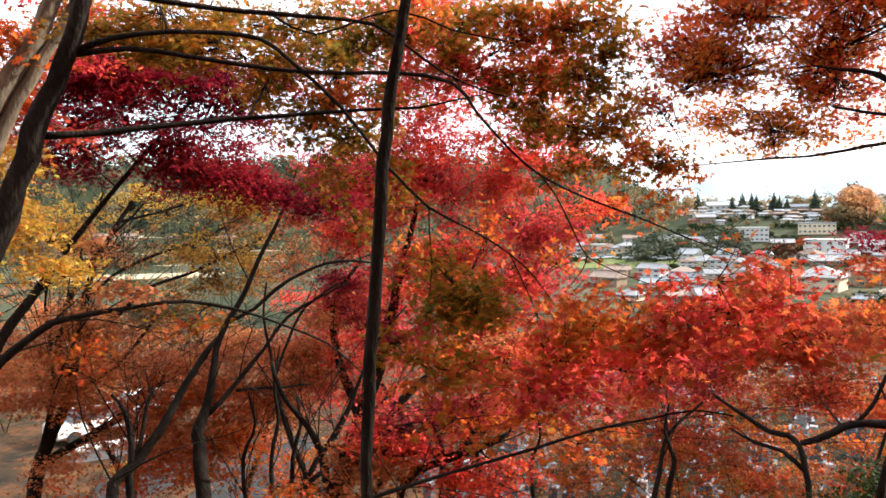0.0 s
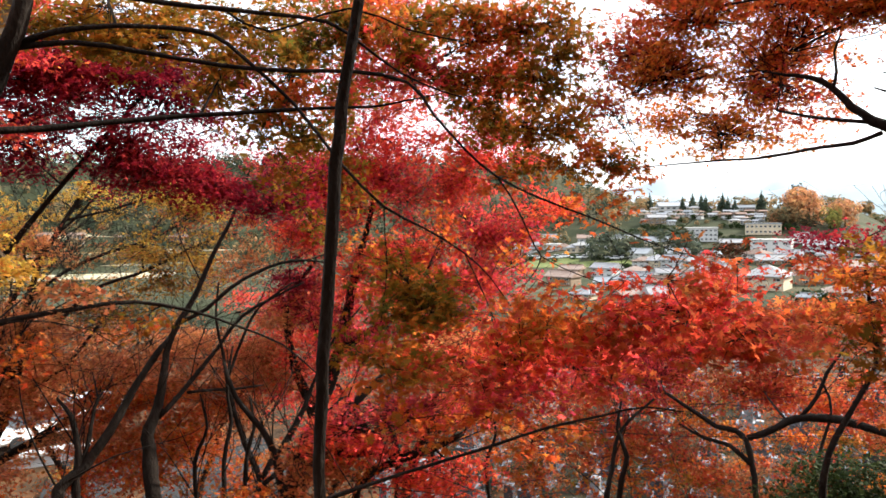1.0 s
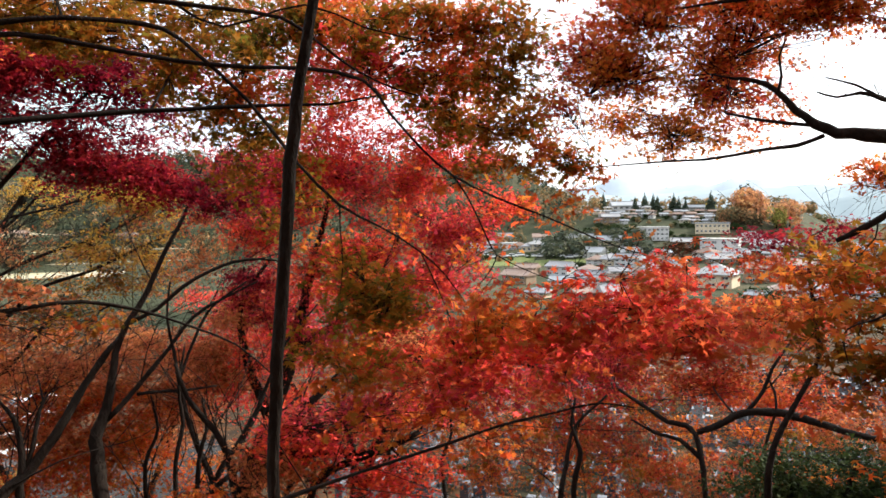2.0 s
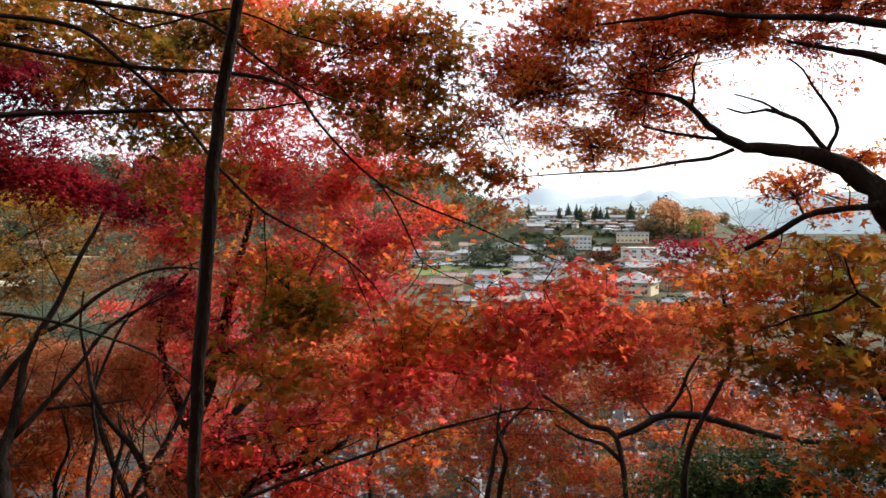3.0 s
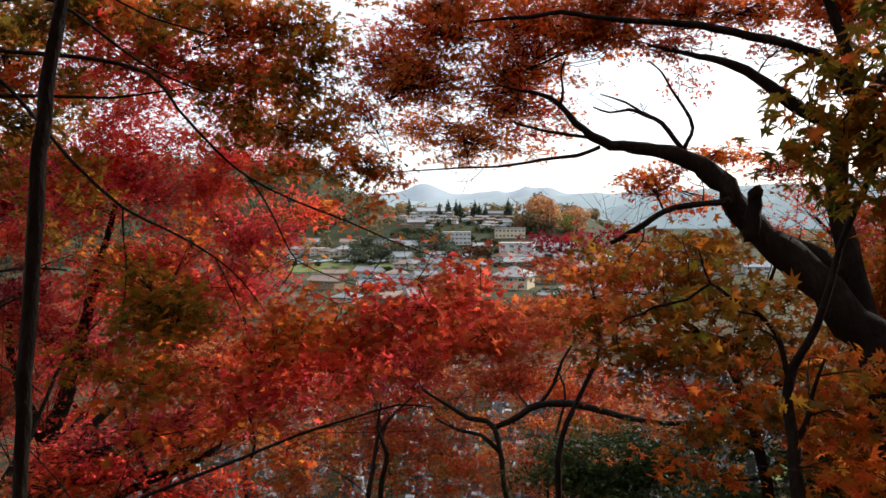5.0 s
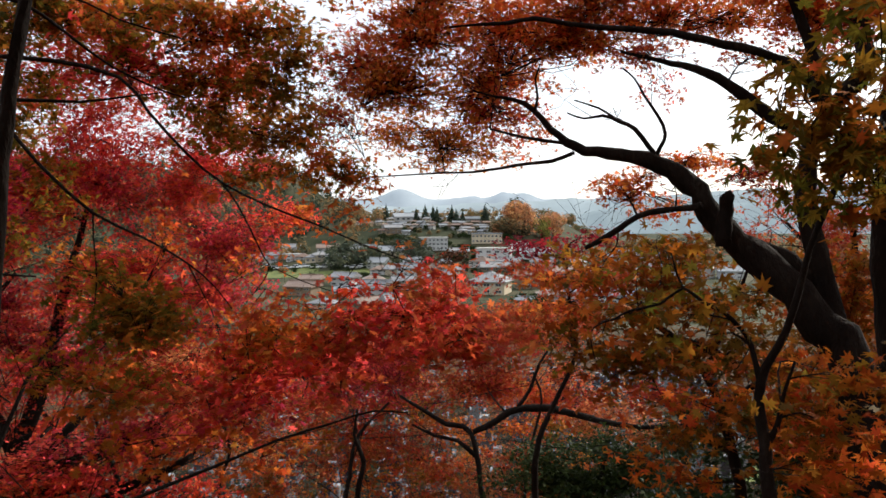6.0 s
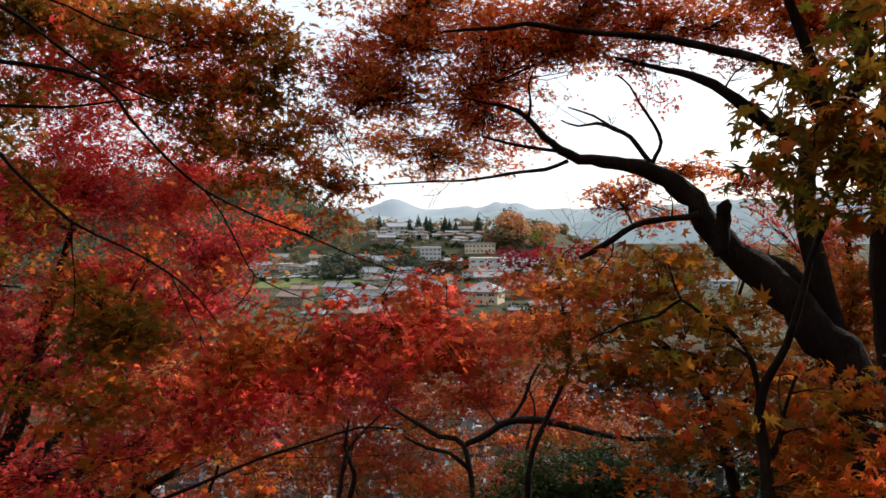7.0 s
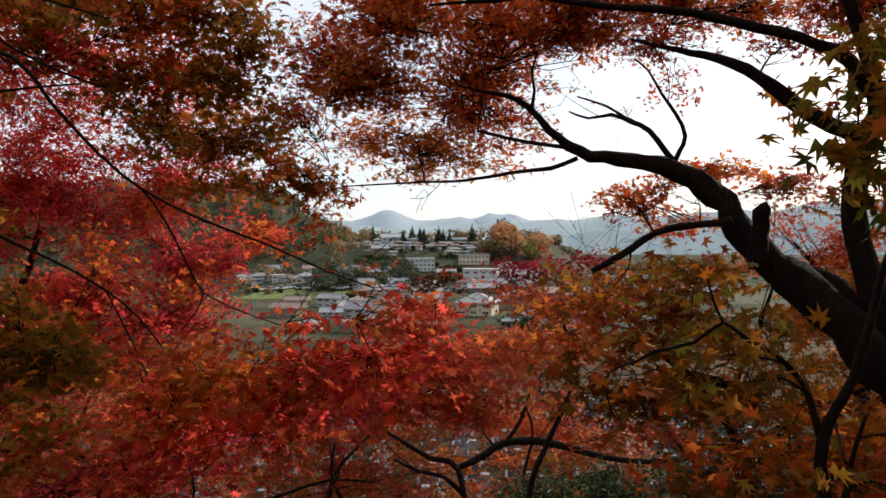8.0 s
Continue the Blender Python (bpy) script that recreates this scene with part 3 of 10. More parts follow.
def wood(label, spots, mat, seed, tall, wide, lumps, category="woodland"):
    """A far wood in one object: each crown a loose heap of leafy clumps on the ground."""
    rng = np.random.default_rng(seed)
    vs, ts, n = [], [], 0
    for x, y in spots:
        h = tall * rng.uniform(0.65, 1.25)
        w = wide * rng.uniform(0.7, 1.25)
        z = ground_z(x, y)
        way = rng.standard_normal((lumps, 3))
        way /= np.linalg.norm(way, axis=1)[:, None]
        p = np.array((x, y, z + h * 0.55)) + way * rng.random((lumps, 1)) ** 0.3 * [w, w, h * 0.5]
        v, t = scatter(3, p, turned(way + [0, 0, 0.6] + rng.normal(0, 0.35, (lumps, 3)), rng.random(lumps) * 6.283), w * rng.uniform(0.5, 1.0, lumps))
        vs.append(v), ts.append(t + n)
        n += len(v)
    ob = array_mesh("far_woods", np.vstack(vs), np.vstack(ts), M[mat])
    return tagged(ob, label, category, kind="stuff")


def conifer_wood(label, spots, seed, tall):
    rng = np.random.default_rng(seed)
    vs, ts, n = [], [], 0
    for x, y in spots:
        h = tall * rng.uniform(0.7, 1.2)
        p, q, s = conifer_arrays(rng, h, h * 0.3)
        v, t = scatter(3, p + [x, y, ground_z(x, y) - 0.5], turned(q + rng.normal(0, 0.25, q.shape), rng.random(len(p)) * 6.283), s * 1.25)
        vs.append(v), ts.append(t + n)
        n += len(v)
    ob = array_mesh("far_woods", np.vstack(vs), np.vstack(ts), M["conifer"])
    return tagged(ob, label, "woodland", kind="stuff")


def broadleaf(x, y, wide, tall, mat, seed, label, count=700, group="knoll trees"):
    """A round-headed tree: a forked trunk and a lumpy crown of leafy clumps."""
    rng = np.random.default_rng(seed)
    z = ground_z(x, y)
    ob = thing("broadleaf_tree", Matrix.Translation((x, y, z)), label, "tree", group)
    v, t = tube(spline([(0, 0, -0.3, tall * 0.03), (0.1, 0, tall * 0.3, tall * 0.022), (0, 0.1, tall * 0.75, tall * 0.006)], tall / 6), 6, rng)
    array_mesh("trunk", v, t, M["bark"], ob)
    lumps = rng.standard_normal((9, 3))
    lumps = lumps / np.linalg.norm(lumps, axis=1)[:, None] * [0.5, 0.5, 0.45]
    way = rng.standard_normal((count, 3))
    way /= np.linalg.norm(way, axis=1)[:, None]
    at = lumps[rng.integers(9, size=count)] + way * rng.uniform(0.4, 0.6, (count, 1))
    pos = at * [wide, wide, tall * 0.5] + [0, 0, tall * 0.46]
    size = (wide * tall) ** 0.5 * rng.uniform(4.5, 7.5, count) / count ** 0.5
    v, t = scatter(3, pos, turned(way + [0, 0, 0.4] + rng.normal(0, 0.4, way.shape), rng.random(count) * 6.283), size)
    tagged(array_mesh("crown", v, t, M[mat], ob), kind="stuff")
    return ob


def spots_in(seed, n, lo, hi, near, far):
    rng = np.random.default_rng(seed)
    side, r = np.radians(rng.uniform(lo, hi, n)), np.sqrt(rng.uniform(near ** 2, far ** 2, n))
    return [(float(a), float(b)) for a, b in zip(r * np.sin(side), 1.0 + r * np.cos(side))]


conifer_wood("dark green cedar forest on the hillside", spots_in(21, 1450, -56, -5, 330, 480), 22, 9.0)
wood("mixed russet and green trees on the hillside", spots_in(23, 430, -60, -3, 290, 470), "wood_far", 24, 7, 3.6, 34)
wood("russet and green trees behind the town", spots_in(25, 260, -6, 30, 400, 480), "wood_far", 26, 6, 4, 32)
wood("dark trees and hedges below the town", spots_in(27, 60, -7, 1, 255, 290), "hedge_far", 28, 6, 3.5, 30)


# ---- buildings ----
UNIT = {}


def unit_box(name, mat):
    """A shared one-metre box, standing on its base, for window panes and frames."""
    key = (name, mat.name)
    if key not in UNIT:
        me = bpy.data.meshes.new(name)
        bm = box_bm(1, 1, 1)
        bm.to_mesh(me)
        bm.free()
        me.materials.append(mat)
        UNIT[key] = me
    return UNIT[key]


def window(parent, x, y, z, w, h, deep=0.12):
    """A framed window on a wall that faces -y."""
    fr = new("window", unit_box("window", M["frame"]))
    fr.parent = parent
    fr.matrix_basis = Matrix.LocRotScale((x, y, z), None, (w, deep, h))
    for k in (-1, 1):
        pn = new("pane", unit_box("pane", M["pane"]))
        pn.parent = fr
        pn.matrix_basis = Matrix.LocRotScale((k * 0.235, -0.1, 0.07), None, (0.41, 1.0, 0.86))


def house(x, y, yaw, w, d, h, roof, wall_mat, roof_mat, label, rise=0.0, storeys=2, cols=3, name="house", eave=0.5, category="house", group=""):
    z = min(ground_z(x, y), ground_z(x + w / 3, y), ground_z(x - w / 3, y)) - 0.1
    ob = thing(name, pose(x, y, z, 0, 0, yaw), label, category, group)
    part("wall", box_bm(w, d, h), M[wall_mat], ob)
    bm = bmesh.new()
    e, rise = eave, rise or min(w, d) * 0.28
    if roof == "flat":
        bm.free()
        bm = box_bm(w + 2 * e * 0.5, d + 2 * e * 0.5, 0.45, (0, 0, h))
    else:
        W, D = w / 2 + e, d / 2 + e
        long_x = w >= d
        if roof == "gable":
            a, b = ((-W, 0), (W, 0)) if long_x else ((0, -D), (0, D))
        else:
            a, b = ((-W + D, 0), (W - D, 0)) if long_x else ((0, -D + W), (0, D - W))
        low = [bm.verts.new((sx * W, sy * D, h - 0.08)) for sx, sy in ((-1, -1), (1, -1), (1, 1), (-1, 1))]
        mid = [bm.verts.new((sx * W, sy * D, h + 0.12)) for sx, sy in ((-1, -1), (1, -1), (1, 1), (-1, 1))]
        ra, rb = bm.verts.new((*a, h + rise)), bm.verts.new((*b, h + rise))
        bm.faces.new(low[::-1])
        for k in range(4):
            bm.faces.new((low[k], low[(k + 1) % 4], mid[(k + 1) % 4], mid[k]))
        if long_x:
            for f in ((mid[0], mid[1], rb, ra), (mid[2], mid[3], ra, rb), (mid[1], mid[2], rb), (mid[3], mid[0], ra)):
                bm.faces.new(f)
        else:
            for f in ((mid[1], mid[2], rb, ra), (mid[3], mid[0], ra, rb), (mid[0], mid[1], ra), (mid[2], mid[3], rb)):
                bm.faces.new(f)
    part("roof", bm, M[roof_mat], ob)
    if roof != "flat":
        part("ridge_cap", box_bm(max(abs(b[0] - a[0]), 0.35), max(abs(b[1] - a[1]), 0.35), 0.22, (0, 0, h + rise - 0.08)), M[roof_mat], ob)
    fh = h / storeys
    for s in range(storeys):
        for c in range(cols):
            window(ob, (c + 0.5) / cols * w - w / 2, -d / 2, s * fh + fh * 0.35, min(1.7, w / cols * 0.55), fh * 0.42)
    return ob


# ---- graves, vehicles, bushes ----
def gravestone(x, y, yaw, w, h, mat, label):
    """A Japanese family grave: two steps, a plinth and a square pillar."""
    z = ground_z(x, y) - 0.03
    ob = thing("gravestone", pose(x, y, z, 0, 0, yaw), label, "gravestone", "rows of graves on the terrace")
    part("base", box_bm(w * 3.2, w * 3.2, 0.22, bevel=0.015), M["granite"], ob)
    part("step", box_bm(w * 2.2, w * 2.2, 0.24, (0, 0, 0.22), 0.012), M[mat], ob)
    part("plinth", box_bm(w * 1.6, w * 1.6, 0.26, (0, 0, 0.46), 0.012), M[mat], ob)
    bm = box_bm(w, w, h, (0, 0, 0.72), 0.02, 0.97)
    part("pillar", bm, M[mat], ob)
    for k in (-1, 1):
        vase = bmesh.new()
        bmesh.ops.create_cone(vase, cap_ends=True, segments=8, radius1=0.05, radius2=0.065, depth=0.24,
                              matrix=Matrix.Translation((k * w * 0.95, -w * 1.0, 0.46 + 0.12)))
        part("flower_vase", vase, M["granite"], ob)
    return ob


def car(x, y, yaw, label, group="cars parked in the valley", paint=None):
    z = ground_z(x, y) + 0.05
    ob = thing("car", pose(x, y, z, 0, 0, yaw), label, "car", group)
    paint = paint or M["carpaint"]
    body = box_bm(4.3, 1.7, 0.62, (0, 0, 0.3), 0.12)
    part("body", body, paint, ob)
    part("cabin", box_bm(2.4, 1.5, 0.55, (-0.15, 0, 0.9), 0.08, 0.8), M["pane"], ob)
    part("roof", box_bm(1.8, 1.15, 0.06, (-0.15, 0, 1.44), 0.02), paint, ob)
    for sx in (-1.35, 1.35):
        for sy in (-0.8, 0.8):
            wheel = bmesh.new()
            bmesh.ops.create_cone(wheel, cap_ends=True, segments=14, radius1=0.31, radius2=0.31, depth=0.2,
                                  matrix=pose(sx, sy, 0.31, 90))
            part("wheel", wheel, M["rubber"], ob)
    return ob


def bush(x, y, wide, tall, count, mat, seed, label, size=0.07):
    b = Tree("bush", label, seed, category="bush")
    z = ground_z(x, y)
    for k in range(4):
        a = k * 1.6 + seed
        b.limb((x, y, z - 0.05, 0.02), (x + 0.3 * wide * math.cos(a), y + 0.3 * wide * math.sin(a), z + tall * 0.5, 0.012),
               (x + 0.6 * wide * math.cos(a), y + 0.6 * wide * math.sin(a), z + tall * 0.9, 0.005))
    b.pad(mat, x, y, z + tall * 0.55, wide, tall * 0.5, count, size, 3, reach=False, twig=False)
    return b.finish()


def fallen_leaves(seed, count, lo, hi, near, far, mat, size, label):
    """Dry leaves lying about on the ground, in drifts."""
    rng = np.random.default_rng(seed)
    side, r = np.radians(rng.uniform(lo, hi, count)), np.sqrt(rng.uniform(near ** 2, far ** 2, count))
    x, y = r * np.sin(side), 1.0 + r * np.cos(side)
    keep = np.array([noise.noise(Vector((a * 0.4, b * 0.4, 7.0))) > rng.uniform(-0.5, 0.3) for a, b in zip(x, y)])
    x, y = x[keep], y[keep]
    z = np.array([ground_z(a, b) for a, b in zip(x, y)]) + np.minimum(0.1, 0.03 + 0.012 * np.hypot(x, y - 1.0))
    nor = rng.normal(0, 0.22, (len(x), 3)) + [0, 0, 1]
    v, t = scatter(3, np.column_stack([x, y, z]), turned(nor, rng.random(len(x)) * 6.283), size * rng.uniform(0.7, 1.4, len(x)))
    return tagged(array_mesh("fallen_leaves", v, t, M[mat]), label, "fallen leaves", kind="stuff")


# ---- the town ----
house(18.1, 186.4, -20, 9.1, 8.2, 3.3, "hip", "beige", "tile", "two-storey beige house with a hipped grey roof", rise=2.4, eave=0.7)
house(28.1, 274.9, -14, 12.7, 7.6, 4.2, "flat", "plaster", "concrete", "white flat-roofed two-storey building", cols=4, name="building", category="building")
house(5.4, 292.9, 5, 11.2, 5.1, 4.9, "flat", "plaster", "concrete", "white three-storey apartment block with rows of windows", storeys=3, cols=7, name="apartment_block", category="building")
house(27.9, 302.9, -5, 12.6, 4.4, 4, "flat", "beige", "tin", "long beige building with a pale roof", cols=8, name="building", category="building")
house(27.9, 255.2, -1, 12.8, 6.4, 1.4, "gable", "timber", "tile", "low timber workshop with grey roof", storeys=1, cols=4, name="building", category="building")
house(29.6, 198.6, 4, 6.8, 5.4, 3.8, "gable", "timber", "tile_brown", "brown timber house in the valley")
house(23.2, 156.6, -18, 4.3, 2.6, 1.6, "gable", "timber", "tin", "low shed with a white tin roof", storeys=1, cols=2, name="shed", category="shed")
house(-6.2, 362.9, 11, 13.3, 9.3, 2.2, "gable", "plaster", "tin", "long hall with a pale shallow roof", rise=2.0, storeys=1, cols=5, name="hall", category="building")
house(24.5, 349.5, -4, 10.5, 3.2, 2.2, "gable", "plaster", "tin", "long white school building", rise=1.2, cols=9, name="building", category="building")
house(-12, 323.9, 12, 7, 4.9, 2.7, "gable", "timber", "tile", "dark-roofed house above the hedge")
house(-30.9, 274.6, 11, 8.5, 5.9, 3, "flat", "plaster", "tin", "white storage building with a flat roof")
house(-50, 294.6, 5, 6.9, 4.8, 2.8, "flat", "plaster", "concrete", "pale grey flat-roofed storehouse")
house(-64.5, 302.2, 20, 10.6, 7.5, 2.8, "gable", "plaster", "tin", "low pale tin-roofed warehouse")
house(-40.5, 280.8, 0, 5.9, 4.1, 2.2, "hip", "beige", "tile", "small house with a grey hipped roof", storeys=1)
house(-21.8, 286.1, 4, 9.9, 6.9, 2.2, "gable", "plaster", "tin", "long low white tin-roofed shed", storeys=1)
house(-10.7, 282.4, 6, 9.7, 6.8, 2.4, "gable", "beige", "tin", "pale low depot building")
house(-37.7, 299.7, 7, 8.1, 5.7, 1.9, "gable", "plaster", "tile_brown", "pale house with brown roof", storeys=1)
house(-55.7, 315.5, 25, 7.9, 5.5, 2.2, "gable", "plaster", "tile", "house with grey tiled roof", storeys=1)
house(-3.3, 276.7, -9, 4.7, 3.3, 2.1, "hip", "plaster", "tile", "small white house with hipped roof", storeys=1)
house(15.1, 280.4, 3, 6.9, 4.8, 2.4, "gable", "timber", "tile", "dark timber house with tiled roof")
house(44.1, 274.8, -9, 11.7, 8.2, 2.1, "gable", "plaster", "tin", "pale low building with tin roof", storeys=1)
house(40.1, 289, 0, 8.9, 6.3, 2, "hip", "plaster", "tile", "white house with tiled roof", storeys=1)
house(44.7, 235.6, -17, 7.4, 5.1, 2.2, "gable", "timber", "tile_brown", "timber house with brown roof")
house(86.1, 306.9, -16, 12.2, 8.5, 3.2, "gable", "plaster", "tin", "long pale shed with bright roof")
house(92.1, 287.6, -15, 11.5, 8.1, 3.2, "gable", "beige", "tin", "low building with bright tin roof")
# houses stepping up the far slope
house(-27.7, 359, 15, 3.7, 3.5, 1, "gable", "plaster", "tin", "white house with a pale tin roof", cols=2)
house(-19.7, 352.3, -14, 2.6, 1.9, 1.9, "hip", "plaster", "tile_brown", "white house with a brown hipped roof", cols=2)
house(-13.9, 352.8, 23, 3.1, 2.3, 2.2, "hip", "beige", "tile", "beige house with a grey hipped roof", cols=2)
house(-10, 360.5, 21, 3.5, 2.5, 1.5, "hip", "beige", "tile", "beige house with a grey hipped roof", cols=2)
house(-0.1, 358.4, 12, 2.8, 2.3, 1.7, "hip", "beige", "tile", "beige house with a grey hipped roof", cols=2)
house(3.4, 351.3, -10, 4, 3.1, 2.3, "hip", "beige", "tile", "beige house with a grey hipped roof", cols=2)
house(9.9, 357.2, 5, 2.7, 2.3, 1.6, "gable", "plaster", "tile", "white house with a grey tiled roof", cols=2)
house(18.3, 351.4, -4, 2.6, 2, 1.9, "gable", "timber", "tile_brown", "timber house with a brown tiled roof", cols=2)
house(24.7, 350, -1, 2.5, 2, 1.9, "gable", "plaster", "tile", "white house with a grey tiled roof", cols=2)
house(30.3, 353, 27, 3.1, 2.6, 1.7, "gable", "plaster", "tile", "white house with a grey tiled roof", cols=2)
house(-28.8, 343.5, 24, 2.8, 2.3, 1.3, "hip", "plaster", "tile_brown", "white house with a brown hipped roof", cols=2)
house(-23.9, 341.3, -25, 3.6, 3.3, 1.6, "gable", "timber", "tile_brown", "timber house with a brown tiled roof", cols=2)
house(-18.6, 345.5, -10, 3.4, 2.8, 1.6, "hip", "beige", "tile", "beige house with a grey hipped roof", cols=2)
house(-13.7, 343.3, 1, 2.7, 2.1, 1.8, "gable", "plaster", "tile", "white house with a grey tiled roof", cols=2)
house(-7.7, 343.4, 8, 2.5, 1.9, 1.5, "gable", "plaster", "tin", "white house with a pale tin roof", cols=2)
house(-2.6, 347, 22, 3.1, 2.7, 1.5, "hip", "plaster", "tile_brown", "white house with a brown hipped roof", cols=2)
house(0.8, 340.7, -28, 2.7, 2.4, 2.1, "gable", "plaster", "tin", "white house with a pale tin roof", cols=2)
house(6, 344.8, 24, 2.6, 2.5, 1.3, "hip", "plaster", "tile_brown", "white house with a brown hipped roof", cols=2)
house(12.4, 341.5, -4, 3.1, 2.4, 1.6, "hip", "plaster", "tile_brown", "white house with a brown hipped roof", cols=2)
house(16.9, 340.1, -14, 2.5, 2.1, 2.1, "gable", "plaster", "tin", "white house with a pale tin roof", cols=2)
house(19.4, 340.2, 16, 2.8, 2.5, 1.8, "gable", "plaster", "tin", "white house with a pale tin roof", cols=2)
house(26.2, 342.9, -5, 3.4, 2.7, 1.5, "gable", "timber", "tile_brown", "timber house with a brown tiled roof", cols=2)
house(30.9, 338.4, 19, 3.4, 2.6, 1.9, "gable", "timber", "tile_brown", "timber house with a brown tiled roof", cols=2)
house(-15.8, 337.4, 16, 2.9, 2.6, 1.6, "hip", "plaster", "tile_brown", "white house with a brown hipped roof", cols=2)
house(-10, 338.8, -8, 3.8, 2.9, 1.4, "gable", "plaster", "tin", "white house with a pale tin roof", cols=2)
house(-6, 334.4, 21, 2.8, 2.1, 1.9, "gable", "plaster", "tile", "white house with a grey tiled roof", cols=2)
house(-2.6, 338, -16, 3.4, 3.1, 1.3, "hip", "plaster", "tile_brown", "white house with a brown hipped roof", cols=2)
house(2.5, 336.5, 13, 2.6, 2, 1.5, "gable", "plaster", "tin", "white house with a pale tin roof", cols=2)
house(5.7, 333.5, -28, 2.4, 2.2, 1.8, "hip", "plaster", "tile_brown", "white house with a brown hipped roof", cols=2)
house(10.8, 338.5, 6, 3.1, 2.5, 1, "gable", "plaster", "tin", "white house with a pale tin roof", cols=2)
house(14, 338.2, -9, 2.7, 2.1, 0.9, "gable", "timber", "tile_brown", "timber house with a brown tiled roof", cols=2)
house(16.6, 332.5, -17, 3.6, 2.8, 2, "gable", "timber", "tile_brown", "timber house with a brown tiled roof", cols=2)
house(21.7, 332.3, 18, 3.8, 3, 2.1, "gable", "timber", "tile_brown", "timber house with a brown tiled roof", cols=2)
house(26.4, 335.6, -26, 2.9, 2.4, 1.1, "hip", "beige", "tile", "beige house with a grey hipped roof", cols=2)
house(29.2, 334.3, -2, 2.5, 2.3, 1.3, "gable", "plaster", "tile", "white house with a grey tiled roof", cols=2)
house(-14.2, 329.9, 2, 3.6, 3.4, 1.4, "hip", "beige", "tile", "beige house with a grey hipped roof", cols=2)
house(-9.8, 329.5, -25, 2.8, 2.3, 1.3, "gable", "timber", "tile_brown", "timber house with a brown tiled roof", cols=2)
house(-4.9, 331.6, -1, 3, 2.4, 0.8, "gable", "timber", "tile_brown", "timber house with a brown tiled roof", cols=2)
house(16.6, 331.5, 12, 3.6, 2.8, 0.7, "gable", "plaster", "tile", "white house with a grey tiled roof", cols=2)
house(21, 328.4, 3, 3.4, 3, 1.3, "gable", "plaster", "tile", "white house with a grey tiled roof", cols=2)
house(23.7, 326.8, -26, 2.7, 2.3, 1.4, "hip", "plaster", "tile_brown", "white house with a brown hipped roof", cols=2)
house(29, 326.8, -6, 3.5, 3, 1.7, "gable", "plaster", "tin", "white house with a pale tin roof", cols=2)
house(-16.1, 321.7, -12, 3.4, 2.7, 1.9, "gable", "timber", "tile_brown", "timber house with a brown tiled roof", cols=2)
house(-10.4, 325.1, 35, 3.6, 3.3, 1.2, "hip", "beige", "tile", "beige house with a grey hipped roof", cols=2)
house(-6.1, 321.7, 23, 2.9, 2.2, 1.5, "gable", "plaster", "tin", "white house with a pale tin roof", cols=2)
house(18.8, 319.7, -26, 3.6, 2.9, 2, "hip", "beige", "tile", "beige house with a grey hipped roof", cols=2)
house(22.5, 321.2, -12, 3.4, 2.5, 1.3, "gable", "plaster", "tile", "white house with a grey tiled roof", cols=2)
house(27.2, 322.5, -39, 2.3, 2, 1, "gable", "plaster", "tin", "white house with a pale tin roof", cols=2)
# houses on the valley floor
house(-14.8, 263.1, -22, 6.6, 6.2, 2.1, "gable", "plaster", "tin", "white house with a pale tin roof")
house(-2.8, 261, 9, 7, 5.8, 2.6, "gable", "plaster", "tin", "white house with a pale tin roof")
house(7.6, 258.4, 20, 5.8, 5.5, 2.2, "gable", "plaster", "tin", "white house with a pale tin roof")
house(22.4, 261.9, -34, 7.3, 6.3, 2.2, "hip", "plaster", "tile_brown", "white house with a brown hipped roof")
house(31.5, 258.5, -10, 7.6, 6.1, 2.5, "gable", "plaster", "tile", "white house with a grey tiled roof")
house(44.2, 259.4, -34, 7.5, 5.3, 2.1, "gable", "plaster", "tile", "white house with a grey tiled roof")
house(55.1, 260.1, -32, 7.4, 6.1, 2.2, "hip", "beige", "tile", "beige house with a grey hipped roof")
house(-13.3, 249.8, -8, 6.4, 5.5, 1.7, "hip", "plaster", "tile_brown", "white house with a brown hipped roof")
house(-8.8, 249, 34, 7.4, 6.4, 2.1, "hip", "beige", "tile", "beige house with a grey hipped roof")
house(-3.4, 246.5, -27, 7, 5.6, 2.6, "gable", "plaster", "tile", "white house with a grey tiled roof")
house(0.9, 246.3, -11, 5.9, 5.1, 2.2, "hip", "beige", "tile", "beige house with a grey hipped roof")
house(7.5, 245.3, -30, 7.8, 6.4, 2.6, "gable", "timber", "tile_brown", "timber house with a brown tiled roof")
house(11.8, 241.3, 1, 5.4, 4.4, 2.4, "hip", "beige", "tile", "beige house with a grey hipped roof")
house(32.4, 224.4, -19, 7.2, 6.6, 2.2, "hip", "beige", "tile", "beige house with a grey hipped roof")
house(43.1, 223.1, 20, 7.7, 6.3, 2.9, "gable", "timber", "tile_brown", "timber house with a brown tiled roof")
house(47.7, 221.9, -33, 6, 4.4, 2.3, "gable", "timber", "tile_brown", "timber house with a brown tiled roof")
house(55.3, 222.4, -1, 7, 6.1, 2.7, "hip", "beige", "tile", "beige house with a grey hipped roof")
house(-31.2, 211.5, -10, 5.9, 4.4, 2.3, "gable", "timber", "tile_brown", "timber house with a brown tiled roof")
house(-21.7, 213.6, -25, 7, 4.9, 2.6, "gable", "plaster", "tile", "white house with a grey tiled roof")
house(-13.7, 217, 8, 5.7, 5.2, 1.6, "hip", "plaster", "tile_brown", "white house with a brown hipped roof")
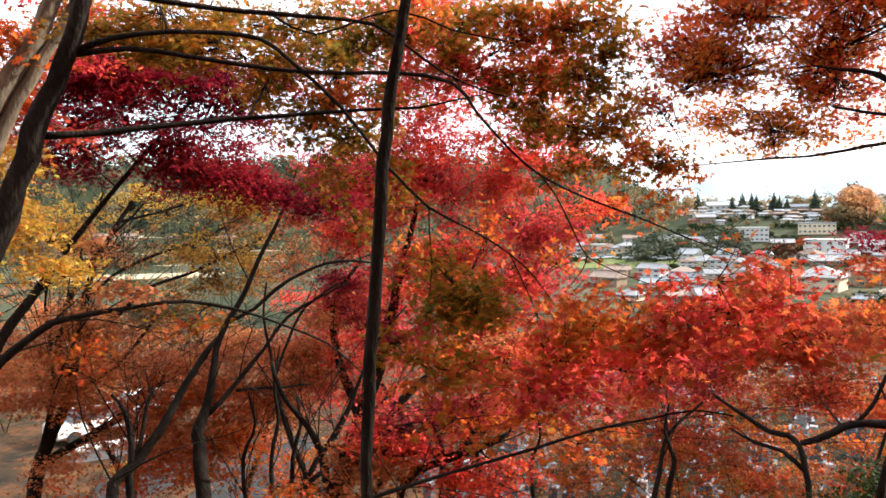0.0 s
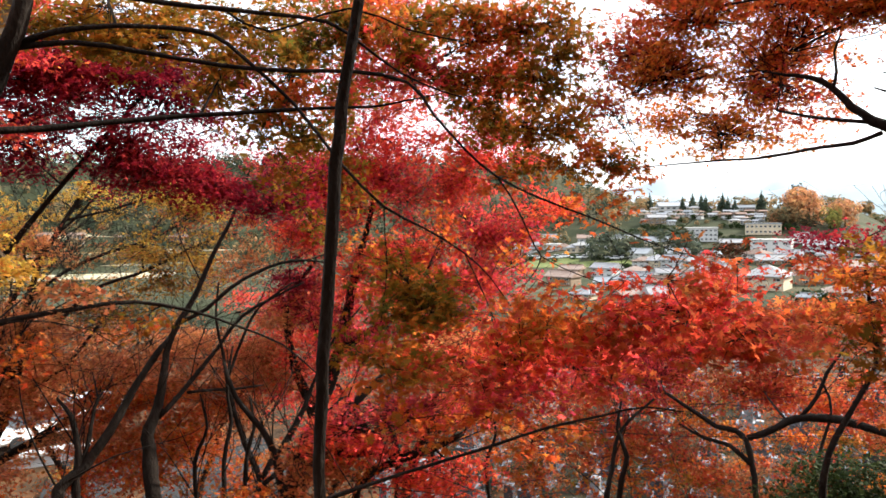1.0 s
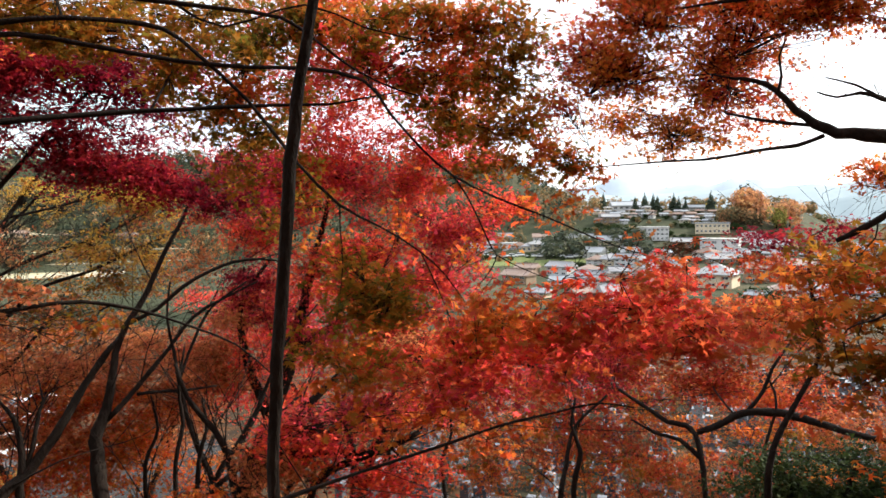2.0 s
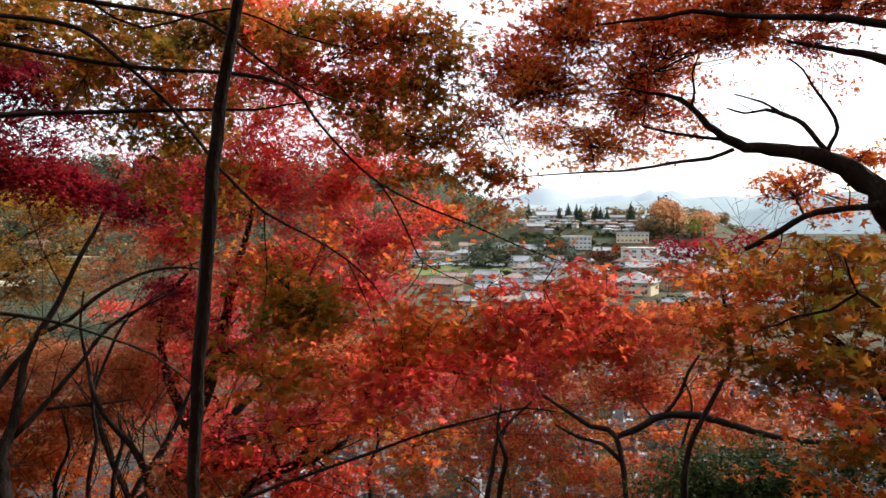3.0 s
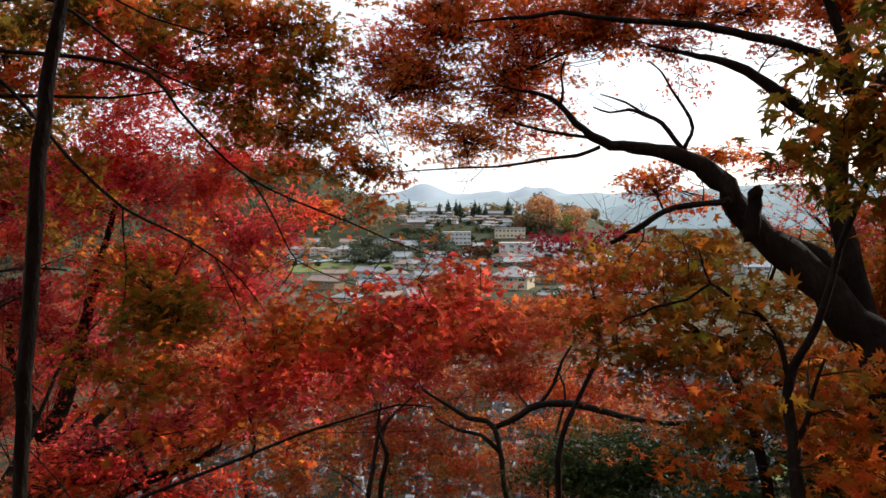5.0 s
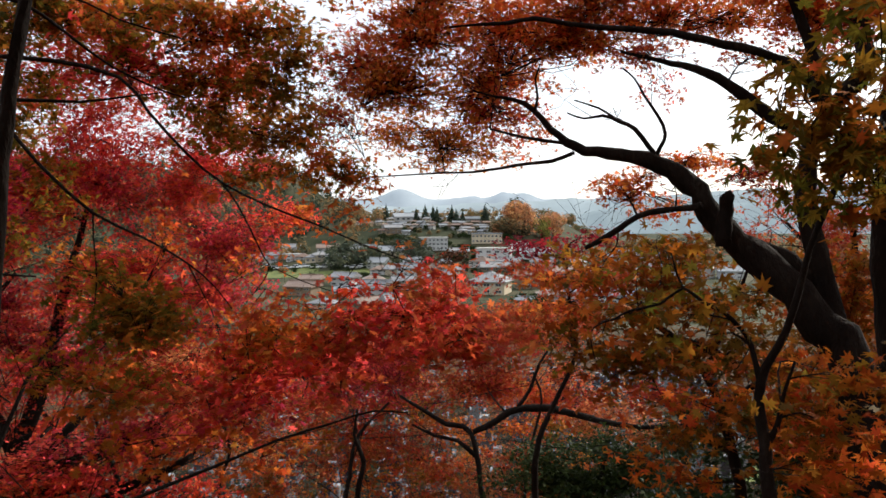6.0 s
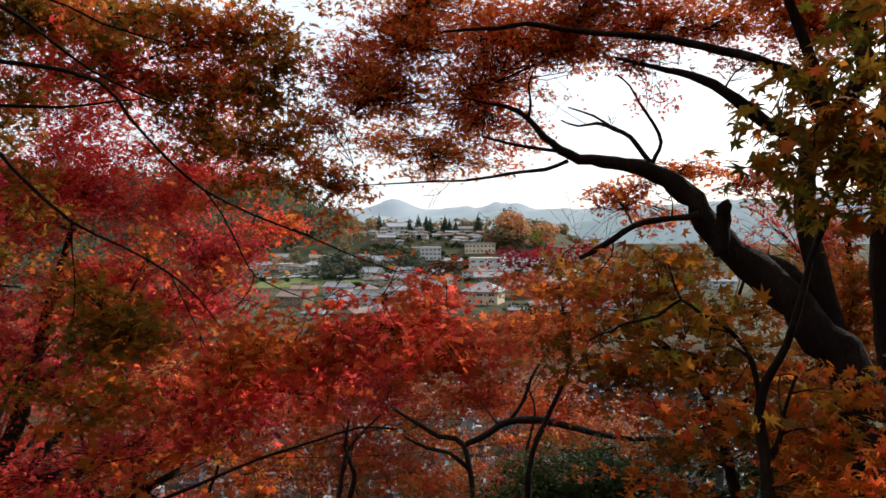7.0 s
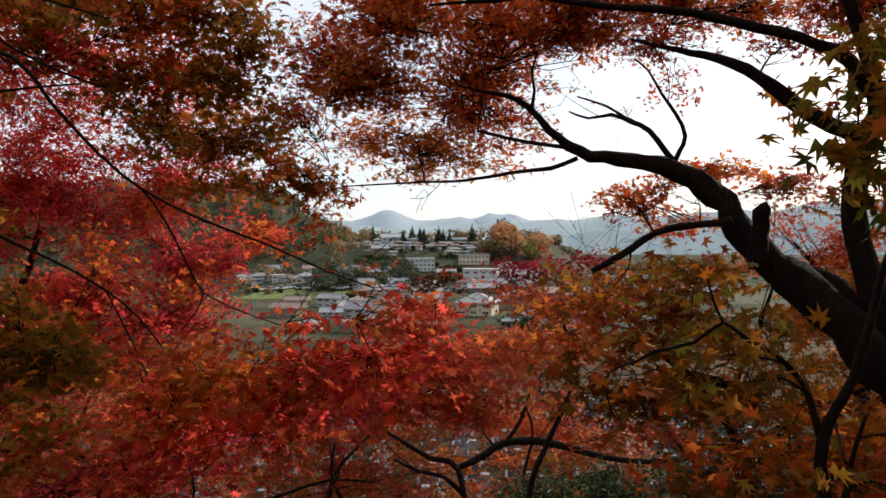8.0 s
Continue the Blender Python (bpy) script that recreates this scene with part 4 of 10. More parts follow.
house(-5, 207.6, 14, 5.6, 4.6, 1.9, "gable", "plaster", "tile", "white house with a grey tiled roof")
house(1.2, 215.4, -14, 6.3, 5, 1.5, "hip", "plaster", "tile_brown", "white house with a brown hipped roof")
house(6.2, 213.6, -23, 7.7, 6.7, 2.4, "gable", "plaster", "tile", "white house with a grey tiled roof")
house(-29.6, 186.2, -21, 7.2, 5.3, 2.4, "gable", "timber", "tile_brown", "timber house with a brown tiled roof")
house(-18.3, 181, -3, 4.9, 4.2, 1.7, "gable", "plaster", "tin", "white house with a pale tin roof")
house(-10.9, 183.4, -16, 7.3, 6.6, 2.2, "gable", "plaster", "tile", "white house with a grey tiled roof")
house(-5.1, 178.4, -24, 6, 4.8, 2.1, "gable", "timber", "tile_brown", "timber house with a brown tiled roof")
house(5, 182.7, -19, 5.6, 4.7, 1.4, "hip", "plaster", "tile_brown", "white house with a brown hipped roof")
house(-20.7, 157.6, -21, 4.9, 3.9, 1.3, "hip", "beige", "tile", "beige house with a grey hipped roof")
house(-10.9, 153.6, 35, 5.6, 4.3, 1.8, "gable", "timber", "tile_brown", "timber house with a brown tiled roof")
house(-4.6, 153.1, 18, 5.7, 5.4, 2.2, "gable", "plaster", "tile", "white house with a grey tiled roof")
house(5.7, 151.4, -16, 4.8, 3.8, 1.8, "gable", "timber", "tile_brown", "timber house with a brown tiled roof")
house(30, 166.5, -6, 6.5, 5.8, 1.7, "hip", "plaster", "tile_brown", "white house with a brown hipped roof")
house(36.9, 161.9, 19, 7.1, 5.5, 2.6, "gable", "plaster", "tile", "white house with a grey tiled roof")
house(45.7, 163.6, -10, 5.9, 4.2, 1.7, "gable", "plaster", "tin", "white house with a pale tin roof")
house(57.3, 161, -1, 5.5, 4.1, 2, "gable", "plaster", "tile", "white house with a grey tiled roof")
house(-68.3, 313.5, 8, 6, 4.9, 2, "hip", "plaster", "tile_brown", "white house with a brown hipped roof")
house(-60.1, 303.8, 33, 7.1, 5.1, 3.1, "hip", "beige", "tile", "beige house with a grey hipped roof")
house(-54.2, 303.8, 25, 6.1, 4.6, 1.5, "gable", "plaster", "tile", "white house with a grey tiled roof")
house(-46.6, 292.5, -1, 5.8, 4.9, 1.5, "hip", "plaster", "tile_brown", "white house with a brown hipped roof")
house(-38, 281.7, 36, 6, 5.2, 2.6, "hip", "beige", "tile", "beige house with a grey hipped roof")
house(68.2, 237.6, -48, 6.6, 5.4, 2, "hip", "plaster", "tile_brown", "white house with a brown hipped roof")
house(78.4, 235.1, -1, 7.6, 6.9, 2.6, "gable", "plaster", "tile", "white house with a grey tiled roof")
house(88.2, 229, -55, 7.9, 6.2, 3, "hip", "plaster", "tile_brown", "white house with a brown hipped roof")
house(97, 225.4, -16, 7.2, 6.2, 2.4, "gable", "plaster", "tin", "white house with a pale tin roof")
# houses by the river fields
house(-267.2, 223.6, 47, 5.6, 4.5, 3.1, "gable", "timber", "tile_brown", "timber house with a brown tiled roof", cols=2)
house(-250.9, 232.8, 21, 5.7, 4.6, 4.4, "gable", "timber", "tile_brown", "timber house with a brown tiled roof", cols=2)
house(-240.8, 240.2, 61, 5.3, 4.2, 4.8, "gable", "timber", "tile_brown", "timber house with a brown tiled roof", cols=2)
house(-232.4, 256.7, 49, 5, 4, 1.3, "gable", "timber", "tile_brown", "timber house with a brown tiled roof", cols=2)
house(-211.8, 268.2, 9, 6.7, 5.3, 2.4, "gable", "timber", "tile_brown", "timber house with a brown tiled roof", cols=2)

# tall conifers on the town's hill
conifer("cedar_tree", -17, 373.2, 8.7, 60, "tall dark conical cedar on the hill over the town")
conifer("cedar_tree", -1.6, 355.1, 7.4, 61, "tall dark conical cedar on the hill over the town")
conifer("cedar_tree", 2.7, 355.1, 9.1, 62, "tall dark conical cedar on the hill over the town")
conifer("cedar_tree", 6.6, 354, 8.8, 63, "tall dark conical cedar on the hill over the town")
conifer("cedar_tree", 8.4, 351.8, 8.2, 64, "tall dark conical cedar on the hill over the town")
conifer("cedar_tree", 15.4, 349.5, 9.2, 65, "tall dark conical cedar on the hill over the town")
conifer("cedar_tree", 17.5, 348.3, 7.6, 66, "tall dark conical cedar on the hill over the town")
conifer("cedar_tree", 20.3, 345.1, 7.2, 67, "tall dark conical cedar on the hill over the town")
conifer("cedar_tree", 30.9, 343.2, 10.7, 68, "tall dark conical cedar on the hill over the town")

# the wooded knoll
broadleaf(45.7, 316.5, 11, 16.6, "russet_far", 80, "great round russet autumn tree on the knoll by the town", 1500)
broadleaf(37.9, 317.5, 9, 11.1, "wood_far", 81, "broad olive-russet autumn tree on the knoll by the town", 1200)
broadleaf(57.5, 312.8, 6, 11.5, "russet_far", 82, "small pale orange autumn tree on the knoll by the town")
broadleaf(52, 309, 4.2, 10.2, "yellow_far", 83, "yellow-green autumn tree on the knoll by the town")
broadleaf(44.2, 330, 6, 15.5, "conifer", 84, "dark green broadleaf tree on the knoll by the town")
broadleaf(43.6, 312, 3.9, 7.3, "wood_far", 85, "olive-green broadleaf tree on the knoll by the town")
broadleaf(31.2, 347.4, 2.5, 4.6, "yellow_far", 86, "small yellow-green tree on the knoll by the town")
broadleaf(33.8, 316, 3.7, 7.4, "russet_far", 87, "small russet tree on the knoll by the town")
# trees and hedges between the houses
broadleaf(-20.1, 302.2, 2.3, 3.1, "green", 1040, "dark leafy garden tree among the houses", 160, "garden trees")
broadleaf(-17.4, 297.9, 1.9, 3.5, "green", 1051, "dark leafy garden tree among the houses", 160, "garden trees")
broadleaf(-16.8, 302.4, 2.2, 3.3, "wood_far", 1056, "dark leafy garden tree among the houses", 160, "garden trees")
broadleaf(-15.8, 297.1, 2.1, 2.7, "wood_far", 1060, "dark leafy garden tree among the houses", 160, "garden trees")
broadleaf(-14.6, 301.6, 2.2, 3.1, "green", 1067, "dark leafy garden tree among the houses", 160, "garden trees")
broadleaf(-13.5, 301.7, 2.3, 3.4, "green", 1073, "dark leafy garden tree among the houses", 160, "garden trees")
broadleaf(-11.4, 300, 2.3, 2.8, "wood_far", 1082, "dark leafy garden tree among the houses", 160, "garden trees")
broadleaf(-11, 295.5, 2.7, 3.7, "green", 1084, "dark leafy garden tree among the houses", 160, "garden trees")
broadleaf(-9.7, 299.1, 1.9, 3.1, "green", 1092, "dark leafy garden tree among the houses", 160, "garden trees")
broadleaf(-8.2, 301, 2.1, 3, "wood_far", 1099, "dark leafy garden tree among the houses", 160, "garden trees")
broadleaf(-6.6, 293.9, 3.2, 3.8, "green", 1107, "dark leafy garden tree among the houses", 160, "garden trees")
broadleaf(-5.3, 300.1, 2, 2.8, "green", 1114, "dark leafy garden tree among the houses", 160, "garden trees")
broadleaf(-4.9, 302, 2.7, 3.9, "green", 1117, "dark leafy garden tree among the houses", 160, "garden trees")
broadleaf(-3, 300.2, 2.4, 3, "green", 1126, "dark leafy garden tree among the houses", 160, "garden trees")
broadleaf(-2.4, 302, 1.9, 3, "green", 1129, "dark leafy garden tree among the houses", 160, "garden trees")
broadleaf(-0.6, 302.9, 2.3, 2.7, "green", 1138, "dark leafy garden tree among the houses", 160, "garden trees")
broadleaf(-16.6, 314.6, 1.8, 2.1, "green", 1057, "dark leafy garden tree among the houses", 160, "garden trees")
broadleaf(-15.5, 312.7, 1.6, 2.7, "green", 1062, "dark leafy garden tree among the houses", 160, "garden trees")
broadleaf(-12.6, 312.8, 2, 2.5, "wood_far", 1075, "dark leafy garden tree among the houses", 160, "garden trees")
broadleaf(-12.2, 310.1, 2.2, 2.6, "green", 1078, "dark leafy garden tree among the houses", 160, "garden trees")
broadleaf(-10.1, 310.1, 1.8, 2.9, "green", 1088, "dark leafy garden tree among the houses", 160, "garden trees")
broadleaf(-8.5, 312, 2, 2.4, "green", 1095, "dark leafy garden tree among the houses", 160, "garden trees")
broadleaf(-6.5, 309.3, 1.4, 2, "green", 1104, "dark leafy garden tree among the houses", 160, "garden trees")
broadleaf(-3.3, 308.4, 2, 2.7, "wood_far", 1119, "dark leafy garden tree among the houses", 160, "garden trees")
broadleaf(-1.9, 312.2, 1.8, 2.6, "green", 1126, "dark leafy garden tree among the houses", 160, "garden trees")
broadleaf(12.8, 313.8, 1.6, 2.1, "wood_far", 1178, "dark leafy garden tree among the houses", 160, "garden trees")
broadleaf(14.4, 316.6, 1.4, 2.2, "green", 1185, "dark leafy garden tree among the houses", 160, "garden trees")
broadleaf(17.2, 313.6, 1.3, 2.3, "green", 1199, "dark leafy garden tree among the houses", 160, "garden trees")
broadleaf(18.9, 318.2, 1.6, 2, "green", 1205, "dark leafy garden tree among the houses", 160, "garden trees")
broadleaf(19.9, 313.4, 1.3, 2.2, "green", 1212, "dark leafy garden tree among the houses", 160, "garden trees")
broadleaf(22.2, 312.3, 1.2, 1.7, "green", 1223, "dark leafy garden tree among the houses", 160, "garden trees")
broadleaf(23.6, 317.9, 1.6, 2.5, "wood_far", 1227, "dark leafy garden tree among the houses", 160, "garden trees")
broadleaf(24.8, 315, 1.4, 2.4, "green", 1234, "dark leafy garden tree among the houses", 160, "garden trees")
broadleaf(27, 312.9, 1.6, 2.1, "green", 1245, "dark leafy garden tree among the houses", 160, "garden trees")
broadleaf(29.8, 310.8, 1.9, 2.4, "wood_far", 1258, "dark leafy garden tree among the houses", 160, "garden trees")
broadleaf(-15.7, 340.2, 0.9, 1.8, "wood_far", 1065, "dark leafy garden tree among the houses", 160, "garden trees")
broadleaf(-14.8, 326.2, 2, 2.4, "green", 1068, "dark leafy garden tree among the houses", 160, "garden trees")
broadleaf(-12.9, 327.3, 1.5, 1.8, "green", 1077, "dark leafy garden tree among the houses", 160, "garden trees")
broadleaf(-11.2, 326.3, 1.2, 1.8, "green", 1084, "dark leafy garden tree among the houses", 160, "garden trees")
broadleaf(-9, 329.4, 1.1, 2.3, "wood_far", 1094, "dark leafy garden tree among the houses", 160, "garden trees")
broadleaf(-7.2, 329.4, 1.6, 2.1, "green", 1102, "dark leafy garden tree among the houses", 160, "garden trees")
broadleaf(-6, 336.4, 1.4, 1.8, "wood_far", 1109, "dark leafy garden tree among the houses", 160, "garden trees")
broadleaf(-5.5, 331.4, 1.5, 2.5, "wood_far", 1111, "dark leafy garden tree among the houses", 160, "garden trees")
broadleaf(-2.9, 338.5, 2, 2.6, "green", 1122, "dark leafy garden tree among the houses", 160, "garden trees")
broadleaf(-1.8, 327.5, 1.5, 2.3, "green", 1128, "dark leafy garden tree among the houses", 160, "garden trees")
broadleaf(-0.2, 325.6, 1.4, 2.5, "wood_far", 1135, "dark leafy garden tree among the houses", 160, "garden trees")
broadleaf(1.9, 346.7, 1.4, 2.1, "green", 1144, "dark leafy garden tree among the houses", 160, "garden trees")
broadleaf(3.4, 334.4, 1.8, 2.3, "green", 1151, "dark leafy garden tree among the houses", 160, "garden trees")
broadleaf(4.4, 320.7, 1.2, 2, "wood_far", 1156, "dark leafy garden tree among the houses", 160, "garden trees")
broadleaf(7.4, 338.4, 1.3, 2, "green", 1168, "dark leafy garden tree among the houses", 160, "garden trees")
broadleaf(8.3, 324.5, 1.2, 1.5, "wood_far", 1174, "dark leafy garden tree among the houses", 160, "garden trees")
broadleaf(10.7, 344.5, 2, 2.6, "green", 1182, "dark leafy garden tree among the houses", 160, "garden trees")
broadleaf(11.3, 331.3, 1.5, 2.3, "green", 1187, "dark leafy garden tree among the houses", 160, "garden trees")
broadleaf(14, 338.2, 1.3, 2.3, "wood_far", 1197, "dark leafy garden tree among the houses", 160, "garden trees")
broadleaf(15, 339.2, 1.6, 1.9, "green", 1202, "dark leafy garden tree among the houses", 160, "garden trees")
broadleaf(16.8, 330.1, 1.5, 2.4, "green", 1211, "dark leafy garden tree among the houses", 160, "garden trees")
broadleaf(18, 341.1, 1.5, 1.9, "green", 1215, "dark leafy garden tree among the houses", 160, "garden trees")
broadleaf(18.5, 323.1, 1.3, 2.2, "wood_far", 1222, "dark leafy garden tree among the houses", 160, "garden trees")
broadleaf(22, 345, 1.3, 1.7, "wood_far", 1231, "dark leafy garden tree among the houses", 160, "garden trees")
broadleaf(23.6, 342.8, 1.1, 2.1, "green", 1239, "dark leafy garden tree among the houses", 160, "garden trees")
broadleaf(25.1, 337.6, 1.7, 2.5, "green", 1247, "dark leafy garden tree among the houses", 160, "garden trees")
broadleaf(25.1, 326.6, 1.7, 2.1, "green", 1251, "dark leafy garden tree among the houses", 160, "garden trees")
broadleaf(27.7, 329.3, 1.4, 2.3, "green", 1261, "dark leafy garden tree among the houses", 160, "garden trees")
broadleaf(29.6, 328.2, 1.7, 2.1, "green", 1270, "dark leafy garden tree among the houses", 160, "garden trees")
broadleaf(31, 327, 1.3, 1.7, "green", 1277, "dark leafy garden tree among the houses", 160, "garden trees")
broadleaf(32.9, 250.6, 2.9, 3.6, "green", 1295, "dark leafy garden tree among the houses", 160, "garden trees")
broadleaf(33.1, 236.4, 1.7, 2.5, "green", 1307, "dark leafy garden tree among the houses", 160, "garden trees")
broadleaf(38.4, 251.3, 1.8, 2.7, "green", 1324, "dark leafy garden tree among the houses", 160, "garden trees")
broadleaf(39.1, 245.9, 1.4, 2.6, "green", 1333, "dark leafy garden tree among the houses", 160, "garden trees")
broadleaf(40.4, 244.9, 2.4, 3.4, "green", 1342, "dark leafy garden tree among the houses", 160, "garden trees")
broadleaf(46.9, 258.6, 3, 3.9, "green", 1364, "dark leafy garden tree among the houses", 160, "garden trees")
broadleaf(14.2, 256.2, 0.9, 1.8, "green", 1198, "dark leafy garden tree among the houses", 160, "garden trees")
broadleaf(15.5, 253, 1.4, 2.1, "green", 1206, "dark leafy garden tree among the houses", 160, "garden trees")
broadleaf(18, 249.8, 1, 1.8, "green", 1221, "dark leafy garden tree among the houses", 160, "garden trees")
broadleaf(19.4, 254.3, 1, 1.8, "green", 1228, "dark leafy garden tree among the houses", 160, "garden trees")
broadleaf(21.9, 157.4, 2.6, 3.4, "green", 1305, "dark leafy garden tree among the houses", 160, "garden trees")
broadleaf(23.7, 158.6, 2.5, 3.6, "green", 1319, "dark leafy garden tree among the houses", 160, "garden trees")
broadleaf(24.8, 152.2, 2.6, 3.6, "green", 1338, "dark leafy garden tree among the houses", 160, "garden trees")
broadleaf(25.6, 145.6, 1.5, 2.6, "green", 1356, "dark leafy garden tree among the houses", 160, "garden trees")
broadleaf(26, 143.7, 1.6, 3, "green", 1363, "dark leafy garden tree among the houses", 160, "garden trees")
broadleaf(29.7, 149.9, 1.5, 2.8, "wood_far", 1385, "dark leafy garden tree among the houses", 160, "garden trees")
broadleaf(28.6, 136.2, 1.5, 2.5, "green", 1401, "dark leafy garden tree among the houses", 160, "garden trees")
broadleaf(-56.9, 268.9, 1.7, 2.6, "wood_far", 850, "dark leafy garden tree among the houses", 160, "garden trees")
broadleaf(-54, 264.4, 1.3, 2.6, "green", 860, "dark leafy garden tree among the houses", 160, "garden trees")
broadleaf(-48.3, 259, 1.7, 2.6, "wood_far", 885, "dark leafy garden tree among the houses", 160, "garden trees")
broadleaf(-44.5, 259.7, 1.2, 2.3, "green", 906, "dark leafy garden tree among the houses", 160, "garden trees")
broadleaf(-36, 244, 1.6, 1.9, "green", 938, "dark leafy garden tree among the houses", 160, "garden trees")
broadleaf(-38.6, 264.8, 1.3, 2.2, "green", 941, "dark leafy garden tree among the houses", 160, "garden trees")
broadleaf(-29.1, 242.7, 1.2, 1.7, "green", 976, "dark leafy garden tree among the houses", 160, "garden trees")
broadleaf(-28.6, 261.2, 1.7, 2, "green", 991, "dark leafy garden tree among the houses", 160, "garden trees")
broadleaf(-25.4, 257.6, 1.2, 1.7, "green", 1006, "dark leafy garden tree among the houses", 160, "garden trees")
broadleaf(-18.3, 241.6, 1.5, 2, "green", 1037, "dark leafy garden tree among the houses", 160, "garden trees")
broadleaf(-15.7, 275.4, 1.7, 2, "green", 1052, "dark leafy garden tree among the houses", 160, "garden trees")
broadleaf(-14, 266.5, 1, 1.8, "green", 1059, "dark leafy garden tree among the houses", 160, "garden trees")
broadleaf(-12.5, 274.7, 1.2, 1.7, "green", 1069, "dark leafy garden tree among the houses", 160, "garden trees")
broadleaf(-8.9, 269.1, 1.5, 2.3, "green", 1086, "dark leafy garden tree among the houses", 160, "garden trees")
broadleaf(-6.8, 270.8, 1, 1.8, "green", 1097, "dark leafy garden tree among the houses", 160, "garden trees")
broadleaf(-4, 275.8, 1.2, 1.8, "green", 1112, "dark leafy garden tree among the houses", 160, "garden trees")
broadleaf(-7.7, 290.3, 1.7, 2.4, "green", 1091, "dark leafy garden tree among the houses", 160, "garden trees")
broadleaf(-5.9, 290.3, 2.4, 3, "wood_far", 1101, "dark leafy garden tree among the houses", 160, "garden trees")
broadleaf(-5.5, 294.8, 1.6, 2.8, "green", 1104, "dark leafy garden tree among the houses", 160, "garden trees")
broadleaf(-3.5, 292.1, 2.5, 3, "green", 1113, "dark leafy garden tree among the houses", 160, "garden trees")
broadleaf(-2.6, 298.4, 1.4, 2.6, "green", 1119, "dark leafy garden tree among the houses", 160, "garden trees")
broadleaf(-1.2, 295.7, 1.4, 2.7, "green", 1125, "dark leafy garden tree among the houses", 160, "garden trees")
broadleaf(-0.3, 293.9, 1.6, 2.4, "wood_far", 1131, "dark leafy garden tree among the houses", 160, "garden trees")
broadleaf(11.9, 300, 1.5, 2.7, "green", 1177, "dark leafy garden tree among the houses", 160, "garden trees")
broadleaf(12.9, 290.1, 1.6, 2.3, "green", 1184, "dark leafy garden tree among the houses", 160, "garden trees")
broadleaf(13.8, 290.1, 2.2, 2.9, "green", 1189, "dark leafy garden tree among the houses", 160, "garden trees")
broadleaf(14.1, 289.2, 1.8, 2.8, "green", 1192, "dark leafy garden tree among the houses", 160, "garden trees")
broadleaf(16.2, 293.5, 2, 2.5, "green", 1201, "dark leafy garden tree among the houses", 160, "garden trees")
broadleaf(16.5, 292.6, 1.5, 2.5, "green", 1203, "dark leafy garden tree among the houses", 160, "garden trees")
broadleaf(17.7, 288.1, 2.1, 2.7, "green", 1211, "dark leafy garden tree among the houses", 160, "garden trees")
broadleaf(19, 290.7, 1.5, 3, "green", 1217, "dark leafy garden tree among the houses", 160, "garden trees")
broadleaf(20.4, 291.4, 1.9, 2.6, "green", 1224, "dark leafy garden tree among the houses", 160, "garden trees")
broadleaf(20.6, 287.9, 1.8, 2.5, "green", 1227, "dark leafy garden tree among the houses", 160, "garden trees")
broadleaf(12.5, 269.8, 1.4, 2, "green", 1186, "dark leafy garden tree among the houses", 160, "garden trees")
broadleaf(14.2, 279.7, 1.1, 2.2, "wood_far", 1192, "dark leafy garden tree among the houses", 160, "garden trees")
broadleaf(14.1, 274.7, 2, 2.8, "green", 1194, "dark leafy garden tree among the houses", 160, "garden trees")
broadleaf(15.9, 277.9, 1.8, 2.7, "green", 1203, "dark leafy garden tree among the houses", 160, "garden trees")
broadleaf(17.5, 271.2, 1.4, 1.8, "green", 1213, "dark leafy garden tree among the houses", 160, "garden trees")
broadleaf(19, 283.7, 1, 2, "wood_far", 1217, "dark leafy garden tree among the houses", 160, "garden trees")
broadleaf(20.4, 276, 1.3, 2.4, "green", 1227, "dark leafy garden tree among the houses", 160, "garden trees")
broadleaf(21.7, 279.2, 1.3, 2.5, "green", 1233, "dark leafy garden tree among the houses", 160, "garden trees")
broadleaf(35.2, 308.3, 1.7, 2.2, "green", 1273, "dark leafy garden tree among the houses", 160, "garden trees")
broadleaf(37.1, 309, 1.8, 2.6, "green", 1281, "dark leafy garden tree among the houses", 160, "garden trees")
broadleaf(38.1, 305.2, 1.4, 2.4, "green", 1288, "dark leafy garden tree among the houses", 160, "garden trees")
broadleaf(39.3, 304.1, 1.8, 3.1, "green", 1295, "dark leafy garden tree among the houses", 160, "garden trees")
broadleaf(39.6, 297.6, 2, 2.7, "green", 1301, "dark leafy garden tree among the houses", 160, "garden trees")
broadleaf(38.3, 298.7, 2.2, 3, "green", 1291, "dark leafy garden tree among the houses", 160, "garden trees")
broadleaf(40.4, 294.7, 1.9, 2.9, "green", 1303, "dark leafy garden tree among the houses", 160, "garden trees")
broadleaf(41.3, 290.1, 2.2, 2.9, "wood_far", 1311, "dark leafy garden tree among the houses", 160, "garden trees")
broadleaf(41.3, 289.2, 1.5, 1.9, "green", 1313, "dark leafy garden tree among the houses", 160, "garden trees")
broadleaf(44.1, 295.1, 1.7, 2, "green", 1322, "dark leafy garden tree among the houses", 160, "garden trees")
broadleaf(43.9, 286.2, 2.3, 3, "green", 1328, "dark leafy garden tree among the houses", 160, "garden trees")
broadleaf(44.3, 272.3, 1.7, 2.1, "green", 1341, "dark leafy garden tree among the houses", 160, "garden trees")
broadleaf(48.9, 294.4, 1.7, 2.6, "green", 1346, "dark leafy garden tree among the houses", 160, "garden trees")
broadleaf(47.3, 277.8, 1.9, 2.7, "green", 1352, "dark leafy garden tree among the houses", 160, "garden trees")

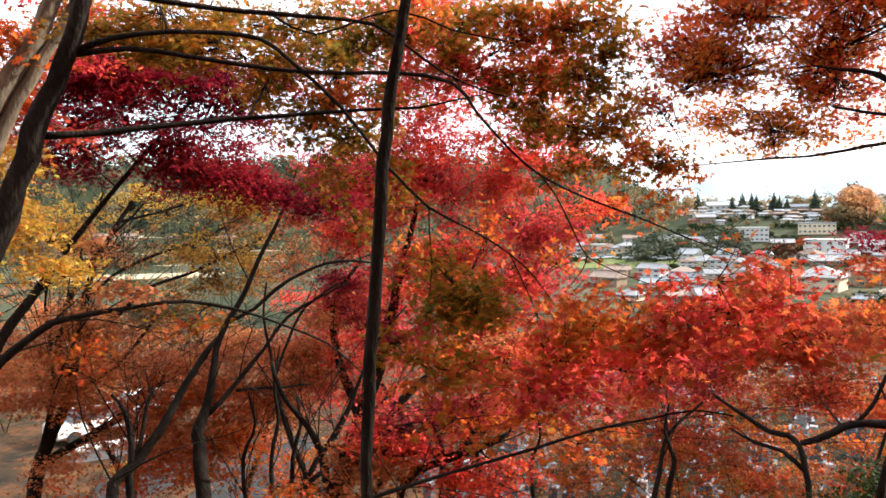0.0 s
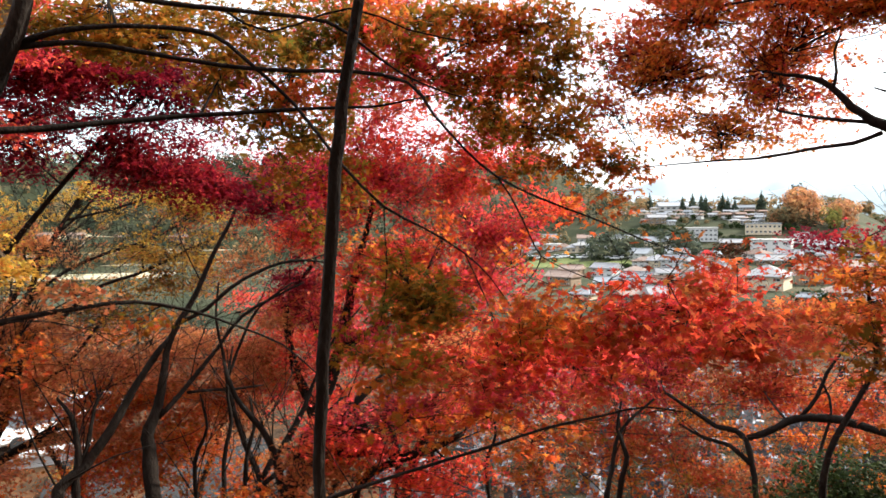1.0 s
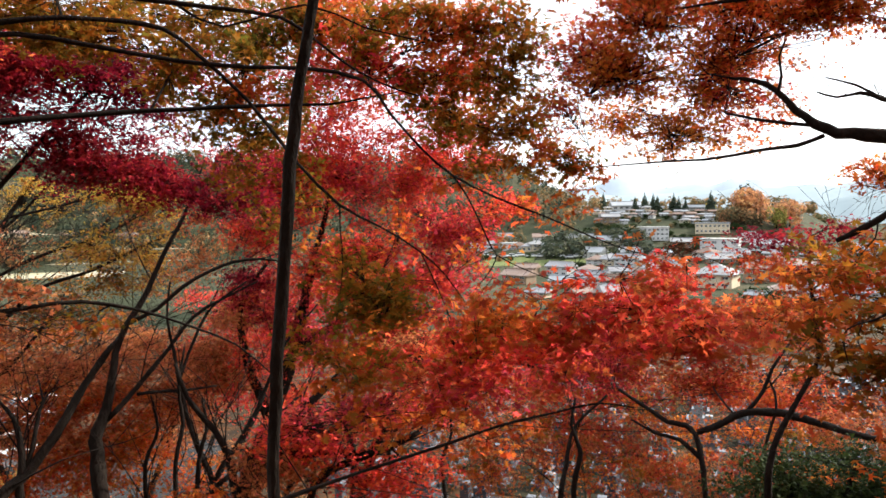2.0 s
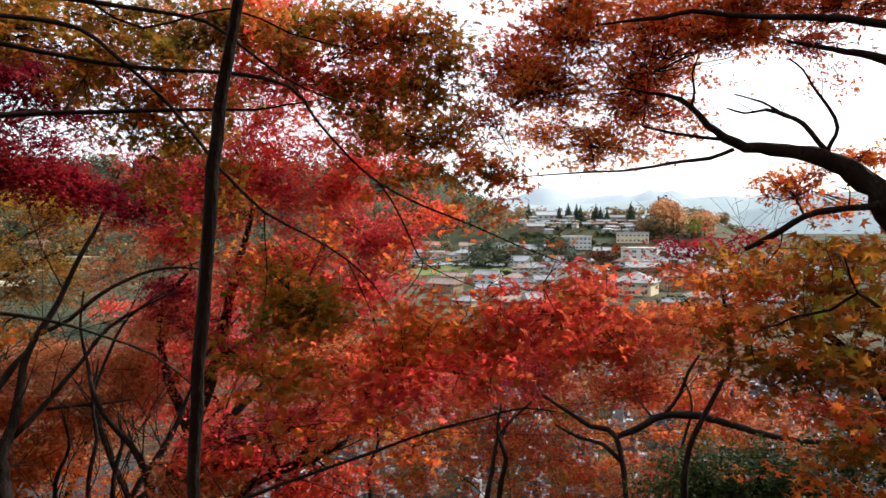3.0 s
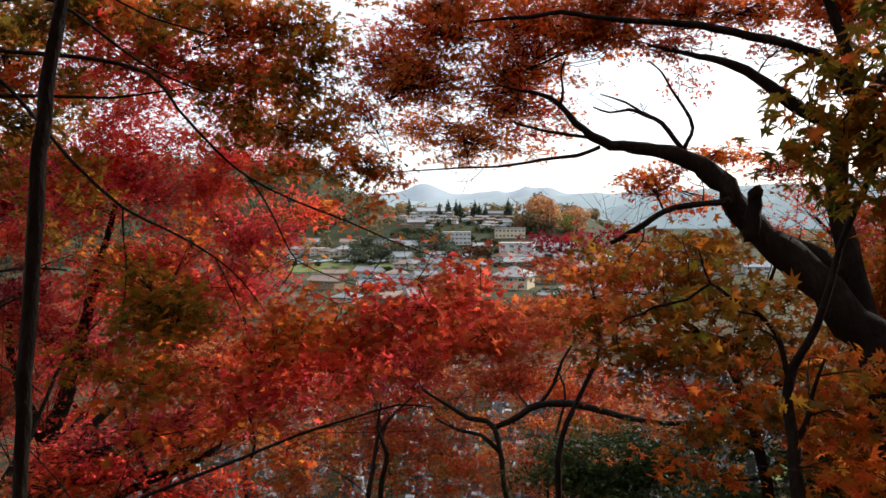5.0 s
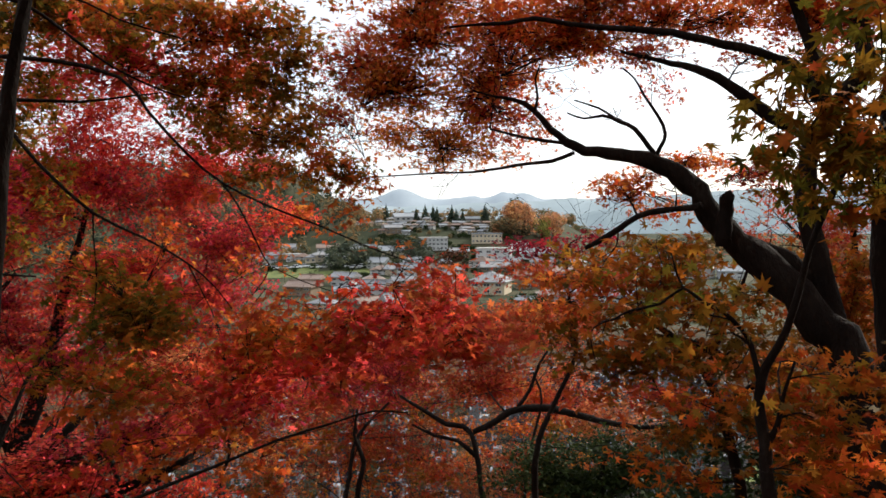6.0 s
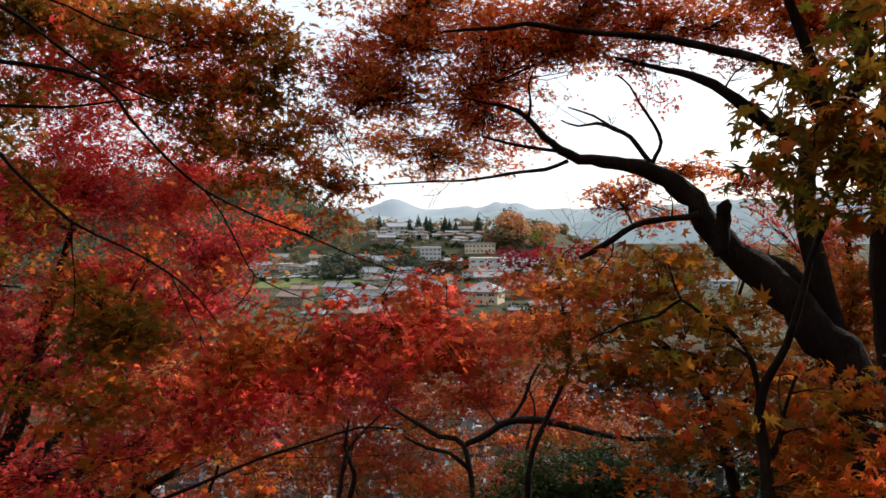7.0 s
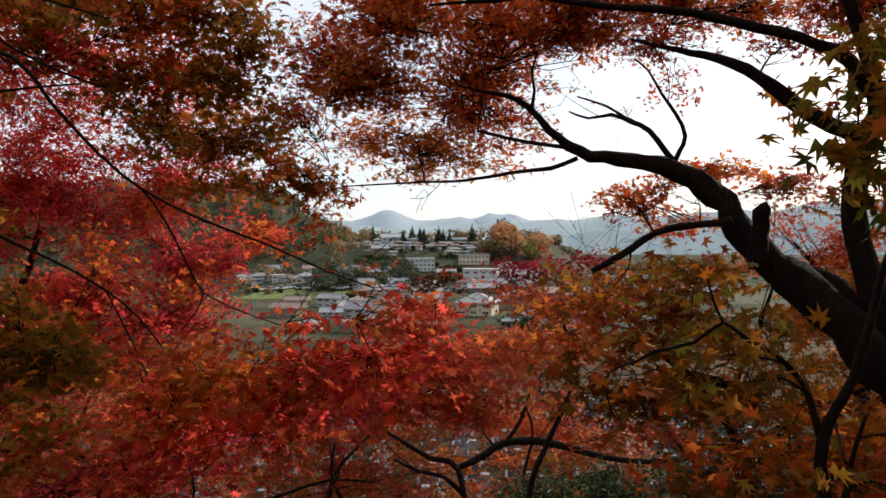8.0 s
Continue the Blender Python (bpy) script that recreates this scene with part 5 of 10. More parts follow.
# ---- the terrace below: graves, a paved yard, low walls ----
patch("pavement", 3, 38, 34, 26, -8, M["shaded_earth"], "grave terrace earth, coloured dark for the shade over it", "earth", 0.03)
patch("pavement", -19, 24, 9, 9, 40, M["asphalt"], "worn grey asphalt yard below the trees", "asphalt", 0.05)
grave_rng = random.Random(7)
for row in range(13):
    for col in range(19):
        gx = -19 + col * 2.0 + grave_rng.uniform(-0.25, 0.25)
        gy = 23.5 + row * 2.1 + 0.12 * gx + grave_rng.uniform(-0.15, 0.15)
        if gx > -11 and grave_rng.random() < 0.8:
            dark = grave_rng.random() < 0.25
            gravestone(gx, gy, 172 + grave_rng.uniform(-4, 4), grave_rng.uniform(0.28, 0.36), grave_rng.uniform(0.45, 0.9),
                       "granite_dark" if dark else grave_rng.choice(("granite", "granite_pale")),
                       "polished dark granite grave pillar on stepped base" if dark else "pale grey granite grave pillar on stepped base")
wall_thing = thing("retaining_wall", pose(-25.06, 24.04, -8.62, 0, 0, 52), "low white concrete retaining wall beside the yard", "wall")
part("wall_block", box_bm(3.4, 0.35, 0.6, bevel=0.02), M["plaster"], wall_thing)
part("coping", box_bm(3.5, 0.8, 0.12, (0, 0, 0.6), 0.02), M["concrete"], wall_thing)
car(-58.2, 282.4, -4, "small parked car on the valley road")
car(-53.7, 272.9, 4, "small parked car on the valley road")
car(-49.4, 270.4, 23, "small parked car on the valley road")
car(-45.4, 269.4, 9, "small parked car on the valley road")
car(-42.7, 269.9, 5, "small parked car on the valley road")
car(-37.7, 265.7, 24, "small parked car on the valley road")
car(-34.2, 264.6, 18, "small parked car on the valley road")
car(-30.9, 264.2, 15, "small parked car on the valley road")
car(-27.6, 263, 20, "small parked car on the valley road")
car(-23.3, 261, 25, "small parked car on the valley road")
car(-20.8, 262.8, 4, "small parked car on the valley road")
car(-28.3, 26.5, 70, "small white car parked in the yard below", "cars in the yard", M["plaster_gloss"])
car(-28.4, 29.8, 66, "small white car parked in the yard below", "cars in the yard", M["plaster_gloss"])
patch("field", -41, 256, 70, 26, 8, M["grass"], "green meadow strip in the valley", "meadow", 0.1)
patch("field", -185, 184, 60, 24, 30, M["field"], "pale stubble field in the valley", "field", 0.12)
patch("field", -214, 244, 90, 40, 25, M["field"], "pale dry riverside field", "field", 0.1)
patch("lawn", 12.5, 29.06, 3.2, 2.2, 10, M["grass"], "sunlit yellow-green mossy lawn", "lawn", 0.03)
bush(8.02, 33.08, 2.2, 2.6, 3500, "green", 200, "dense dark evergreen bush on the bank")
bush(5.27, 29.28, 1.8, 2.0, 1500, "green", 201, "dense dark evergreen bush on the bank")
bush(8.84, 28.31, 1.6, 1.8, 2500, "green", 202, "dense dark evergreen bush on the bank")
bush(0.79, 29.72, 1.6, 1.6, 2500, "green", 203, "dense dark evergreen bush on the bank")
bush(-5.01, 29.47, 1.5, 1.5, 2250, "green", 204, "dense dark evergreen bush on the bank")
bush(6.02, 28.55, 1.6, 1.8, 2500, "green", 205, "dense dark evergreen bush on the bank")
bush(8.62, 29.08, 1.4, 1.7, 2000, "green", 206, "dense dark evergreen bush on the bank")
bush(4.3, 27.44, 1.3, 1.5, 2000, "green", 207, "dense dark evergreen bush on the bank")
bush(-1.8, 27.96, 1.2, 1.3, 1750, "green", 208, "dense dark evergreen bush on the bank")
bush(-32.72, 25.15, 1.4, 2.0, 2250, "green", 209, "dense dark evergreen bush on the bank")
bush(-22.23, 22.09, 0.7, 0.8, 1500, "yellow", 210, "small yellow-leaved shrub on the bank")
bush(15.53, 27.88, 1.2, 1.5, 1750, "green", 211, "dense dark evergreen bush on the bank")
bush(-6.67, 26.32, 1.2, 1.2, 1500, "green", 212, "dense dark evergreen bush on the bank")
fallen_leaves(41, 18000, -52, 30, 5, 42, "rust", 0.1, "rusty fallen leaves strewn over the bank and terrace")
fallen_leaves(43, 9000, -180, 180, 0.5, 8, "rust", 0.06, "rusty fallen leaves strewn round the lookout")
fallen_leaves(44, 4000, -180, 180, 0.5, 8, "brown", 0.055, "brown-orange fallen leaves strewn round the lookout")

# ---- the maples round the lookout ----

sapling = Tree("maple_sapling", "slender dark maple stem rising from the bank", 101)
sapling.limb((-0.430, 1.720, 1.201, 0.0090), (-0.426, 1.722, 1.267, 0.0090), (-0.421, 1.725, 1.366, 0.0090), (-0.417, 1.727, 1.464, 0.0092), (-0.409, 1.731, 1.553, 0.0094), (-0.402, 1.735, 1.658, 0.0095), (-0.394, 1.739, 1.746, 0.0094), (-0.386, 1.743, 1.825, 0.0090), (-0.375, 1.748, 1.896, 0.0085), (-0.361, 1.754, 1.975, 0.0076), (-0.343, 1.762, 2.068, 0.0059), (-0.318, 1.773, 2.207, 0.0040), ground=True, step=0.05)
sapling.pad("olive", -0.32, 1.84, 2.27, 0.19, 0.09, 205, 0.05, 7)
sapling.finish()

left_maple = Tree("maple_tree", "dark-barked maple with long arching branches and orange-olive leaves", 102)
left_maple.limb((-2.92, 2.65, 0.87, 0.0614), (-2.9, 2.8, 1.21, 0.0565), (-2.84, 2.93, 1.53, 0.0516), (-2.77, 3.02, 1.83, 0.0491), (-2.71, 3.07, 2.06, 0.0467), (-2.64, 3.12, 2.26, 0.0418), (-2.56, 3.15, 2.45, 0.0393), (-2.48, 3.15, 2.68, 0.0344), (-2.4, 3.12, 2.93, 0.0295), (-2.26, 3.05, 3.27, 0.0172), ground=True)
left_maple.limb((-2.55, 3.17, 2.41, 0.0159), (-2.45, 3.26, 2.47, 0.0132), (-2.28, 3.41, 2.51, 0.0115), (-2.11, 3.55, 2.52, 0.0106), (-1.97, 3.66, 2.5, 0.0106), (-1.81, 3.68, 2.38, 0.0094), (-1.65, 3.82, 2.19, 0.0086), (-1.44, 3.85, 1.92, 0.0075), (-1.26, 3.94, 1.71, 0.0067), (-1.09, 4.01, 1.61, 0.005), (-0.91, 4.06, 1.49, 0.0042), (-0.8, 4.09, 1.38, 0.0033), (-0.7, 4.1, 1.24, 0.0025))
left_maple.limb((-2.57, 3.16, 2.39, 0.015), (-2.42, 3.3, 2.43, 0.0124), (-2.22, 3.49, 2.41, 0.0115), (-1.95, 3.71, 2.37, 0.0106), (-1.59, 3.71, 2.32, 0.0092), (-1.36, 3.83, 2.32, 0.0084), (-1.06, 3.75, 2.24, 0.0071), (-0.95, 3.76, 2.1, 0.0062), (-0.81, 3.77, 1.94, 0.0053), (-0.69, 3.81, 1.83, 0.005), (-0.49, 3.76, 1.73, 0.0044), (-0.29, 3.79, 1.65, 0.0037), (-0.1, 3.7, 1.57, 0.0029), (0.06, 3.71, 1.51, 0.0022))
left_maple.limb((-2.79, 3.13, 2.05, 0.0182), (-2.64, 3.3, 2.07, 0.0155), (-2.44, 3.5, 2.11, 0.0136), (-2.27, 3.65, 2.14, 0.0127), (-2.12, 3.76, 2.16, 0.0118), (-1.9, 3.91, 2.18, 0.01), (-1.66, 4.04, 2.2, 0.0082), (-1.4, 4.16, 2.21, 0.0063), (-1.24, 4.22, 2.24, 0.0045), (-1.08, 4.28, 2.27, 0.0027))
left_maple.limb((-2.49, 3.15, 2.66, 0.0177), (-2.32, 3.33, 2.64, 0.0142), (-2.11, 3.52, 2.62, 0.0124), (-1.91, 3.67, 2.61, 0.0115), (-1.7, 3.81, 2.6, 0.0097), (-1.47, 3.83, 2.55, 0.0086), (-1.35, 3.92, 2.46, 0.0069), (-1.19, 4.01, 2.33, 0.0052), (-1.02, 4.09, 2.25, 0.0043), (-0.92, 4.12, 2.22, 0.0026))
left_maple.limb((-0.69, 3.81, 1.83, 0.0038), (-0.63, 3.83, 1.74, 0.0038), (-0.58, 3.84, 1.63, 0.0035), (-0.53, 3.85, 1.52, 0.003), (-0.51, 3.85, 1.49, 0.003), (-0.53, 3.84, 1.43, 0.0023), (-0.6, 3.82, 1.34, 0.0019))
left_maple.limb((-0.51, 3.85, 1.49, 0.0027), (-0.44, 3.86, 1.45, 0.0023), (-0.35, 3.87, 1.41, 0.002), (-0.24, 3.88, 1.37, 0.0015))
left_maple.limb((-1.26, 3.94, 1.71, 0.0042), (-1.26, 3.94, 1.6, 0.0033), (-1.25, 3.94, 1.44, 0.003), (-1.26, 3.91, 1.26, 0.0025), (-1.27, 3.9, 1.18, 0.0021))
left_maple.limb((-0.91, 4.06, 1.49, 0.0033), (-0.85, 4.07, 1.36, 0.003), (-0.78, 4.07, 1.2, 0.0025), (-0.74, 4.06, 1.1, 0.0021), (-0.72, 4.04, 0.97, 0.0017))
left_maple.limb((-1.94, 3.71, 2.62, 0.0063), (-1.78, 3.84, 2.54, 0.0054), (-1.44, 3.99, 2.65, 0.0045), (-1.2, 4.12, 2.56, 0.004), (-0.95, 4.22, 2.5, 0.0036))
left_maple.pad("olive", -1.04, 3.92, 1.33, 0.09, 0.1, 161, 0.052, 7)
left_maple.pad("olive", -1.14, 4.16, 1.29, 0.09, 0.1, 161, 0.052, 7)
left_maple.pad("olive", -1.16, 3.97, 1.41, 0.16, 0.18, 345, 0.052, 7)
left_maple.pad("olive", -1.15, 3.95, 1.22, 0.09, 0.07, 81, 0.052, 7)
left_maple.pad("olive", -1.18, 4.08, 1.31, 0.09, 0.07, 81, 0.052, 7)
left_maple.pad("olive", -1.06, 3.99, 1.25, 0.15, 0.13, 174, 0.052, 7)
left_maple.pad("dusk", -0.44, 3.75, 1.39, 0.12, 0.06, 51, 0.052, 7)
left_maple.pad("scarlet", -0.22, 3.74, 1.42, 0.11, 0.06, 49, 0.052, 7)
left_maple.pad("dusk", 0, 3.7, 1.43, 0.16, 0.06, 135, 0.052, 7)
left_maple.pad("scarlet", 0.25, 3.7, 1.49, 0.08, 0.05, 58, 0.052, 7)
left_maple.pad("dusk", -0.29, 3.73, 1.24, 0.14, 0.04, 98, 0.052, 7)
left_maple.pad("scarlet", -0.1, 3.7, 1.25, 0.14, 0.04, 98, 0.052, 7)
left_maple.pad("dusk", -0.18, 3.73, 1.29, 0.23, 0.08, 210, 0.052, 7)
left_maple.pad("scarlet", 0.18, 3.83, 1.31, 0.13, 0.04, 95, 0.052, 7)
left_maple.pad("dusk", -0.05, 3.72, 1.25, 0.13, 0.04, 95, 0.052, 7)
left_maple.pad("scarlet", 0.08, 3.68, 1.28, 0.21, 0.08, 204, 0.052, 7)
left_maple.pad("orange", -0.57, 3.71, 1.18, 0.13, 0.08, 145, 0.052, 7)
left_maple.pad("orange", -0.33, 3.78, 1.29, 0.13, 0.08, 145, 0.052, 7)
left_maple.pad("orange", -0.48, 3.83, 1.24, 0.22, 0.14, 312, 0.052, 7)
left_maple.pad("dusk", 0.38, 3.75, 1.22, 0.13, 0.06, 103, 0.052, 7)
left_maple.pad("scarlet", 0.16, 3.85, 1.25, 0.13, 0.06, 103, 0.052, 7)
left_maple.pad("dusk", 0.26, 3.77, 1.22, 0.21, 0.12, 221, 0.052, 7)
left_maple.pad("scarlet", -0.57, 3.88, 1.06, 0.15, 0.08, 133, 0.052, 7)
left_maple.pad("dusk", -0.72, 4.03, 0.98, 0.15, 0.08, 133, 0.052, 7)
left_maple.pad("scarlet", -0.73, 3.96, 1.12, 0.26, 0.15, 286, 0.052, 7)
left_maple.pad("dusk", -1.14, 4.05, 0.87, 0.14, 0.06, 63, 0.052, 7)
left_maple.pad("scarlet", -1.06, 4.07, 1, 0.14, 0.06, 63, 0.052, 7)
left_maple.pad("dusk", -0.95, 3.97, 0.95, 0.24, 0.11, 136, 0.052, 7)
left_maple.pad("olive", -1.07, 3.94, 1, 0.18, 0.11, 147, 0.052, 7)
left_maple.pad("pink", -0.75, 3.79, 0.95, 0.14, 0.06, 49, 0.052, 7)
left_maple.pad("pink", -0.62, 4.04, 0.96, 0.14, 0.06, 49, 0.052, 7)
left_maple.pad("pink", -0.63, 3.94, 0.9, 0.23, 0.1, 106, 0.052, 7)
left_maple.pad("orange", -1.28, 4.08, 1.07, 0.13, 0.07, 62, 0.052, 7)
left_maple.pad("orange", -1.21, 4.21, 0.91, 0.13, 0.07, 62, 0.052, 7)
left_maple.pad("orange", -1.28, 3.97, 0.98, 0.22, 0.14, 133, 0.052, 7)
left_maple.pad("olive", -1.44, 3.92, 1.09, 0.14, 0.14, 139, 0.052, 7)
left_maple.pad("scarlet", -0.32, 4, 1.14, 0.14, 0.08, 132, 0.052, 7)
left_maple.pad("dusk", -0.21, 3.73, 1.04, 0.14, 0.08, 132, 0.052, 7)
left_maple.pad("scarlet", -0.37, 3.82, 1.06, 0.24, 0.14, 283, 0.052, 7)
left_maple.pad("orange", -0.76, 3.9, 0.78, 0.16, 0.04, 44, 0.052, 7)
left_maple.pad("orange", -1.08, 3.82, 0.77, 0.16, 0.04, 44, 0.052, 7)
left_maple.pad("orange", -0.93, 3.92, 0.73, 0.26, 0.08, 94, 0.052, 7)
left_maple.pad("orange", -0.57, 3.9, 0.69, 0.2, 0.06, 95, 0.052, 7)
left_maple.bough("olive", -2.79, 3.93, 2.72, 0.37, 0.15, 760, 0.055, 5)
left_maple.bough("olive", -2.53, 4.21, 2.79, 0.27, 0.12, 393, 0.055, 5)
left_maple.bough("olive", -2.22, 4.47, 2.77, 0.34, 0.17, 666, 0.055, 5)
left_maple.bough("olive", -1.98, 4.71, 2.71, 0.25, 0.21, 616, 0.055, 5)
left_maple.bough("olive", -2.99, 3.85, 2.67, 0.27, 0.14, 392, 0.055, 5)
left_maple.bough("olive", -2.53, 4.42, 2.42, 0.24, 0.14, 311, 0.055, 5)
left_maple.bough("orange", -1.95, 4.28, 2.31, 0.28, 0.13, 371, 0.055, 5)
left_maple.bough("olive", -2.18, 4.43, 2.15, 0.27, 0.12, 320, 0.055, 5)
left_maple.bough("olive", -2.01, 4.79, 2.22, 0.21, 0.14, 306, 0.055, 5)
left_maple.bough("orange", -1.61, 4.70, 2.77, 0.27, 0.20, 749, 0.055, 5)
left_maple.bough("olive", -1.34, 4.93, 2.81, 0.35, 0.17, 826, 0.055, 5)
left_maple.bough("scarlet", -1.32, 4.59, 2.48, 0.25, 0.16, 400, 0.055, 5)
left_maple.bough("orange", -0.98, 4.84, 2.70, 0.30, 0.20, 743, 0.055, 5)
left_maple.bough("olive", -0.71, 4.78, 2.69, 0.23, 0.18, 460, 0.055, 5)
left_maple.bough("olive", -1.18, 4.88, 2.43, 0.27, 0.17, 554, 0.055, 5)
left_maple.bough("orange", -0.94, 4.96, 2.46, 0.30, 0.20, 824, 0.055, 5)
left_maple.bough("olive", -0.64, 4.74, 2.41, 0.22, 0.22, 654, 0.055, 5)
left_maple.bough("olive", -0.54, 4.83, 2.57, 0.15, 0.19, 262, 0.055, 5)
left_maple.bough("olive", -0.97, 4.84, 2.19, 0.26, 0.16, 526, 0.055, 5)
left_maple.bough("olive", -0.75, 5.21, 2.20, 0.28, 0.17, 660, 0.055, 5)
left_maple.bough("olive", -0.55, 5.17, 2.22, 0.17, 0.17, 306, 0.055, 5)
left_maple.bough("orange", -0.38, 4.90, 2.03, 0.16, 0.11, 186, 0.055, 5)
left_maple.bough("olive", -0.51, 5.21, 1.96, 0.21, 0.10, 177, 0.055, 5)
left_maple.bough("orange", -0.21, 4.91, 1.91, 0.13, 0.08, 92, 0.055, 5)
left_maple.bough("olive", -0.85, 5.06, 1.95, 0.24, 0.10, 199, 0.055, 5)
left_maple.bough("scarlet", -1.58, 4.50, 2.45, 0.16, 0.16, 219, 0.055, 5)
left_maple.bough("orange", -0.34, 4.84, 1.73, 0.16, 0.08, 56, 0.055, 5)
left_maple.bough("orange", -0.64, 5.24, 1.73, 0.21, 0.10, 98, 0.055, 5)
left_maple.bough("orange", -0.96, 4.83, 1.84, 0.23, 0.11, 115, 0.055, 5)
left_maple.bough("olive", -2.04, 4.39, 1.89, 0.23, 0.15, 233, 0.055, 5)
left_maple.bough("olive", -2.09, 4.81, 1.63, 0.14, 0.14, 128, 0.055, 5)
left_maple.bough("olive", -1.82, 4.88, 1.85, 0.17, 0.21, 188, 0.055, 5)
left_maple.bough("orange", -1.44, 4.71, 1.29, 0.30, 0.19, 254, 0.055, 5)
left_maple.bough("orange", -1.42, 5.05, 1.09, 0.22, 0.22, 162, 0.055, 5)
left_maple.bough("orange", -1.68, 4.75, 1.44, 0.19, 0.18, 92, 0.055, 5)
left_maple.bough("orange", -1.30, 4.98, 1.61, 0.20, 0.20, 135, 0.055, 5)
left_maple.bough("scarlet", -1.06, 4.79, 1.30, 0.19, 0.19, 145, 0.055, 5)
left_maple.bough("orange", -0.90, 5.22, 1.45, 0.25, 0.18, 125, 0.055, 5)
left_maple.bough("orange", -0.98, 5.03, 1.02, 0.31, 0.17, 203, 0.055, 5)
left_maple.bough("scarlet", -1.27, 5.05, 0.78, 0.28, 0.16, 173, 0.055, 5)
left_maple.bough("olive", -1.59, 4.91, 0.85, 0.21, 0.14, 227, 0.055, 5)
left_maple.bough("orange", -0.70, 4.90, 1.12, 0.26, 0.13, 110, 0.055, 5)
left_maple.bough("orange", -0.45, 4.96, 1.00, 0.26, 0.13, 100, 0.055, 5)
left_maple.bough("olive", -2.58, 3.86, 2.56, 0.29, 0.13, 496, 0.055, 5)
left_maple.bough("olive", -2.22, 4.14, 2.53, 0.29, 0.14, 556, 0.055, 5)
left_maple.bough("olive", -1.94, 4.26, 2.51, 0.25, 0.13, 431, 0.055, 5)
left_maple.bough("olive", -2.49, 4.01, 2.62, 0.26, 0.13, 354, 0.055, 5)
left_maple.bough("olive", -1.77, 4.59, 2.79, 0.20, 0.17, 436, 0.055, 5)
left_maple.bough("olive", -1.38, 4.48, 2.58, 0.19, 0.16, 292, 0.055, 5)
left_maple.bough("olive", -1.82, 4.71, 2.37, 0.20, 0.17, 342, 0.055, 5)
left_maple.bough("olive", -0.30, 5.00, 1.98, 0.18, 0.10, 229, 0.055, 5)
left_maple.bough("orange", -0.18, 5.00, 1.87, 0.15, 0.05, 39, 0.055, 5)
left_maple.bough("olive", -0.46, 5.19, 2.35, 0.12, 0.17, 190, 0.055, 5)
left_maple.bough("olive", -0.59, 4.91, 2.75, 0.17, 0.15, 206, 0.055, 5)
left_maple.bough("orange", -0.81, 4.77, 2.79, 0.23, 0.10, 209, 0.055, 5)
left_maple.bough("olive", -1.07, 4.79, 2.81, 0.27, 0.10, 310, 0.055, 5)
left_maple.bough("olive", -3.06, 3.73, 2.71, 0.20, 0.14, 250, 0.055, 5)
left_maple.bough("olive", -2.12, 4.21, 2.26, 0.25, 0.09, 280, 0.055, 5)
left_maple.bough("olive", -2.14, 4.75, 2.15, 0.25, 0.11, 270, 0.055, 5)
left_maple.bough("olive", -1.72, 4.45, 1.95, 0.16, 0.13, 154, 0.055, 5)
left_maple.pad("dead", 0.25, 4.28, 1.49, 0.03, 0.045, 260, 0.022, 5, each=8, twig=False)
left_maple.fray(30, 0.3)
left_maple.finish()

pale_maple = Tree("maple_tree", "pale grey-barked maple with two leaning stems", 103, "bark_pale")
pale_maple.limb((-4.21, 3.37, 1.3, 0.0751), (-4.07, 3.61, 1.89, 0.0648), (-3.95, 3.74, 2.23, 0.0614), (-3.82, 3.84, 2.54, 0.0546), (-3.69, 3.92, 2.77, 0.0512), (-3.57, 3.97, 3.02, 0.0444), (-3.37, 3.99, 3.44, 0.0341), ground=True)
pale_maple.limb((-3.95, 3.77, 2.03, 0.0444), (-3.88, 3.83, 2.26, 0.0409), (-3.77, 3.91, 2.51, 0.0375), (-3.64, 3.99, 2.76, 0.0341), (-3.51, 4.05, 2.97, 0.0307), (-3.29, 4.11, 3.35, 0.0205))
pale_maple.pad("orange", -3.97, 4.04, 2.82, 0.33, 0.25, 912, 0.055, 5)
pale_maple.pad("yellow", -4.27, 4.19, 1.87, 0.21, 0.38, 1184, 0.055, 5)
pale_maple.pad("scarlet", -3.94, 4.48, 3.03, 0.39, 0.22, 682, 0.055, 5)
pale_maple.pad("yellow", -4.45, 4.44, 1.49, 0.31, 0.27, 956, 0.055, 5)
pale_maple.pad("olive", -3.71, 4.74, 2.95, 0.52, 0.26, 1091, 0.055, 5)
pale_maple.pad("scarlet", -4.39, 4.44, 2.46, 0.31, 0.27, 819, 0.055, 5)
pale_maple.pad("orange", -4.31, 4.21, 2.46, 0.22, 0.35, 1091, 0.055, 5)
pale_maple.fray(30, 0.7)
pale_maple.finish()

crimson_maple = Tree("maple_tree", "maple with dark crimson layered foliage", 104)
crimson_maple.limb((-5.16, 4.3, 0.03, 0.0559), (-5.14, 4.57, 0.64, 0.0466), (-4.99, 4.85, 1.12, 0.0317), (-4.77, 5.16, 1.64, 0.0223), (-4.42, 5.48, 2.23, 0.0149), (-4.11, 5.69, 2.65, 0.0112), (-3.79, 5.88, 2.98, 0.0065), ground=True)
crimson_maple.limb((-4.42, 5.48, 2.23, 0.01), (-4.17, 5.68, 2.44, 0.0089), (-3.92, 5.87, 2.54, 0.0066), (-3.67, 6.08, 2.38, 0.0044))
crimson_maple.pad("crimson", -4.25, 5.28, 2.88, 0.36, 0.14, 393, 0.06, 3)
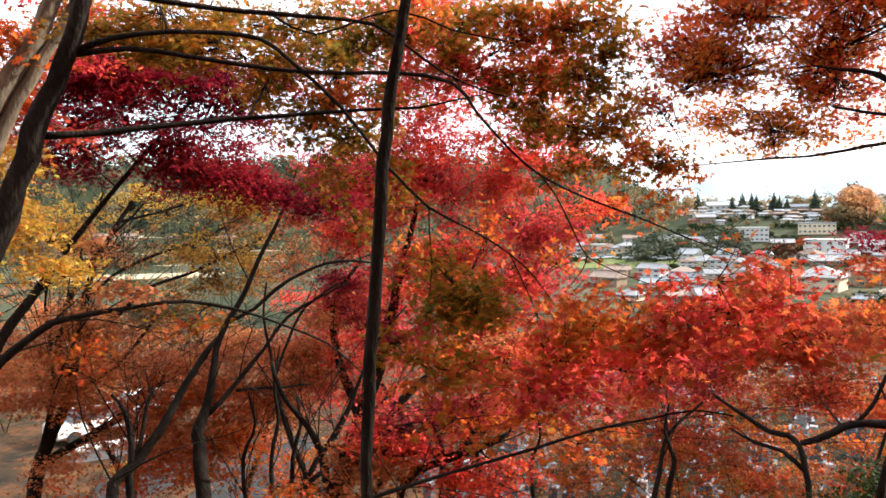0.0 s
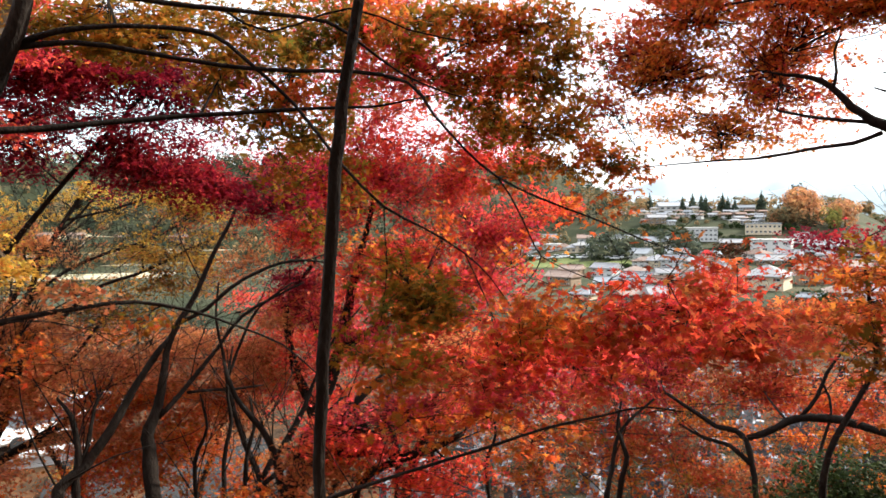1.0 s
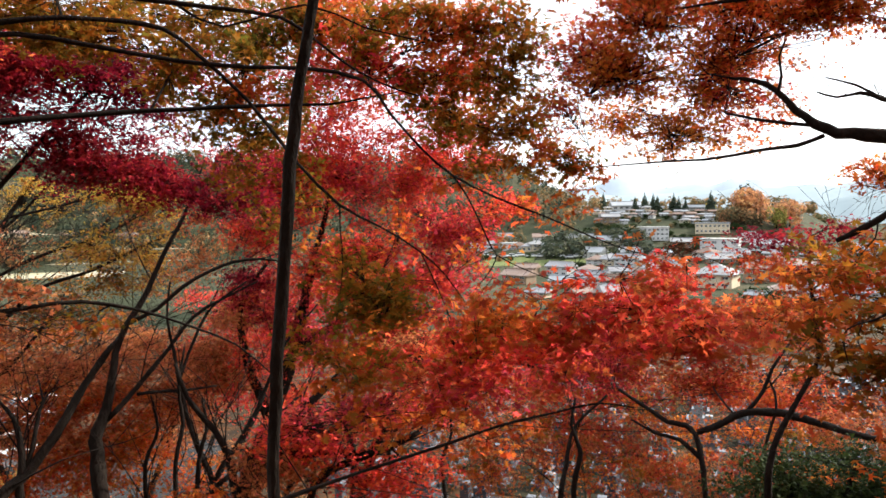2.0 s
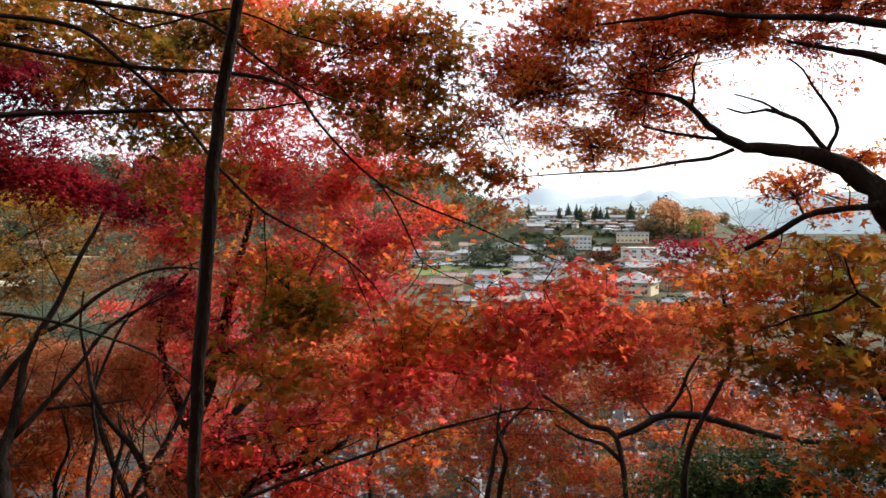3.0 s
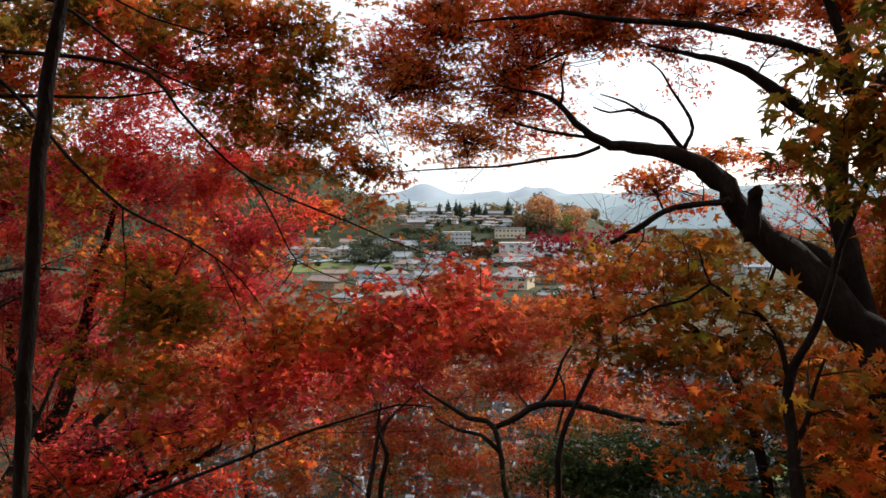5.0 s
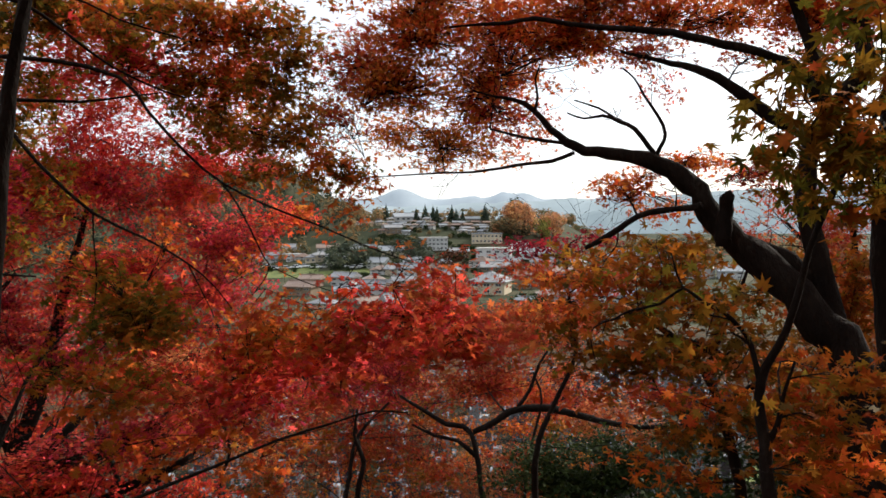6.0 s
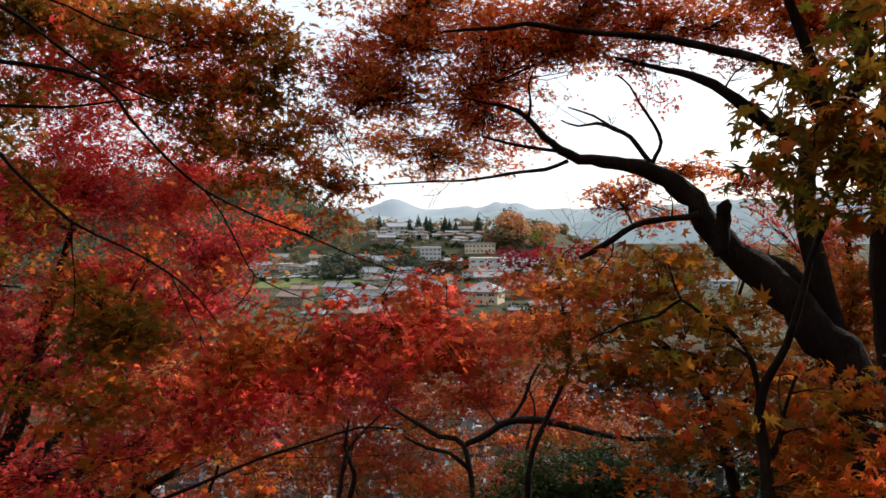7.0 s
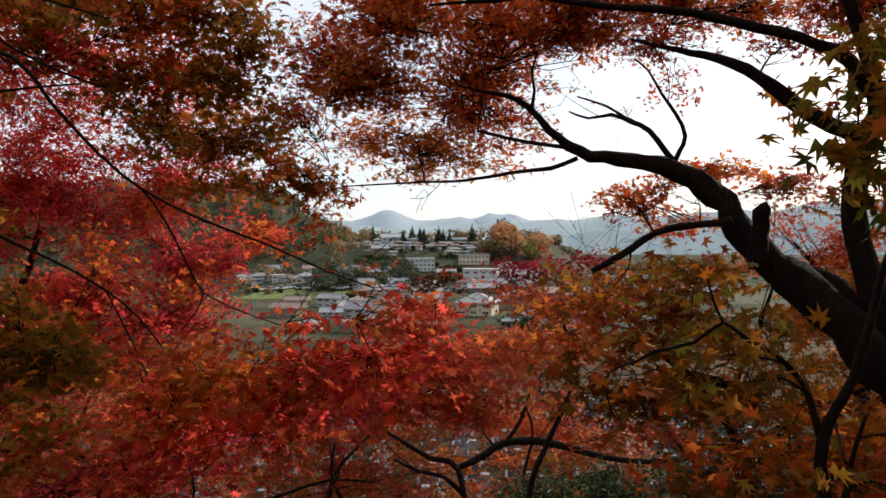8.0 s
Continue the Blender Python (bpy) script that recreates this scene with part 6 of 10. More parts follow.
crimson_maple.pad("crimson", -4.49, 5.17, 2.82, 0.36, 0.14, 393, 0.06, 3)
crimson_maple.pad("crimson", -4.55, 5.19, 3.01, 0.6, 0.25, 843, 0.06, 3)
crimson_maple.pad("crimson", -4.24, 5.7, 2.97, 0.33, 0.14, 480, 0.06, 3)
crimson_maple.pad("crimson", -3.75, 6.02, 2.84, 0.33, 0.14, 480, 0.06, 3)
crimson_maple.pad("crimson", -3.86, 5.82, 2.97, 0.55, 0.25, 1030, 0.06, 3)
crimson_maple.pad("crimson", -5.05, 5.07, 2.98, 0.33, 0.17, 649, 0.06, 3)
crimson_maple.pad("crimson", -5.09, 5.2, 2.7, 0.33, 0.17, 649, 0.06, 3)
crimson_maple.pad("crimson", -4.69, 5.09, 2.83, 0.55, 0.3, 1391, 0.06, 3)
crimson_maple.pad("crimson", -4.94, 5.2, 2.73, 0.33, 0.14, 721, 0.06, 3)
crimson_maple.pad("crimson", -4.39, 5.18, 2.9, 0.33, 0.14, 721, 0.06, 3)
crimson_maple.pad("crimson", -4.54, 5.27, 2.76, 0.55, 0.25, 1545, 0.06, 3)
crimson_maple.pad("crimson", -4.13, 5.41, 2.93, 0.27, 0.12, 353, 0.06, 3)
crimson_maple.pad("crimson", -4.08, 5.94, 2.95, 0.27, 0.12, 353, 0.06, 3)
crimson_maple.pad("crimson", -4.16, 5.62, 2.83, 0.45, 0.23, 758, 0.06, 3)
crimson_maple.pad("crimson", -4.79, 5.27, 2.45, 0.3, 0.11, 393, 0.06, 3)
crimson_maple.pad("crimson", -4.25, 5.22, 2.6, 0.3, 0.11, 393, 0.06, 3)
crimson_maple.pad("crimson", -4.48, 5.38, 2.5, 0.5, 0.2, 843, 0.06, 3)
crimson_maple.pad("crimson", -4.04, 6.2, 2.57, 0.27, 0.11, 236, 0.06, 3)
crimson_maple.pad("crimson", -4.47, 5.83, 2.42, 0.27, 0.11, 236, 0.06, 3)
crimson_maple.pad("crimson", -4.07, 5.76, 2.47, 0.45, 0.2, 505, 0.06, 3)
crimson_maple.pad("crimson", -4.69, 4.85, 2.28, 0.21, 0.1, 214, 0.06, 3)
crimson_maple.pad("crimson", -4.96, 5.44, 2.47, 0.21, 0.1, 214, 0.06, 3)
crimson_maple.pad("crimson", -4.73, 5.15, 2.31, 0.35, 0.18, 459, 0.06, 3)
crimson_maple.pad("crimson", -4.29, 5.55, 2.25, 0.21, 0.08, 344, 0.06, 3)
crimson_maple.pad("crimson", -4.1, 5.69, 2.19, 0.21, 0.08, 344, 0.06, 3)
crimson_maple.pad("crimson", -4.3, 5.61, 2.14, 0.35, 0.15, 737, 0.06, 3)
crimson_maple.pad("crimson", -3.85, 6.12, 2.08, 0.27, 0.09, 629, 0.06, 3)
crimson_maple.pad("crimson", -4.26, 5.75, 2, 0.27, 0.09, 629, 0.06, 3)
crimson_maple.pad("crimson", -4.03, 5.84, 2.07, 0.45, 0.16, 1348, 0.06, 3)
crimson_maple.pad("crimson", -3.73, 5.88, 2.03, 0.27, 0.08, 523, 0.06, 3)
crimson_maple.pad("crimson", -3.41, 5.99, 1.85, 0.27, 0.08, 523, 0.06, 3)
crimson_maple.pad("crimson", -3.7, 6.1, 1.95, 0.45, 0.14, 1121, 0.06, 3)
crimson_maple.pad("crimson", -3.29, 6.71, 1.81, 0.21, 0.07, 298, 0.06, 3)
crimson_maple.pad("crimson", -3.21, 6.62, 1.84, 0.21, 0.07, 298, 0.06, 3)
crimson_maple.pad("crimson", -3.35, 6.34, 1.85, 0.35, 0.13, 639, 0.06, 3)
crimson_maple.pad("crimson", -3.81, 5.88, 2.78, 0.18, 0.11, 131, 0.06, 3)
crimson_maple.pad("crimson", -3.76, 6.17, 2.56, 0.18, 0.11, 131, 0.06, 3)
crimson_maple.pad("crimson", -3.76, 5.97, 2.66, 0.3, 0.2, 280, 0.06, 3)
crimson_maple.pad("crimson", -4.14, 5.54, 3.02, 0.24, 0.08, 131, 0.06, 3)
crimson_maple.pad("crimson", -4.52, 5.61, 3.18, 0.24, 0.08, 131, 0.06, 3)
crimson_maple.pad("crimson", -4.35, 5.39, 3.01, 0.4, 0.15, 280, 0.06, 3)
crimson_maple.pad("crimson", -3.42, 6.45, 2.04, 0.18, 0.11, 157, 0.06, 3)
crimson_maple.pad("crimson", -3.15, 6.84, 2.17, 0.18, 0.11, 157, 0.06, 3)
crimson_maple.pad("crimson", -3.17, 6.43, 2.09, 0.3, 0.2, 337, 0.06, 3)
crimson_maple.pad("crimson", -3.66, 5.78, 2.31, 0.18, 0.06, 65, 0.06, 3)
crimson_maple.pad("crimson", -4.25, 6.09, 2.27, 0.18, 0.06, 65, 0.06, 3)
crimson_maple.pad("crimson", -3.87, 5.95, 2.26, 0.3, 0.1, 140, 0.06, 3)
crimson_maple.pad("crimson", -5.1, 5.18, 2.46, 0.18, 0.14, 196, 0.06, 3)
crimson_maple.pad("crimson", -4.72, 4.79, 2.46, 0.18, 0.14, 196, 0.06, 3)
crimson_maple.pad("crimson", -4.78, 5.05, 2.57, 0.3, 0.25, 421, 0.06, 3)
crimson_maple.pad("crimson", -4.88, 4.8, 2.27, 0.24, 0.08, 157, 0.06, 3)
crimson_maple.pad("crimson", -4.82, 4.72, 2.21, 0.24, 0.08, 157, 0.06, 3)
crimson_maple.pad("crimson", -4.84, 5.04, 2.24, 0.4, 0.15, 337, 0.06, 3)
crimson_maple.pad("crimson", -4.45, 5.39, 2.2, 0.3, 0.07, 170, 0.06, 3)
crimson_maple.pad("crimson", -4.7, 5.26, 2.3, 0.3, 0.07, 170, 0.06, 3)
crimson_maple.pad("crimson", -4.44, 5.45, 2.3, 0.5, 0.13, 365, 0.06, 3)
crimson_maple.pad("crimson", -3.8, 6.36, 2.43, 0.21, 0.07, 99, 0.06, 3)
crimson_maple.pad("crimson", -4.14, 6.01, 2.39, 0.21, 0.07, 99, 0.06, 3)
crimson_maple.pad("crimson", -3.82, 5.97, 2.4, 0.35, 0.13, 213, 0.06, 3)
crimson_maple.pad("crimson", -4.03, 5.55, 2.75, 0.27, 0.08, 206, 0.06, 3)
crimson_maple.pad("crimson", -4.01, 5.91, 2.64, 0.27, 0.08, 206, 0.06, 3)
crimson_maple.pad("crimson", -4.15, 5.66, 2.67, 0.45, 0.15, 442, 0.06, 3)
crimson_maple.pad("crimson", -3.89, 6.15, 2.74, 0.21, 0.11, 183, 0.06, 3)
crimson_maple.pad("crimson", -3.6, 6.17, 2.97, 0.21, 0.11, 183, 0.06, 3)
crimson_maple.pad("crimson", -3.59, 6.06, 2.8, 0.35, 0.2, 393, 0.06, 3)
crimson_maple.pad("crimson", -3.46, 6.44, 1.9, 0.21, 0.08, 229, 0.06, 3)
crimson_maple.pad("crimson", -3.65, 6.02, 1.98, 0.21, 0.08, 229, 0.06, 3)
crimson_maple.pad("crimson", -3.5, 6.23, 1.99, 0.35, 0.15, 491, 0.06, 3)
crimson_maple.pad("crimson", -4.88, 5.2, 2.09, 0.18, 0.06, 91, 0.06, 3)
crimson_maple.pad("crimson", -4.98, 5.3, 2.07, 0.18, 0.06, 91, 0.06, 3)
crimson_maple.pad("crimson", -4.66, 5.25, 2.09, 0.3, 0.1, 196, 0.06, 3)
crimson_maple.fray(40, 0.6)
crimson_maple.finish()

scarlet_maple = Tree("maple_tree", "vivid scarlet maple glowing in the sun", 105)
scarlet_maple.limb((-4.31, 7.71, -2.11, 0.1351), (-4.22, 8.08, -1.45, 0.1167), (-4.09, 8.42, -0.74, 0.0921), (-3.91, 8.72, 0.04, 0.0737), (-3.82, 8.87, 0.72, 0.0553), (-3.7, 8.97, 1.27, 0.0369), (-3.57, 9.04, 1.82, 0.0246), ground=True)
scarlet_maple.limb((-4.09, 8.42, -0.74, 0.0676), (-4.38, 8.44, -0.07, 0.0491), (-4.48, 8.5, 0.6, 0.0307), (-4.2, 8.72, 1.14, 0.0184))
scarlet_maple.limb((-3.91, 8.72, 0.04, 0.0553), (-3.43, 9, 0.36, 0.0369), (-2.79, 9.29, 0.7, 0.0246), (-2.26, 9.48, 0.97, 0.0154))
scarlet_maple.bough("scarlet", -3.71, 8.64, 2.28, 0.36, 0.17, 543, 0.07, 3)
scarlet_maple.bough("scarlet", -3.65, 9.39, 2.03, 0.36, 0.17, 543, 0.07, 3)
scarlet_maple.bough("scarlet", -3.43, 9.09, 2.24, 0.60, 0.31, 1164, 0.07, 3)
scarlet_maple.bough("scarlet", -4.02, 9.08, 2.26, 0.32, 0.17, 362, 0.07, 3)
scarlet_maple.bough("scarlet", -4.65, 9.01, 2.07, 0.32, 0.17, 362, 0.07, 3)
scarlet_maple.bough("scarlet", -4.06, 8.8, 2.04, 0.53, 0.31, 776, 0.07, 3)
scarlet_maple.bough("scarlet", -4.26, 9.07, 2.42, 0.32, 0.14, 230, 0.07, 3)
scarlet_maple.bough("scarlet", -4.64, 9.01, 2.42, 0.32, 0.14, 230, 0.07, 3)
scarlet_maple.bough("scarlet", -4.27, 8.65, 2.55, 0.53, 0.26, 494, 0.07, 3)
scarlet_maple.bough("scarlet", -3.55, 8.64, 2.65, 0.32, 0.14, 256, 0.07, 3)
scarlet_maple.bough("scarlet", -3.5, 8.79, 2.3, 0.32, 0.14, 256, 0.07, 3)
scarlet_maple.bough("scarlet", -3.67, 8.96, 2.5, 0.53, 0.26, 549, 0.07, 3)
scarlet_maple.bough("scarlet", -3.52, 9.36, 2.48, 0.32, 0.14, 256, 0.07, 3)
scarlet_maple.bough("scarlet", -3.55, 9.49, 2.61, 0.32, 0.14, 256, 0.07, 3)
scarlet_maple.bough("scarlet", -3.03, 9.22, 2.49, 0.53, 0.26, 549, 0.07, 3)
scarlet_maple.bough("scarlet", -2.19, 9.63, 2.4, 0.32, 0.14, 230, 0.07, 3)
scarlet_maple.bough("scarlet", -2.15, 9.56, 2.64, 0.32, 0.14, 230, 0.07, 3)
scarlet_maple.bough("scarlet", -2.44, 9.41, 2.52, 0.53, 0.26, 494, 0.07, 3)
scarlet_maple.bough("pink", -4.65, 8.24, 2.46, 0.24, 0.10, 81, 0.07, 3)
scarlet_maple.bough("pink", -4.72, 8.37, 2.23, 0.24, 0.10, 81, 0.07, 3)
scarlet_maple.bough("pink", -4.64, 8.45, 2.35, 0.40, 0.19, 174, 0.07, 3)
scarlet_maple.bough("scarlet", -2.05, 9.49, 2.55, 0.28, 0.14, 156, 0.07, 3)
scarlet_maple.bough("scarlet", -1.59, 9.49, 2.25, 0.28, 0.14, 156, 0.07, 3)
scarlet_maple.bough("scarlet", -1.85, 9.57, 2.4, 0.47, 0.26, 336, 0.07, 3)
scarlet_maple.bough("scarlet", -1.42, 9.93, 1.76, 0.28, 0.17, 316, 0.07, 3)
scarlet_maple.bough("scarlet", -1.47, 10.19, 1.74, 0.28, 0.17, 316, 0.07, 3)
scarlet_maple.bough("scarlet", -1.73, 9.63, 1.79, 0.47, 0.31, 679, 0.07, 3)
scarlet_maple.bough("scarlet", -2.44, 9.19, 2.39, 0.32, 0.15, 326, 0.07, 3)
scarlet_maple.bough("scarlet", -2.47, 9.93, 2.43, 0.32, 0.15, 326, 0.07, 3)
scarlet_maple.bough("scarlet", -2.51, 9.42, 2.22, 0.53, 0.28, 699, 0.07, 3)
scarlet_maple.bough("pink", -2.6, 9.6, 2.1, 0.40, 0.23, 726, 0.07, 3)
scarlet_maple.bough("pink", -3.26, 8.88, 2.13, 0.40, 0.23, 726, 0.07, 3)
scarlet_maple.bough("pink", -2.98, 9.27, 1.95, 0.66, 0.42, 1558, 0.07, 3)
scarlet_maple.bough("scarlet", -4.16, 8.96, 2.05, 0.36, 0.21, 594, 0.07, 3)
scarlet_maple.bough("scarlet", -4.24, 8.81, 1.95, 0.36, 0.21, 594, 0.07, 3)
scarlet_maple.bough("scarlet", -3.82, 8.93, 1.83, 0.60, 0.39, 1274, 0.07, 3)
scarlet_maple.bough("pink", -2.31, 9.34, 1.49, 0.32, 0.21, 491, 0.07, 3)
scarlet_maple.bough("pink", -2.75, 9.53, 1.99, 0.32, 0.21, 491, 0.07, 3)
scarlet_maple.bough("pink", -2.53, 9.43, 1.73, 0.53, 0.39, 1052, 0.07, 3)
scarlet_maple.bough("pink", -1.91, 9.97, 1.41, 0.24, 0.19, 331, 0.07, 3)
scarlet_maple.bough("pink", -1.82, 9.54, 1.46, 0.24, 0.19, 331, 0.07, 3)
scarlet_maple.bough("pink", -2.13, 9.54, 1.45, 0.40, 0.34, 709, 0.07, 3)
scarlet_maple.bough("scarlet", -3.65, 9.48, 1.17, 0.44, 0.23, 856, 0.07, 3)
scarlet_maple.bough("scarlet", -3.14, 8.98, 1.06, 0.44, 0.23, 856, 0.07, 3)
scarlet_maple.bough("scarlet", -2.99, 9.27, 1.32, 0.73, 0.42, 1836, 0.07, 3)
scarlet_maple.bough("pink", -2.23, 9.15, 0.86, 0.32, 0.21, 528, 0.07, 3)
scarlet_maple.bough("pink", -2.3, 9.48, 1.38, 0.32, 0.21, 528, 0.07, 3)
scarlet_maple.bough("pink", -2.33, 9.47, 1.11, 0.53, 0.39, 1132, 0.07, 3)
scarlet_maple.bough("scarlet", -4.32, 8.72, 1.36, 0.36, 0.21, 509, 0.07, 3)
scarlet_maple.bough("scarlet", -4.66, 8.81, 1.46, 0.36, 0.21, 509, 0.07, 3)
scarlet_maple.bough("scarlet", -4.19, 8.74, 1.63, 0.60, 0.39, 1092, 0.07, 3)
scarlet_maple.bough("scarlet", -3.26, 9.27, 1.02, 0.40, 0.25, 792, 0.07, 3)
scarlet_maple.bough("scarlet", -3.31, 9.37, 1.1, 0.40, 0.25, 792, 0.07, 3)
scarlet_maple.bough("scarlet", -3.7, 8.96, 1.06, 0.66, 0.46, 1700, 0.07, 3)
scarlet_maple.bough("scarlet", -2.83, 9.15, 0.26, 0.44, 0.25, 810, 0.07, 3)
scarlet_maple.bough("scarlet", -2.63, 9.02, 0.91, 0.44, 0.25, 810, 0.07, 3)
scarlet_maple.bough("scarlet", -2.65, 9.32, 0.56, 0.73, 0.46, 1736, 0.07, 3)
scarlet_maple.bough("pink", -4.47, 8.41, 0.63, 0.40, 0.21, 566, 0.07, 3)
scarlet_maple.bough("pink", -4.39, 8.9, 0.82, 0.40, 0.21, 566, 0.07, 3)
scarlet_maple.bough("pink", -4.06, 8.73, 0.59, 0.66, 0.39, 1213, 0.07, 3)
scarlet_maple.bough("crimson", -4.39, 8.55, 0.76, 0.20, 0.17, 188, 0.07, 3)
scarlet_maple.bough("crimson", -4.41, 9.06, 0.98, 0.20, 0.17, 188, 0.07, 3)
scarlet_maple.bough("crimson", -4.43, 8.57, 0.98, 0.33, 0.31, 404, 0.07, 3)
scarlet_maple.bough("crimson", -4.05, 8.54, 0.41, 0.24, 0.13, 152, 0.07, 3)
scarlet_maple.bough("crimson", -4.54, 8.68, 0.65, 0.24, 0.13, 152, 0.07, 3)
scarlet_maple.bough("crimson", -4.3, 8.6, 0.53, 0.40, 0.23, 327, 0.07, 3)
scarlet_maple.bough("scarlet", -3.32, 9.34, 0.73, 0.36, 0.25, 611, 0.07, 3)
scarlet_maple.bough("scarlet", -3.43, 9.52, 0.71, 0.36, 0.25, 611, 0.07, 3)
scarlet_maple.bough("scarlet", -3.17, 9.12, 0.43, 0.60, 0.46, 1311, 0.07, 3)
scarlet_maple.bough("pink", -2.16, 9.17, 1.08, 0.28, 0.25, 396, 0.07, 3)
scarlet_maple.bough("pink", -2.43, 9.74, 0.79, 0.28, 0.25, 396, 0.07, 3)
scarlet_maple.bough("pink", -1.99, 9.53, 0.83, 0.47, 0.46, 850, 0.07, 3)
scarlet_maple.bough("pink", -4.4, 8.83, 1.46, 0.20, 0.13, 98, 0.07, 3)
scarlet_maple.bough("pink", -4.38, 8.89, 1.52, 0.20, 0.13, 98, 0.07, 3)
scarlet_maple.bough("pink", -4.49, 8.57, 1.56, 0.33, 0.23, 212, 0.07, 3)
scarlet_maple.bough("pink", -3.88, 8.51, 0.28, 0.40, 0.21, 424, 0.07, 3)
scarlet_maple.bough("pink", -3.41, 8.79, 0.3, 0.40, 0.21, 424, 0.07, 3)
scarlet_maple.bough("pink", -3.66, 8.84, 0.03, 0.66, 0.39, 910, 0.07, 3)
scarlet_maple.bough("scarlet", -4.75, 8.47, -0.32, 0.44, 0.25, 560, 0.07, 3)
scarlet_maple.bough("scarlet", -4.78, 8.44, 0.08, 0.44, 0.25, 560, 0.07, 3)
scarlet_maple.bough("scarlet", -4.27, 8.5, -0.08, 0.73, 0.46, 1201, 0.07, 3)
scarlet_maple.bough("scarlet", -2.84, 9.32, 2.67, 0.47, 0.17, 407, 0.07, 3)
scarlet_maple.bough("scarlet", -3.24, 8.79, 2.82, 0.47, 0.17, 407, 0.07, 3)
scarlet_maple.bough("scarlet", -3.4, 9.06, 2.64, 0.80, 0.31, 874, 0.07, 3)
scarlet_maple.bough("scarlet", -4.2, 8.52, 3.88, 0.51, 0.30, 515, 0.07, 3)
scarlet_maple.bough("scarlet", -3.7, 8.7, 3.27, 0.51, 0.30, 515, 0.07, 3)
scarlet_maple.bough("scarlet", -4.18, 8.53, 3.51, 0.86, 0.54, 1104, 0.07, 3)
scarlet_maple.bough("scarlet", -3.06, 9.22, 4.28, 0.56, 0.34, 845, 0.07, 3)
scarlet_maple.bough("scarlet", -3.57, 8.58, 4.07, 0.56, 0.34, 845, 0.07, 3)
scarlet_maple.bough("scarlet", -3.18, 8.93, 3.82, 0.93, 0.62, 1812, 0.07, 3)
scarlet_maple.bough("orange", -5.02, 8.58, 3.46, 0.40, 0.21, 188, 0.07, 3)
scarlet_maple.bough("orange", -4.39, 8.56, 3.68, 0.40, 0.21, 188, 0.07, 3)
scarlet_maple.bough("orange", -4.73, 8.17, 3.62, 0.66, 0.39, 404, 0.07, 3)
scarlet_maple.bough("scarlet", -3.01, 9.06, 3.49, 0.47, 0.25, 543, 0.07, 3)
scarlet_maple.bough("scarlet", -3.78, 8.7, 3.05, 0.47, 0.25, 543, 0.07, 3)
scarlet_maple.bough("scarlet", -3.36, 8.98, 3.24, 0.80, 0.46, 1164, 0.07, 3)
scarlet_maple.bough("scarlet", -2.47, 9.65, 3.17, 0.36, 0.25, 254, 0.07, 3)
scarlet_maple.bough("scarlet", -1.9, 10.01, 2.68, 0.36, 0.25, 254, 0.07, 3)
scarlet_maple.bough("scarlet", -2.1, 9.46, 2.88, 0.60, 0.46, 546, 0.07, 3)
scarlet_maple.bough("olive", -5.14, 8.35, 3.89, 0.44, 0.17, 165, 0.07, 3)
scarlet_maple.bough("olive", -5.44, 7.64, 4, 0.44, 0.17, 165, 0.07, 3)
scarlet_maple.bough("olive", -4.99, 7.89, 3.98, 0.73, 0.31, 355, 0.07, 3)
scarlet_maple.bough("orange", -3.43, 8.87, 4.3, 0.51, 0.21, 367, 0.07, 3)
scarlet_maple.bough("orange", -4.38, 8.51, 4.23, 0.51, 0.21, 367, 0.07, 3)
scarlet_maple.bough("orange", -3.76, 8.6, 4.07, 0.86, 0.39, 788, 0.07, 3)
scarlet_maple.bough("scarlet", -4.17, 8.91, 2.04, 0.24, 0.17, 135, 0.07, 3)
scarlet_maple.bough("scarlet", -4.33, 8.79, 2.05, 0.24, 0.17, 135, 0.07, 3)
scarlet_maple.bough("scarlet", -4.17, 8.73, 2.25, 0.40, 0.31, 290, 0.07, 3)
scarlet_maple.bough("scarlet", -3.05, 8.8, 3.07, 0.47, 0.25, 475, 0.07, 3)
scarlet_maple.bough("scarlet", -2.24, 9.67, 2.83, 0.47, 0.25, 475, 0.07, 3)
scarlet_maple.bough("scarlet", -2.61, 9.3, 3.03, 0.80, 0.46, 1019, 0.07, 3)
scarlet_maple.bough("scarlet", -3.77, 9.2, 2.75, 0.32, 0.17, 150, 0.07, 3)
scarlet_maple.bough("scarlet", -3.37, 8.98, 2.93, 0.32, 0.17, 150, 0.07, 3)
scarlet_maple.bough("scarlet", -3.76, 8.86, 2.92, 0.53, 0.31, 323, 0.07, 3)
scarlet_maple.bough("pink", -1.63, 9.29, 3.61, 0.36, 0.30, 296, 0.07, 3)
scarlet_maple.bough("pink", -1.75, 9.4, 3.25, 0.36, 0.30, 296, 0.07, 3)
scarlet_maple.bough("pink", -2.06, 9.36, 3.53, 0.60, 0.54, 636, 0.07, 3)
scarlet_maple.fray(120, 1.0)
scarlet_maple.finish()

yellow_maple = Tree("maple_tree", "half-bare maple with fine dark twigs and yellow leaves", 106)
yellow_maple.limb((-6.91, 6.16, -1.91, 0.0844), (-7.03, 6.37, -1.29, 0.0764), (-7.06, 6.51, -0.93, 0.0683), (-7.02, 6.72, -0.55, 0.0603), (-6.99, 6.86, -0.23, 0.0542), (-6.99, 6.95, 0.07, 0.0482), (-7, 7.01, 0.38, 0.0402), (-6.99, 7.08, 0.7, 0.0342), (-6.91, 7.23, 1.21, 0.0281), (-6.74, 7.42, 1.66, 0.0241), (-6.55, 7.6, 2.06, 0.0201), (-6.35, 7.76, 2.4, 0.0121), ground=True)
